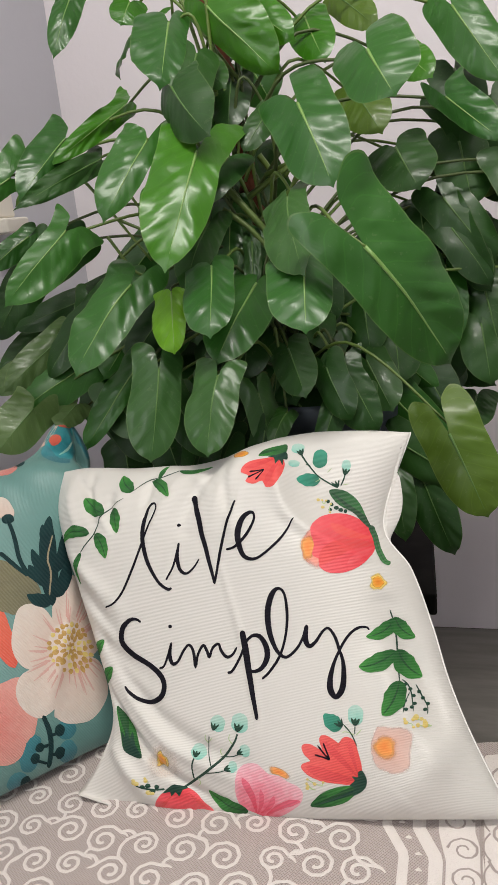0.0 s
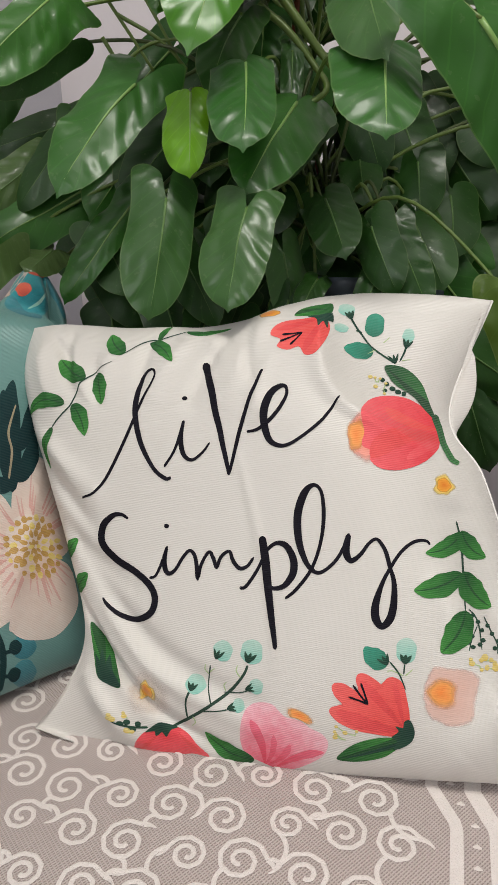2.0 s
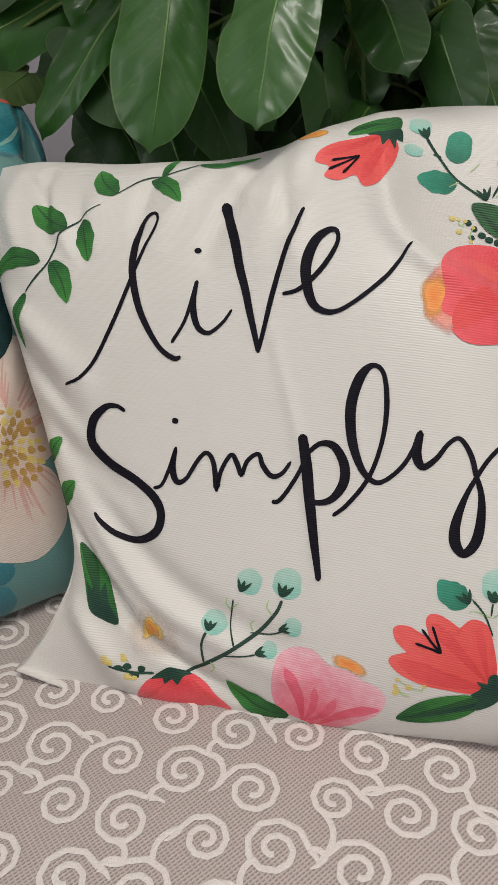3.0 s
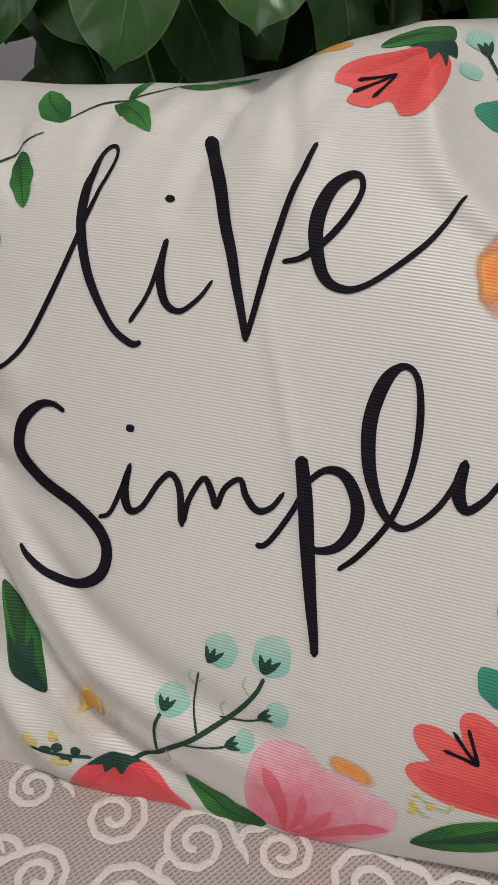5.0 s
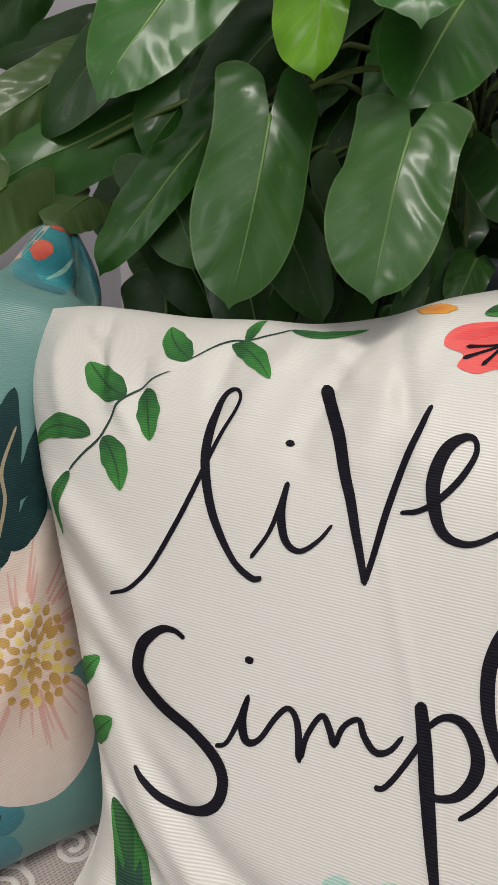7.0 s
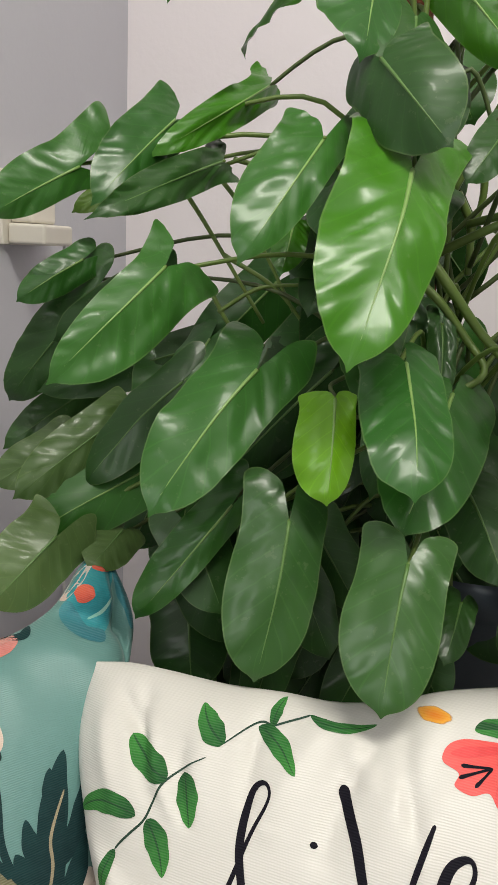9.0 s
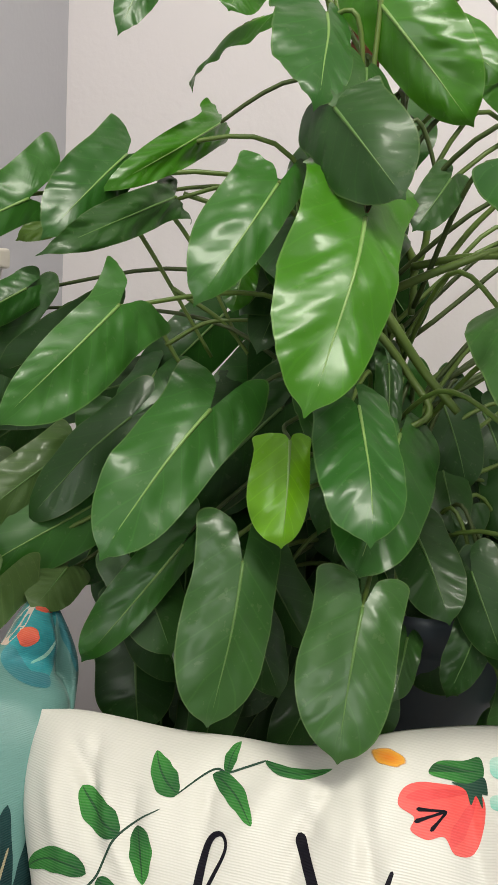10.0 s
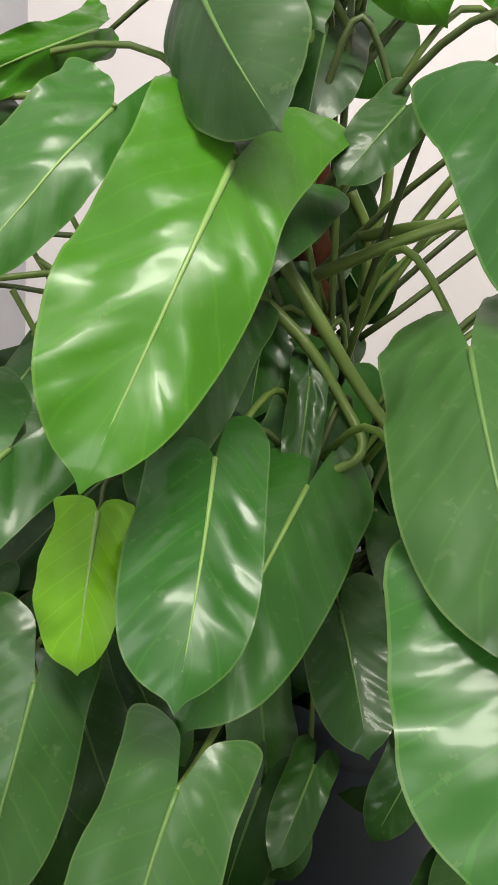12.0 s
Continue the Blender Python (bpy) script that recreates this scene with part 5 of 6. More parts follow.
petal(TEAL, (0.568, 0.109), (0.450, 0.364), 12.5, NIGHTLEAF, "printed_leaf", teal, bow=0.1, lift=2.6)
petal(TEAL, (0.559, -0.011), (0.671, 0.204), 15.1, NIGHTLEAF, "printed_leaf", teal, bow=-0.1, lift=2.75)
petal(TEAL, (0.560, -0.132), (0.707, -0.003), 16.3, NIGHTLEAF, "printed_leaf", teal, bow=-0.1, lift=2.9)
petal(TEAL, (0.572, -0.151), (0.710, -0.094), 13.6, NIGHTLEAF, "printed_leaf", teal, bow=0, lift=3.05)
line(TEAL, [(0.525, -0.119, 1.7), (0.540, -0.004, 2.1), (0.513, 0.099, 2.1), (0.546, 0.221, 1.4)], OLIVE_LINE, "printed_vein", teal, lift=4)
line(TEAL, [(0.224, 0.490, 4.2), (0.277, 0.315, 4.8), (0.320, 0.166, 4.8), (0.389, 0.055, 4.8), (0.470, -0.008, 4.1)], NIGHTLEAF, "printed_stem", teal, lift=2)
line(TEAL, [(0.188, 0.283, 4.8), (0.277, 0.164, 4.8), (0.370, 0.063, 4.1)], NIGHTLEAF, "printed_stem", teal, lift=2)
blot(TEAL, (0.209, 0.620), 9.8, 17.3, CREAMPETAL, "printed_flower", teal, lift=2)
blot(TEAL, (0.218, 0.526), 7.0, 6.2, NIGHTLEAF, "printed_flower", teal, lift=3)
petal(TEAL, (0.465, -0.126), (0.141, 0.264), 41.9, OLIVEPRINT, "printed_leaf", teal, bow=0.1, lift=1.0)
petal(TEAL, (0.387, -0.080), (0.110, 0.065), 40.4, OLIVEPRINT, "printed_leaf", teal, bow=0, lift=1.15)
blot(TEAL, (0.205, -0.213), 10.6, 35.7, REDPRINT, "printed_petal", teal, lift=1)
petal(TEAL, (0.062, -0.667), (0.294, -0.487), 46.2, PINKPETAL, "printed_petal", teal, bow=-0.1, lift=1.0)
petal(TEAL, (0.062, -0.667), (0.326, -0.662), 49.5, PINKPETAL, "printed_petal", teal, bow=0, lift=1.15)
petal(TEAL, (0.057, -0.692), (0.265, -0.790), 39.6, PINKPETAL, "printed_petal", teal, bow=0.1, lift=1.3)
petal(TEAL, (0.057, -0.692), (0.148, -0.875), 36.3, PINKPETAL, "printed_petal", teal, bow=0.1, lift=1.45)
line(TEAL, [(0.352, -0.721, 4.0), (0.362, -0.804, 5.4), (0.350, -0.883, 5.4), (0.315, -0.980, 5.5)], NIGHTLEAF, "printed_stem", teal, lift=2)
line(TEAL, [(0.359, -0.831, 3.4), (0.430, -0.841, 2.7)], NIGHTLEAF, "printed_stem", teal, lift=2)
line(TEAL, [(0.340, -0.873, 3.4), (0.277, -0.857, 2.7)], NIGHTLEAF, "printed_stem", teal, lift=2)
line(TEAL, [(0.340, -0.921, 3.4), (0.393, -0.944, 2.8)], NIGHTLEAF, "printed_stem", teal, lift=2)
line(TEAL, [(0.312, -0.956, 2.8), (0.248, -0.907, 2.7)], NIGHTLEAF, "printed_stem", teal, lift=2)
blot(TEAL, (0.459, -0.839), 10.2, 10.6, BERRY, "printed_berry", teal, lift=1)
blot(TEAL, (0.262, -0.830), 8.7, 9.0, BERRY, "printed_berry", teal, lift=1)
blot(TEAL, (0.432, -0.947), 10.3, 11.6, BERRY, "printed_berry", teal, lift=1)
blot(TEAL, (0.220, -0.895), 9.5, 12.1, BERRY, "printed_berry", teal, lift=1)
blot(TEAL, (0.143, -0.970), 10.3, 9.2, BERRY, "printed_berry", teal, lift=1)
blot(TEAL, (0.418, -0.828), 5.4, 6.1, NIGHTLEAF, "printed_berry", teal, lift=3)
blot(TEAL, (0.291, -0.863), 4.7, 4.5, NIGHTLEAF, "printed_berry", teal, lift=3)
blot(TEAL, (0.388, -0.934), 5.5, 6.1, NIGHTLEAF, "printed_berry", teal, lift=3)
blot(TEAL, (0.255, -0.903), 4.8, 5.3, NIGHTLEAF, "printed_berry", teal, lift=3)
blot(TEAL, (0.187, -0.991), 5.5, 5.4, NIGHTLEAF, "printed_berry", teal, lift=3)
# the gold stamens: rings of slim ovals round the flower's heart
heart, per_metre = np.array((0.625, -0.472)), slope(TEAL, np.array([(0.625, -0.472)]))[0]
drop_rng = random.Random(8)
for near, far, count, wide in ((1.0, 8.0, 8, 3.4), (7.5, 15.5, 13, 4.8), (15.0, 23.0, 18, 6.0), (22.5, 28.5, 22, 5.2)):
    for i in range(count):
        w = 2 * math.pi * (i + 0.35 * (count % 2) + drop_rng.uniform(-0.2, 0.2)) / count
        way = per_metre @ np.array([0.94 * math.cos(w), math.sin(w)]) / 1000
        r0, r1 = near + drop_rng.uniform(-1.0, 1.5), far + drop_rng.uniform(-2.0, 1.5)
        petal(TEAL, tuple(heart + way * r0), tuple(heart + way * r1), wide * drop_rng.uniform(0.8, 1.15), GOLD if i % 4 else YELLOW, "printed_stamen", teal, bow=drop_rng.uniform(-0.06, 0.06), lift=3 + 0.03 * i)
patch(TEAL, (0.80, 0.80), [(0.66, 0.975), (0.78, 0.985), (0.95, 0.985), (0.95, 0.86), (0.89, 0.79), (0.86, 0.71), (0.75, 0.70), (0.70, 0.78), (0.685, 0.87)], CYANPRINT, "printed_leaf", teal)
patch(TEAL, (0.70, 0.70), [(0.605, 0.96), (0.66, 0.96), (0.69, 0.86), (0.70, 0.775), (0.76, 0.705), (0.715, 0.685), (0.64, 0.77), (0.60, 0.86)], BERRY, "printed_leaf", teal, lift=1.5)
# Darker teal patch put in for the shaded right flank of the corner.
patch(TEAL, (0.95, 0.95), [(0.965, 0.94), (0.995, 0.95), (0.995, 0.70), (0.97, 0.58), (0.93, 0.64), (0.915, 0.75), (0.95, 0.85)], BERRY, "printed_leaf", teal, lift=1.5)
line(TEAL, [(0.635, 0.990, 4.0), (0.74, 0.972, 7.0), (0.86, 0.965, 3.0)], CREAMPETAL, "printed_edge", teal, lift=2)
line(TEAL, [(0.715, 0.81, 1.5), (0.79, 0.77, 3.0), (0.87, 0.78, 1.5)], PALE_TEAL, "printed_edge", teal, lift=2)
blot(TEAL, (0.735, 0.905), 7.0, 7.5, REDPRINT, "printed_flower", teal, lift=3)
blot(TEAL, (0.915, 0.915), 10.0, 6.5, REDPRINT, "printed_flower", teal, lift=3)
blot(TEAL, (0.328, 0.978), 16.5, 11.7, PINKPETAL, "printed_flower", teal, lift=1)
line(TEAL, [(0.312, 1.000, 3.0), (0.367, 0.999, 3.8), (0.435, 0.967, 6.8), (0.480, 1.000, 2.3)], NIGHTLEAF, "printed_leaf", teal, lift=2)

# ---- the daybed and its coverlet ----
def seat_height(x, y):
    return 0.483 + (x + 0.04) * 0.0472


BED = pose(0, 0, 0, 0, 0, -15.0)       # bed axes: x along the bed, y away from the sitter
RIGHT_END, FRONT, BACK, LEFT_END = 0.062, 0.10, 0.645, -0.77
MEANDER = 0.545                         # where the lace border steps inward


def cover_point(x, y):
    """A place on the coverlet: flat on top, rounding over the edges and hanging down outside them."""
    top = 0.0
    px, py, drop = x, y, 0.0
    if x > RIGHT_END:
        over = x - RIGHT_END
        px, drop = RIGHT_END + 0.030 * (1 - math.exp(-over / 0.030)), max(0.0, over - 0.024 * (1 - math.exp(-over / 0.03)))
    if y < FRONT:
        over = FRONT - y
        py, d2 = FRONT - 0.028 * (1 - math.exp(-over / 0.03)), max(0.0, over - 0.024 * (1 - math.exp(-over / 0.03)))
        drop = max(drop, d2)
    w = BED @ Vector((px, py, 0))
    z = seat_height(w.x, w.y) + 0.0015 * noise.noise(Vector((x * 9, y * 9, 0))) + 0.0006 * noise.noise(Vector((x * 40, y * 40, 3)))
    hump = 0.012 * math.exp(-((x - 0.05) / 0.04) ** 2 - ((y - 0.63) / 0.05) ** 2)
    w.z = z - drop + (hump if y > 0.45 else 0) + top
    if drop > 0.05:
        swing = 0.006 * math.sin(x * 30 + y * 30)
        w.x += swing
        w.y += swing
    return w


def coverlet():
    xs = np.concatenate([np.linspace(LEFT_END, -0.55, 16), np.linspace(-0.53, RIGHT_END + 0.36, 130)])
    ys = np.concatenate([np.linspace(FRONT - 0.36, FRONT + 0.05, 60), np.linspace(FRONT + 0.057, BACK, 80)])
    verts = [cover_point(x, y) for y in ys for x in xs]
    me = mesh_of("net_ground", verts, grid_faces(len(ys), len(xs)))
    add_uv(me, "weave", [(x, y) for y in ys for x in xs])
    thing = tagged(new("coverlet"), "taupe net coverlet with white scroll lace lying on the daybed", "coverlet")
    part("net_ground", me, NET, thing)
    return thing


cover = coverlet()


def lace_strip(points, width, lift=0.0011, cols=3):
    """One flat lace cord along points in bed axes."""
    p = np.array(points)
    t = np.gradient(p, axis=0)
    t /= np.maximum(np.linalg.norm(t, axis=1, keepdims=True), 1e-9)
    n = np.stack([-t[:, 1], t[:, 0]], 1)
    w = width * np.ones(len(p)) if not hasattr(width, "__len__") else np.array(width)
    verts, k = [], np.linspace(-0.5, 0.5, cols)
    for q, nn, ww in zip(p, n, w):
        for s in k:
            v = cover_point(q[0] + nn[0] * ww * s, q[1] + nn[1] * ww * s)
            v.z += lift * (1 if abs(s) < 0.3 else 0.45)
            verts.append(v)
    return verts, grid_faces(len(p), cols, flip=True)


def spiral(cx, cy, r, turns, start, hand, n=46, squash=0.92):
    """A curl of short straight runs, as filet lace steps round its corners."""
    s = np.linspace(0, 1, int(round(turns * 9)) + 1)
    w = start + hand * 2 * math.pi * turns * s
    rad = r * (1 - 0.88 * s) + 0.0010
    p = np.stack([cx + rad * np.cos(w), cy + rad * np.sin(w) * squash], 1)
    k = np.linspace(0, len(s) - 1, n)
    return np.stack([np.interp(k, range(len(s)), p[:, i]) for i in (0, 1)], 1)


def arc(a, b, bulge, n=16):
    a, b = np.array(a), np.array(b)
    s = np.linspace(0, 1, n)[:, None]
    d = b - a
    return a + d * s + np.array([-d[1], d[0]]) * (4 * bulge * s * (1 - s))


def scrolls():
    """The scroll lace: curls in staggered rows, each one's tail sweeping on to the next."""
    rng = random.Random(4)
    cords, eyes = [], {}
    dx, dy = 0.041, 0.035
    for row in range(-8, 19):
        for col in range(-19, 3):
            x = col * dx + (row % 2) * dx * 0.5 + rng.uniform(-0.004, 0.004)
            y = FRONT + 0.03 + row * dy + rng.uniform(-0.004, 0.004)
            if x > RIGHT_END - 0.130 or y > BACK - 0.03 or x < LEFT_END + 0.03:
                continue
            eyes[row, col] = (x, y, rng.uniform(0.0165, 0.0185) if (row + col) % 3 else 0.0140, 1 if (col + row // 2) % 2 else -1)
    curls = {}
    for key, (x, y, r, hand) in eyes.items():
        turn = (0.6 if hand > 0 else math.pi - 0.6) + rng.uniform(-0.5, 0.5)
        curls[key] = spiral(x, y, r, 1.75, turn, hand, 76)
    linked = set()
    for key, one in curls.items():
        cords.append((one, 0.0034))
        near = sorted((float(np.linalg.norm(other[:26] - one[0], axis=1).min()), k) for k, other in curls.items() if k != key and abs(k[0] - key[0]) < 3 and abs(k[1] - key[1]) < 3 and (k, key) not in linked)
        for gap, k in near[:1]:
            linked.add((key, k))
            other = curls[k]
            touch = other[int(np.linalg.norm(other[:26] - one[0], axis=1).argmin())]
            cords.append((arc(one[0], touch, 0.22 * eyes[key][3]), 0.0034))
        lead = one[0] - one[2]
        lead = lead / np.linalg.norm(lead)
        cords.append((arc(one[0], one[0] + lead * 0.010, 0.1, 6), np.linspace(0.0044, 0.0012, 6)))
    verts, faces = [], []
    for p, w in cords:
        v, f = lace_strip(p, w)
        faces += [tuple(i + len(verts) for i in q) for q in f]
        verts += v
    return tagged(part("scroll_lace", mesh_of("scroll_lace", verts, faces), LACE, cover, "white scroll lace cords"), kind="stuff")


def border():
    """The lace border at the bed's end: two broad bands, a strip of small lozenges, and curls in the outer band."""
    verts, faces = [], []

    def put(p, w, lift=0.0011, cols=3):
        v, f = lace_strip(p, w, lift, cols)
        faces.extend(tuple(i + len(verts) for i in q) for q in f)
        verts.extend(v)

    ys = np.linspace(FRONT - 0.30, BACK - 0.02, 150)
    x0 = RIGHT_END - 0.098


    def meander(y):
        """The inner bands step in and out with slanting sides."""
        return 0.018 * np.clip(np.abs(((np.asarray(y) - MEANDER) / 0.19 % 1.0) * 2 - 1) * 3.2 - 1.9, 0, 1)

    put(np.stack([x0 - 0.0095 - meander(ys), ys], 1), 0.009)
    put(np.stack([x0 + 0.018 - 0.9 * meander(ys), ys], 1), 0.012)
    put(np.stack([x0 + 0.0425 - 0.4 * meander(ys), ys], 1), 0.032, 0.0011, 9)
    put(np.stack([x0 + 0.125 + 0 * ys, ys], 1), 0.132, 0.0011, 25)
    put(np.stack([x0 + 0.250 + 0 * ys, ys], 1), 0.100, 0.0011, 13)
    for y in np.arange(FRONT - 0.28, BACK - 0.03, 0.016):
        m = float(meander(y))
        put([(x0 + 0.001 - m, y), (x0 + 0.004 - m, y + 0.001), (x0 + 0.007 - m, y)], [0.001, 0.004, 0.001])
    lace, lace_faces = list(verts), list(faces)
    verts.clear()
    faces.clear()
    for i, y in enumerate(np.arange(FRONT - 0.28, BACK - 0.03, 0.030)):
        put(spiral(x0 + 0.043 - 0.4 * float(meander(y)), y + 0.008, 0.0140, 1.5, math.pi * (i % 2), -1 if i % 2 else 1, 36), 0.0024, 0.0019)
        put(spiral(x0 + 0.078, y, 0.0150, 1.4, math.pi * (i % 2), 1 if i % 2 else -1, 36), 0.0025, 0.0019)
        put(spiral(x0 + 0.118, y + 0.012, 0.0165, 1.5, math.pi * (i % 2), -1 if i % 2 else 1, 36), 0.0026, 0.0019)
        put(arc((x0 + 0.064, y), (x0 + 0.064, y + 0.028), 0.22), 0.0015, 0.0019)
        put(spiral(x0 + 0.160, y + 0.004, 0.0160, 1.4, math.pi * (i % 2), 1 if i % 2 else -1, 36), 0.0025, 0.0019)
    for k in (0.056, 0.190, 0.196):
        put(np.stack([x0 + k + 0 * ys, ys], 1), 0.0018, 0.0019)
    tagged(part("border_line", mesh_of("border_line", verts, faces), TAUPE_THREAD, cover, "taupe scroll lines in the lace border"), kind="stuff")
    verts, faces = lace, lace_faces
    return tagged(part("border_lace", mesh_of("border_lace", verts, faces), LACE, cover, "white lace border band"), kind="stuff")


scrolls()
border()

bed = tagged(new("daybed"), "low dark timber daybed with a thin mattress under a coverlet", "daybed")
bed.matrix_world = BED
part("mattress", box(LEFT_END + 0.02, FRONT + 0.02, 0.30, RIGHT_END - 0.005, BACK, 0.452, 0.03), PIPING, bed, "plain white mattress")
part("bed_frame", box(LEFT_END + 0.03, FRONT + 0.03, 0.20, RIGHT_END - 0.02, BACK + 0.065, 0.299, 0.006), DARK_TIMBER, bed)
for lx in (LEFT_END + 0.08, RIGHT_END - 0.08):
    for ly in (FRONT + 0.08, BACK - 0.06):
        part("leg", box(lx - 0.03, ly - 0.03, 0.0, lx + 0.03, ly + 0.03, 0.20, 0.004), DARK_TIMBER, bed)
part("back_rail", box(LEFT_END + 0.03, BACK + 0.066, 0.20, -0.12, BACK + 0.095, 0.60, 0.006), DARK_TIMBER, bed)

# ---- the potted plant ----
POT = (0.068, 1.085)
plant = tagged(new("potted_plant"), "large philodendron with glossy heart shaped leaves in a dark pot", "plant")
at_pot = Matrix.Translation((POT[0], POT[1], 0))
part("pot", turned([(0.0, 0.505), (0.088, 0.505), (0.094, 0.512), (0.112, 0.62), (0.126, 0.735), (0.129, 0.742), (0.138, 0.745), (0.140, 0.775), (0.136, 0.782), (0.130, 0.778), (0.126, 0.745), (0.120, 0.735), (0.0, 0.735)], 48, at_pot), POT_GLAZE, plant, "dark blue grey pot with a rolled rim")
soil_pts = [(r, 0.745 + 0.010 * math.cos(r * 9)) for r in (0.0, 0.04, 0.08, 0.122)]
part("soil", turned(soil_pts, 32, at_pot), SOIL, plant)
pole = [(POT[0] - 0.030 - 0.10 * max(0, z - 0.74) ** 1.0 * 1.4, POT[1] + 0.01, z) for z in np.linspace(0.72, 1.33, 60)]
part("moss_pole", tube(pole, [0.013 + 0.002 * math.sin(i * 1.7) + 0.002 * math.sin(i * 4.1) for i in range(60)], 14), COIR, plant, "red brown coir climbing pole")
SUN_SIDE = Vector((-0.10, -0.15, 1.35))
rng = random.Random(11)
LEAF_COUNT = 0


def outline(hw, back, out, point):
    """One side of an arrow shaped blade, as (along, across): from the notch round the back lobe and along the edge to the tip."""
    inner, outer = 0.36 * out, (out + 0.26 if out <= 0.8 else max(1.0, out + 0.12))
    lobe = [(0.0, 0.02), (-0.34 * back, 0.36 * inner), (-0.76 * back, 0.86 * inner), (-0.96 * back, 0.72 * out), (-1.0 * back, out + 0.05),
            (-0.84 * back, outer), (-0.42 * back, max(0.97, 0.5 * outer + 0.48)), (0.08, 0.93)]
    full = [(0.26, 0.96), (0.46, 1.0), (0.64, 0.95), (0.80, 0.77), (0.91, 0.46), (0.965, 0.13), (1.0, 0.008)]
    slim = [(0.26, 0.90), (0.46, 0.79), (0.64, 0.62), (0.80, 0.40), (0.91, 0.18), (0.965, 0.05), (1.0, 0.008)]
    edge = lobe + [(p, q * (1 - point) + r * point) for (p, q), (_, r) in zip(full, slim)]
    return [(p, q * hw) for p, q in edge]


def blade(base, tip, width, lobes, skew, roll, bend, fold, wavy, point, rnd, fine):
    """An arrow shaped blade: a drawn-out tip, two round lobes behind the stalk, arched along and gently folded across, quilted between the side veins."""
    base, tip = Vector(base), Vector(tip)
    axis = (tip - base).normalized()
    size = (tip - base).length
    face = SUN_SIDE - (base + tip) / 2
    face = (face - axis * face.dot(axis)).normalized()
    face = Matrix.Rotation(radians(roll), 3, axis) @ face
    side = axis.cross(face)
    rows, cols = (72, 15) if fine else (30, 6)
    ph1, ph2, ph3 = rnd.uniform(0, 6), rnd.uniform(0, 6), rnd.uniform(0, 6)
    ears = {-1: rnd.uniform(-0.5, 0.5), 1: rnd.uniform(-0.5, 0.5)}
    droop, sway = rnd.uniform(0.5, 1.3), rnd.uniform(-0.05, 0.05)
    reach = width / 2
    nick = {-1: rnd.uniform(-0.5, 1.2), 1: rnd.uniform(-0.5, 1.2)}

    def surf(s, y, sgn):
        far = abs(y) / reach
        z = bend * 2.0 * s * (1 - s) * size - fold * abs(y) * (0.35 + 0.65 * max(0.0, 1 - abs(s)))
        z -= 0.12 * far * far * reach
        run = s - far * 0.26 + 0.05 * noise.noise(Vector((s * 2 + ph3, y * 30, sgn)))
        quilt = abs(math.sin(run * 13 + ph2 + 1.5 * noise.noise(Vector((s * 3, ph1, sgn))))) - 0.6
        z += 0.0020 * (0.15 + 1.6 * abs(noise.noise(Vector((s * 3 + ph2, y * 40, sgn))))) * quilt * min(1, far * 2.2) * size / 0.13
        z += 0.0016 * noise.noise(Vector((run * 16 + ph1, far * 1.6, sgn * 2 + ph3))) * min(1, far * 2.5) * size / 0.13
        z += 0.034 * size * noise.noise(Vector((s * 2.6 + ph1, far * sgn * 1.5 + ph2, ph1)))
        z += wavy * size * min(far, 1.3) ** 2.4 * (math.sin(s * 9 + ph1 + sgn) + 0.7 * math.sin(s * 19 + ph2 * sgn))
        if s < 0:
            z += ears[sgn] * s * s * size
        if s > 0.86:
            z -= (s - 0.86) ** 2 * size * 2.2 * droop
        return z

    verts, uvs, faces = [], [], []
    edges = {}
    for sgn in (-1, 1):
        hw = reach * (1 + sgn * skew)
        back, out = lobes[:2] if sgn > 0 else lobes[2:]
        edges[sgn] = curve(outline(hw, back, out, point), np.linspace(0, 1, rows))
    for layer in (0, 1):
        for sgn in (-1, 1):
            start = len(verts)
            for i in range(rows):
                g = i / (rows - 1)
                mid = min(1.0, 0.01 * g + max(0.0, (g - 0.47) / 0.53))
                s_out, y_out = float(edges[sgn][i][0]), max(0.0, float(edges[sgn][i][1]))
                y_out *= 1 + 0.030 * nick[sgn] * math.sin(g * 21 + ph3 * sgn) * (0.1 < g < 0.93)
                for j in range(cols):
                    k = j / (cols - 1)
                    s, y = mid + (s_out - mid) * k, y_out * k
                    p = base + axis * (s * size) + side * (sgn * y + sway * size * s * s) + face * (surf(s, y, sgn) - 0.0006 * layer * (1 - 0.9 * k))
                    verts.append(p)
                    uvs.append((sgn * k, s))
            faces += grid_faces(rows, cols, start, flip=(sgn > 0) == (layer == 0))
    me = mesh_of("leaf", verts, faces)
    add_uv(me, "blade", uvs)
    spine = []
    for i in range(14):
        s = i / 13 * 0.95
        spine.append(base + axis * (s * size) + side * (sway * size * s * s) + face * (surf(s, 0, 1) - 0.0002))
    return me, spine, axis, face


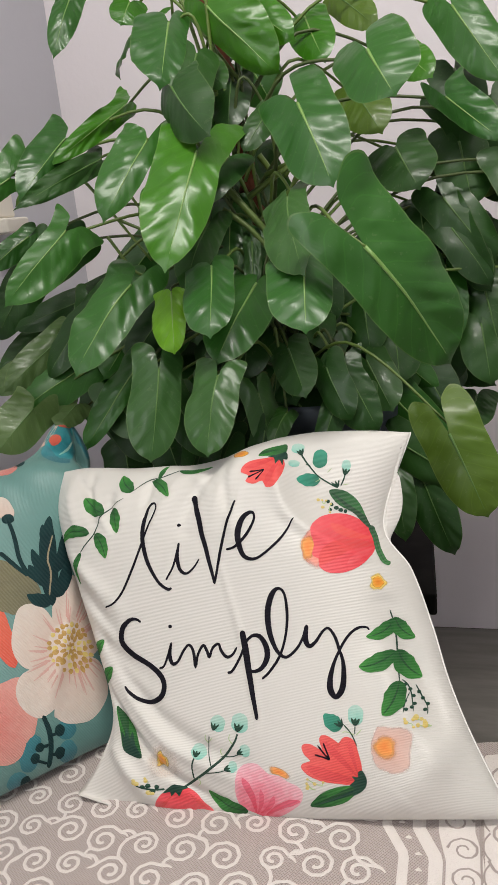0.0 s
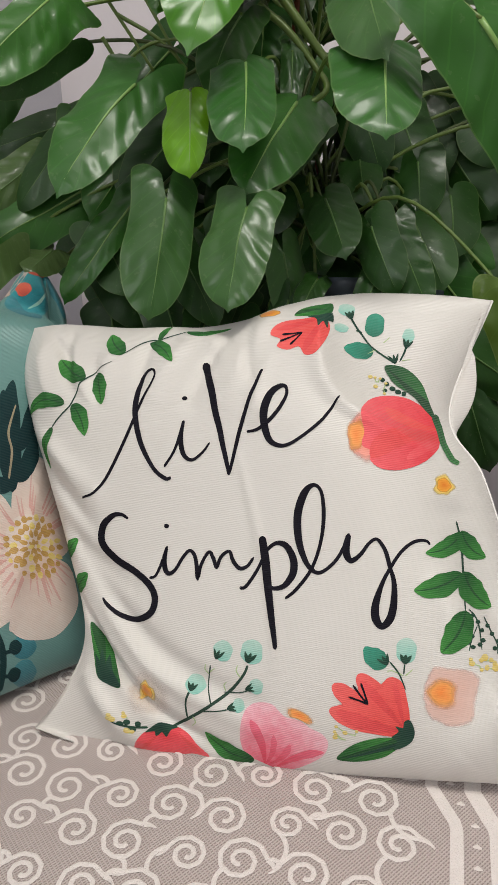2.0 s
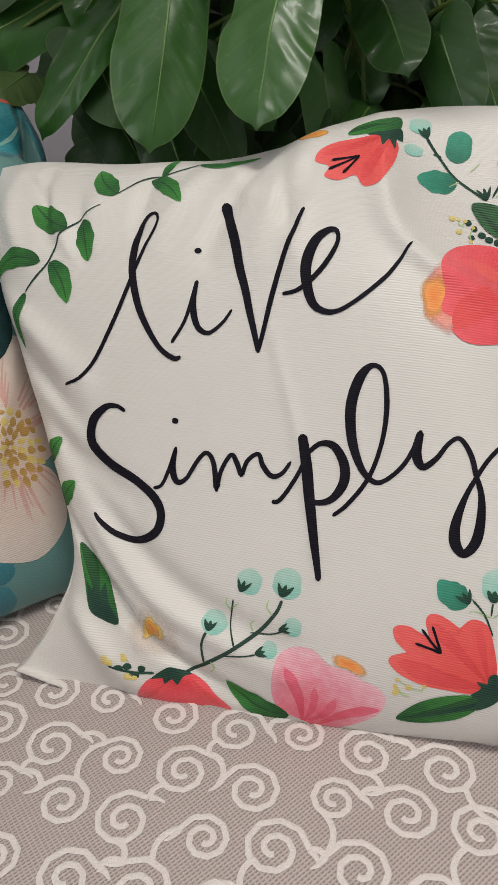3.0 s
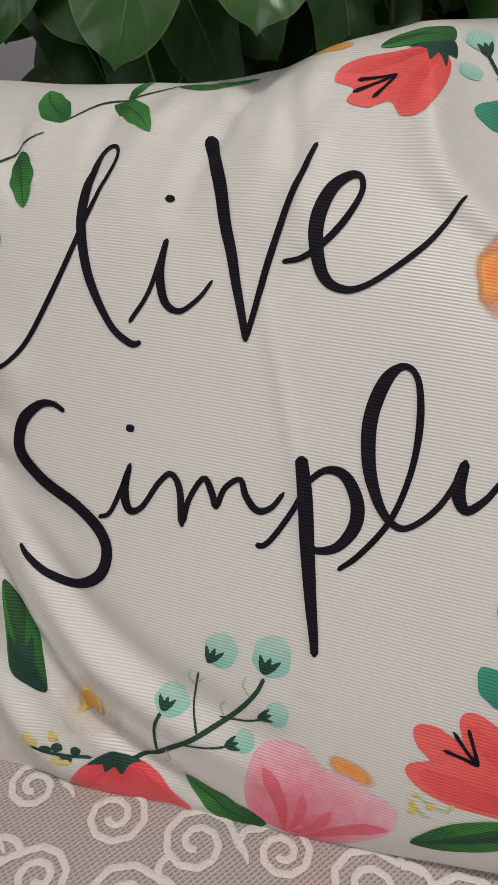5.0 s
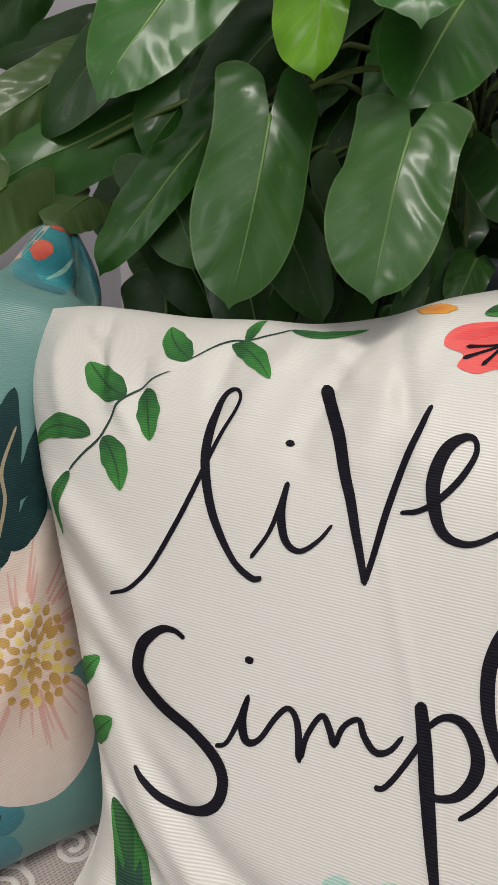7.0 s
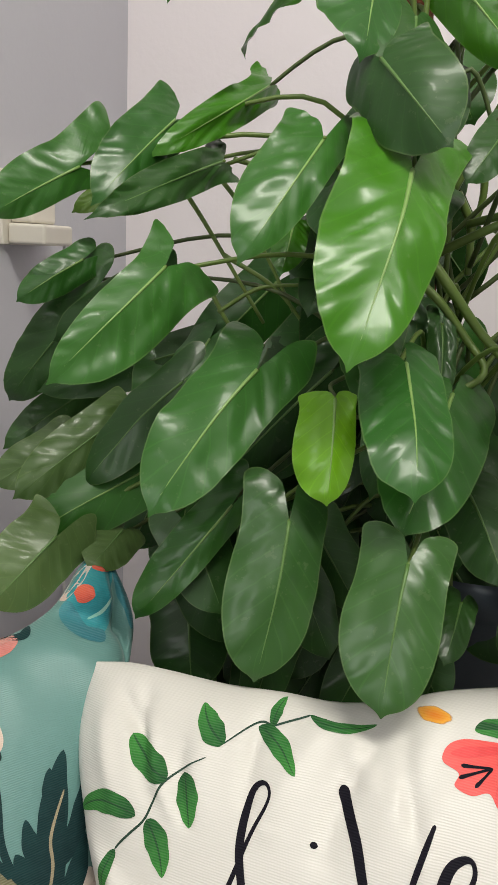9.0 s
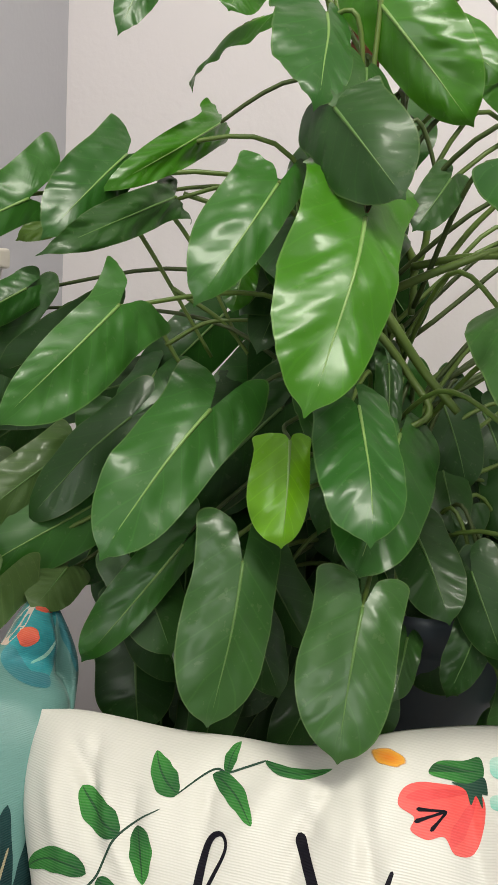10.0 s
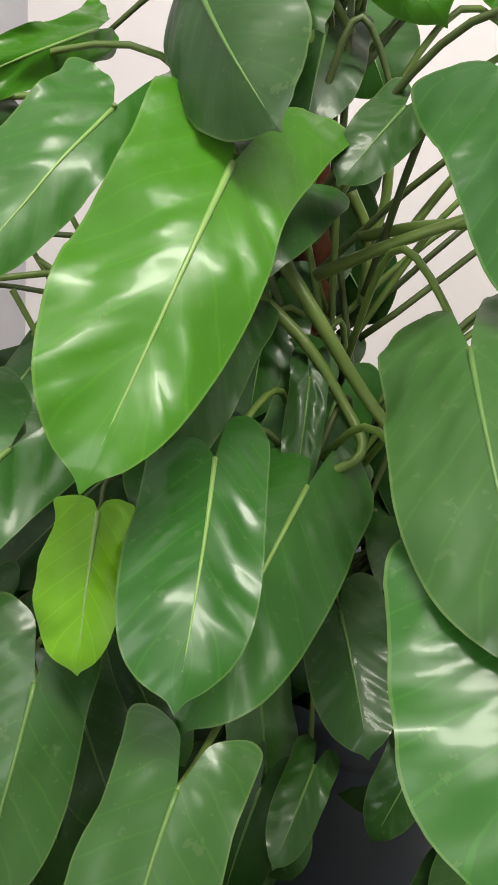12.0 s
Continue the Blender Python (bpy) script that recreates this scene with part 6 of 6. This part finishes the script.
def leaf(base, tip, width, mat, roll=0, bend=0.12, lobes=(0.30, 0.62, 0.30, 0.62), skew=0.0, fold=0.18, wavy=0.018, point=0.35, stalk=True, fine=True):
    global LEAF_COUNT
    LEAF_COUNT += 1
    rnd = random.Random(LEAF_COUNT)
    me, spine, axis, face = blade(base, tip, width, lobes, skew, roll, bend, fold, wavy, point, rnd, fine)
    ob = part("leaf", me, mat, plant)
    r = max(0.0012, width * 0.023)
    part("midrib", tube(spine, [r * (1 - 0.9 * i / 13) for i in range(14)], 6), RIBS.get(mat.name, RIB_DULL), ob)
    if stalk:
        b = Vector(base)
        low = min(max(b.z - 0.10, 0.79), 1.20)
        foot = Vector((POT[0] - 0.030 - 0.14 * max(0, low - 0.74) + rnd.uniform(-0.03, 0.03), POT[1] - 0.03 + rnd.uniform(-0.03, 0.03), low))
        lift = foot + (b - foot) * 0.45 + Vector((0, 0, 0.05 + 0.05 * rnd.random()))
        into = b - axis * 0.018 - face * 0.034
        pts = [foot, lift, into, b]
        line3 = curve([tuple(p) for p in pts], np.linspace(0, 1, 22))
        part("petiole", tube(line3, [0.0026 - 0.0013 * i / 21 for i in range(22)], 7), STALK if rnd.random() < 0.6 else STALK_DARK, plant)
    return ob


def stem(points, r):
    p = curve(points, np.linspace(0, 1, 18))
    part("petiole", tube(p, [r * (1.1 - 0.3 * i / 17) for i in range(18)], 7), STALK, plant)

leaf((-0.062, 0.888, 1.113), (-0.100, 0.797, 0.990), 0.083, BRIGHT, roll=-8, lobes=(0.37, 0.83, 0.53, 1.35), skew=0.19, point=0.25, bend=0.1, fold=0.1)
leaf((-0.121, 0.919, 1.134), (-0.173, 0.858, 1.045), 0.055, MID, roll=-3, lobes=(0.15, 0.85, 0.52, 0.54), skew=0.28)
leaf((-0.159, 0.888, 0.971), (-0.231, 0.822, 0.882), 0.073, MID, roll=10, lobes=(0.26, 1.05, 0.41, 0.46), skew=0.09)
leaf((-0.057, 0.862, 0.986), (-0.055, 0.775, 0.917), 0.060, MID, roll=-5, lobes=(0.14, 0.67, 0.37, 0.61), skew=0.12, point=0.0)
leaf((-0.061, 0.950, 1.035), (-0.096, 0.848, 0.962), 0.052, DARK)
leaf((-0.008, 0.918, 0.956), (-0.060, 0.804, 0.883), 0.081, MID, roll=1, lobes=(0.39, 0.90, 0.44, 0.30), skew=0.00)
leaf((-0.057, 0.785, 0.872), (-0.077, 0.738, 0.795), 0.062, DEEP_LEAF, roll=12, lobes=(0.27, 0.73, 0.27, 0.70), skew=0.10, point=0.1, bend=0.1)
leaf((-0.130, 0.838, 0.875), (-0.142, 0.797, 0.772), 0.064, DEEP_LEAF, roll=-5, lobes=(0.31, 0.71, 0.31, 0.35), skew=0.10, point=0.05, bend=0.1)
leaf((-0.105, 0.845, 0.962), (-0.104, 0.820, 0.894), 0.042, LIME, roll=8, lobes=(0.08, 0.45, 0.08, 0.45), skew=0.28, point=0.0, fold=0.35)
leaf((-0.172, 0.895, 0.863), (-0.242, 0.871, 0.770), 0.040, MID, roll=1, lobes=(0.28, 0.60, 0.28, 0.60), skew=0.23, point=0.2, wavy=0.03)
leaf((-0.206, 0.930, 0.746), (-0.200, 0.901, 0.690), 0.072, DARK, roll=2, lobes=(0.38, 0.46, 0.26, 0.68), skew=0.02)
leaf((0.035, 0.822, 1.053), (0.041, 0.726, 0.977), 0.060, DEEP_LEAF, roll=15, lobes=(0.44, 0.57, 0.45, 1.25), skew=0.26)
leaf((0.046, 0.756, 0.986), (0.037, 0.692, 0.927), 0.072, MID, roll=-8, lobes=(0.28, 0.60, 0.28, 0.60), skew=0.15)
leaf((0.102, 0.709, 1.001), (0.195, 0.748, 0.873), 0.098, MID, roll=-8, lobes=(0.38, 0.70, 0.42, 0.80), skew=-0.16, bend=0.14)
leaf((0.055, 0.868, 1.150), (0.088, 0.810, 1.060), 0.085, MID, roll=2, lobes=(0.30, 0.90, 0.75, 0.55), skew=0)
leaf((0.131, 0.854, 1.192), (0.149, 0.809, 1.140), 0.091, MID, roll=5, lobes=(0.75, 0.60, 0.75, 0.60), skew=-0.07)
leaf((-0.227, 0.886, 1.040), (-0.288, 0.813, 0.966), 0.055, MID, roll=-8, lobes=(0.26, 1.35, 0.26, 1.02), skew=-0.28)
leaf((0.228, 0.918, 1.146), (0.276, 0.862, 1.090), 0.044, MID, roll=11, lobes=(0.58, 0.30, 0.24, 1.14), skew=-0.26)
leaf((-0.088, 0.995, 1.270), (-0.101, 0.922, 1.188), 0.071, MID, roll=-14, lobes=(0.25, 0.57, 0.48, 0.68), skew=0.25)
leaf((-0.131, 1.100, 1.294), (-0.202, 1.220, 1.250), 0.031, BRIGHT, roll=60)
leaf((-0.043, 1.024, 1.291), (0.044, 0.997, 1.203), 0.075, BRIGHT, roll=22, lobes=(0.28, 0.60, 0.28, 0.60), skew=-0.22)
leaf((-0.087, 0.921, 1.187), (-0.043, 0.862, 1.126), 0.074, DARK, roll=24, lobes=(0.37, 0.44, 0.12, 0.73), skew=0.00, fold=0.3)
leaf((-0.065, 1.050, 1.237), (-0.025, 0.980, 1.188), 0.048, DARK)
leaf((-0.306, 0.959, 1.109), (-0.370, 0.930, 1.071), 0.045, MID, roll=-15, lobes=(0.60, 1.33, 0.12, 1.14), skew=0.24)
leaf((-0.239, 1.000, 1.152), (-0.290, 0.922, 1.085), 0.053, MID, roll=-14, lobes=(0.27, 0.77, 0.27, 1.02), skew=0.14)
leaf((-0.167, 1.072, 1.194), (-0.248, 0.959, 1.117), 0.034, BRIGHT, roll=-15, lobes=(0.26, 1.35, 0.12, 0.39), skew=0.00)
leaf((-0.197, 1.004, 1.124), (-0.277, 0.873, 1.073), 0.034, DARK, roll=-18, lobes=(0.14, 1.35, 0.14, 1.35), skew=0.00)
leaf((-0.231, 1.150, 1.359), (-0.261, 1.092, 1.266), 0.042, MID)
leaf((-0.325, 1.080, 1.003), (-0.420, 1.092, 0.888), 0.066, DEEP_LEAF)
leaf((-0.339, 1.150, 0.900), (-0.429, 1.100, 0.835), 0.051, DEEP_LEAF)
leaf((-0.281, 0.995, 0.902), (-0.359, 0.931, 0.845), 0.053, SAGE, roll=-5, lobes=(0.20, 0.84, 0.29, 0.30), skew=0.00)
leaf((-0.313, 0.904, 0.823), (-0.354, 0.857, 0.784), 0.067, SAGE, roll=-15, lobes=(0.24, 0.77, 0.51, 0.30), skew=0.00)
leaf((-0.268, 0.950, 0.813), (-0.286, 0.907, 0.794), 0.045, SAGE)
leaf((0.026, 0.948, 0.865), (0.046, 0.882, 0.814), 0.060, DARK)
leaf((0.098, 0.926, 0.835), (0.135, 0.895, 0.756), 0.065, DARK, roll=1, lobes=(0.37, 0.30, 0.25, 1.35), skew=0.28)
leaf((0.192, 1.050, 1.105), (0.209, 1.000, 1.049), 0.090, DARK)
leaf((0.271, 1.100, 1.091), (0.351, 1.100, 1.038), 0.067, OLIVE)
leaf((0.209, 0.832, 0.767), (0.250, 0.804, 0.665), 0.082, OLIVE, roll=2, lobes=(0.45, 0.60, 0.45, 0.60), skew=-0.06)
leaf((0.196, 0.980, 0.681), (0.242, 0.950, 0.537), 0.068, DARK)
leaf((0.141, 1.050, 1.180), (0.164, 1.000, 1.120), 0.069, OLIVE)
leaf((0.131, 1.100, 1.301), (0.173, 1.050, 1.251), 0.048, OLIVE)
leaf((0.258, 1.050, 0.944), (0.265, 1.000, 0.844), 0.050, MID)
leaf((0.306, 1.050, 0.932), (0.324, 1.000, 0.811), 0.094, DARK)
leaf((0.268, 1.050, 1.266), (0.318, 1.000, 1.162), 0.068, MID)
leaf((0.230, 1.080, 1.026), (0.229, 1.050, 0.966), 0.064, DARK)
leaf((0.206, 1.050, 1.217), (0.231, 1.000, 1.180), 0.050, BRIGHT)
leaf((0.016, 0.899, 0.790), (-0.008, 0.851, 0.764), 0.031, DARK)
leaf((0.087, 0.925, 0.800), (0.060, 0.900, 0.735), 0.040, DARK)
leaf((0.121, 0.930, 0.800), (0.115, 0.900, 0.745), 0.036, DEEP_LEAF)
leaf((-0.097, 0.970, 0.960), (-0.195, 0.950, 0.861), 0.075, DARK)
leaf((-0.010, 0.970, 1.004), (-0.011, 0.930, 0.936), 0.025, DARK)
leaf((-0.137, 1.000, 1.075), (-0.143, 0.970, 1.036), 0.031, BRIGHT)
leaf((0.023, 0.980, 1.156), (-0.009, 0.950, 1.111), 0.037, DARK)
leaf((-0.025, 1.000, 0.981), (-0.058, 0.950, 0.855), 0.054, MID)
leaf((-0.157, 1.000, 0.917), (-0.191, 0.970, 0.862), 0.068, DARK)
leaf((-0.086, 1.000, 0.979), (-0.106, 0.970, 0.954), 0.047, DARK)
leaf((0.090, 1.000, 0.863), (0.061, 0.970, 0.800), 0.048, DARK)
leaf((-0.245, 1.020, 0.890), (-0.297, 0.990, 0.827), 0.066, SAGE)
leaf((-0.351, 1.050, 0.860), (-0.408, 1.020, 0.820), 0.049, SAGE)
leaf((-0.275, 1.100, 1.124), (-0.341, 1.070, 1.076), 0.031, OLIVE)
leaf((-0.335, 1.080, 1.036), (-0.391, 1.050, 0.995), 0.040, MID)
leaf((0.003, 1.050, 1.289), (0.062, 1.000, 1.237), 0.058, BRIGHT)
leaf((0.083, 1.080, 1.278), (0.097, 1.020, 1.212), 0.063, BRIGHT)
leaf((-0.151, 1.120, 1.327), (-0.163, 1.100, 1.296), 0.050, BRIGHT)
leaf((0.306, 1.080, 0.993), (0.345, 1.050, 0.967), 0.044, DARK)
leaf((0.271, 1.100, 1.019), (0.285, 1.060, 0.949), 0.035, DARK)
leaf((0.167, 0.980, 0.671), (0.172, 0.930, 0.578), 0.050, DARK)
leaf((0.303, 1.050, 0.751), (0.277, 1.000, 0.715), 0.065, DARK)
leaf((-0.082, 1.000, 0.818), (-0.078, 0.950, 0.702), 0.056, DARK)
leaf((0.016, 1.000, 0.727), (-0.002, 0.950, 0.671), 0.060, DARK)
stem([(-0.041, 1.000, 1.078), (-0.009, 0.985, 1.039), (0.022, 0.975, 1.000), (0.052, 0.960, 0.969)], 0.0045)
stem([(-0.044, 0.990, 1.047), (-0.014, 0.980, 1.023), (0.011, 0.970, 0.993), (0.024, 0.950, 0.969), (-0.001, 0.945, 0.951)], 0.0036)
stem([(-0.010, 1.020, 1.060), (0.033, 1.000, 1.085), (0.089, 0.980, 1.112)], 0.0040)
stem([(0.016, 1.030, 1.086), (0.051, 1.000, 1.097), (0.088, 0.970, 1.101)], 0.0035)
stem([(0.041, 1.040, 1.081), (0.064, 1.030, 1.122), (0.084, 1.020, 1.149)], 0.0030)
stem([(0.029, 1.050, 1.139), (0.031, 1.050, 1.109), (0.024, 1.050, 1.076)], 0.0035)
stem([(0.008, 1.050, 1.113), (0.023, 1.050, 1.086), (0.024, 1.040, 1.043)], 0.0040)
stem([(-0.216, 1.060, 1.026), (-0.183, 1.060, 0.975), (-0.155, 1.060, 0.966)], 0.0022)
stem([(-0.198, 1.060, 1.048), (-0.148, 1.060, 1.020), (-0.112, 1.060, 0.980)], 0.0022)
stem([(-0.201, 1.060, 0.995), (-0.164, 1.060, 1.019), (-0.122, 1.060, 1.025)], 0.0022)
stem([(-0.250, 1.060, 1.120), (-0.222, 1.060, 1.083), (-0.198, 1.060, 1.048), (-0.157, 1.060, 0.987)], 0.0022)
stem([(-0.222, 1.060, 1.132), (-0.191, 1.060, 1.100), (-0.168, 1.060, 1.066), (-0.130, 1.060, 1.000)], 0.0022)
stem([(-0.193, 1.060, 1.132), (-0.156, 1.060, 1.122), (-0.107, 1.060, 1.096)], 0.0022)

# leaves deep inside the plant, mostly darkened in colour for the shade there
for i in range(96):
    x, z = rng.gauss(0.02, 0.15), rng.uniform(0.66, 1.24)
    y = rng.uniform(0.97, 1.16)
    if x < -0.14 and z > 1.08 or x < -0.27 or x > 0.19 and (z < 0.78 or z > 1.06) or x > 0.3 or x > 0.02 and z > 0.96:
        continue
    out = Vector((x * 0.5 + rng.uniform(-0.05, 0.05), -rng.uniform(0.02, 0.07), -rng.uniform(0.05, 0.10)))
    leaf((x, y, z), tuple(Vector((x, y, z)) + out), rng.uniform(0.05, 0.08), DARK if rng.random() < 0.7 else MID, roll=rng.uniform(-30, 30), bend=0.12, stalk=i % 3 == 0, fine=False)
# more inner leaves, the shade among them put in as darker green
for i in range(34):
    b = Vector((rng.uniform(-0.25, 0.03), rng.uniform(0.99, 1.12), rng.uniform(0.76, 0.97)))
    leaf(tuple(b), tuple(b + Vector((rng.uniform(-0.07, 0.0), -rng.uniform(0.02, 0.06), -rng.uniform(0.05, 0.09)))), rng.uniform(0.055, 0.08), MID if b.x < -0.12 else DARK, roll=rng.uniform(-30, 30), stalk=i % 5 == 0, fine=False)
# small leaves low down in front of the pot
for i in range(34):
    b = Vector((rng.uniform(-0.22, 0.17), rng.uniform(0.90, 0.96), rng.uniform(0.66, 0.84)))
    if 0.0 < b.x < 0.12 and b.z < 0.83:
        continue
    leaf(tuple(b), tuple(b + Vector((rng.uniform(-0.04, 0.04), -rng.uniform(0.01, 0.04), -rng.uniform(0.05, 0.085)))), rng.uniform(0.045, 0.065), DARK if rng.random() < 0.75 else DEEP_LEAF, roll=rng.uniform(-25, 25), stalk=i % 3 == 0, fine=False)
# leaves beyond the right, on long stalks
for i in range(18):
    b = Vector((rng.uniform(0.37, 0.50), rng.uniform(0.98, 1.15), rng.uniform(0.86, 1.24)))
    leaf(tuple(b), tuple(b + Vector((0.07, rng.uniform(-0.06, 0.0), -0.08))), 0.08, MID, roll=rng.uniform(-20, 20), stalk=i % 4 == 0, fine=False)

# leaves between the stalks over the pot, their shade put in as darker green
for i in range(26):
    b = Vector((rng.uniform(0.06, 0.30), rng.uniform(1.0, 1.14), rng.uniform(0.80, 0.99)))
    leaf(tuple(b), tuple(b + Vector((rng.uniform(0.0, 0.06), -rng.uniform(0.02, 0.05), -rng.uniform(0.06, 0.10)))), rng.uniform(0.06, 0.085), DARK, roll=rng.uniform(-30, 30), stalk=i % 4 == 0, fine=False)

# further leaves to the right, darkened the same way for inner shade
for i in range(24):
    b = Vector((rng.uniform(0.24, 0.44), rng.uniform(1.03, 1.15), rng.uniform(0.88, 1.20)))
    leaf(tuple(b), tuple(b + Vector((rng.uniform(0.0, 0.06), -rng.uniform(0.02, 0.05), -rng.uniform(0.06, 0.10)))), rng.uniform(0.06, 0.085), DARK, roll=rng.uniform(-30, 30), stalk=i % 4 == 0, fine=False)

stand = tagged(new("plant_stand"), "black wooden box plant stand under the pot", "stand")
stand.matrix_world = pose(POT[0], POT[1], 0, 0, 0, -11)
part("top", box(-0.165, -0.15, 0.47, 0.172, 0.15, 0.5035, 0.004), BLACK_WOOD, stand)
part("body", box(-0.155, -0.14, 0.03, 0.162, 0.14, 0.4695, 0.004), BLACK_WOOD, stand)
part("plinth", box(-0.145, -0.13, 0.0, 0.152, 0.13, 0.0295, 0.002), BLACK_WOOD, stand)

# ---- plug and cable on the wall beside the plant ----
plug = tagged(new("wall_adapter"), "cream plastic plug adapter in a socket on the wall beside the plant", "adapter")
plug.matrix_world = ROOM @ pose(0, -0.38, 1.085) @ Matrix.Scale(0.72, 4)
part("socket_plate", box(0.0005, -0.07, -0.06, 0.010, 0.07, 0.07, 0.003), PLASTIC, plug)
part("plug_body", box(0.0105, -0.045, -0.02, 0.055, 0.045, 0.055, 0.006), PLASTIC, plug)
part("adapter_body", box(0.0105, -0.055, -0.058, 0.085, 0.055, -0.021, 0.006), PLASTIC, plug)
cord = [(0.05, 0.056, -0.04), (0.045, 0.10, -0.05), (0.02, 0.135, -0.09), (0.009, 0.145, -0.16), (0.009, 0.145, -0.6), (0.009, 0.14, -1.45)]
part("cord", tube(curve(cord, np.linspace(0, 1, 40)), 0.0035, 8), CABLE, plug, "white cable hanging down")

# ---- floor tiles ----
tile = bpy.data.meshes.new("tile")
tb = box(-0.2985, -0.2985, -0.0035, 0.2985, 0.2985, 0.0, 0.001)
tb.to_mesh(tile)
tb.free()
tile.materials.append(MARBLE)
for i in range(6):
    for j in range(7):
        t = new("floor_tile", tile)
        t.parent = floor
        t.matrix_world = ROOM @ pose(0.30 + 0.6 * i, -0.30 - 0.6 * j, 0, 0, 0, 0)
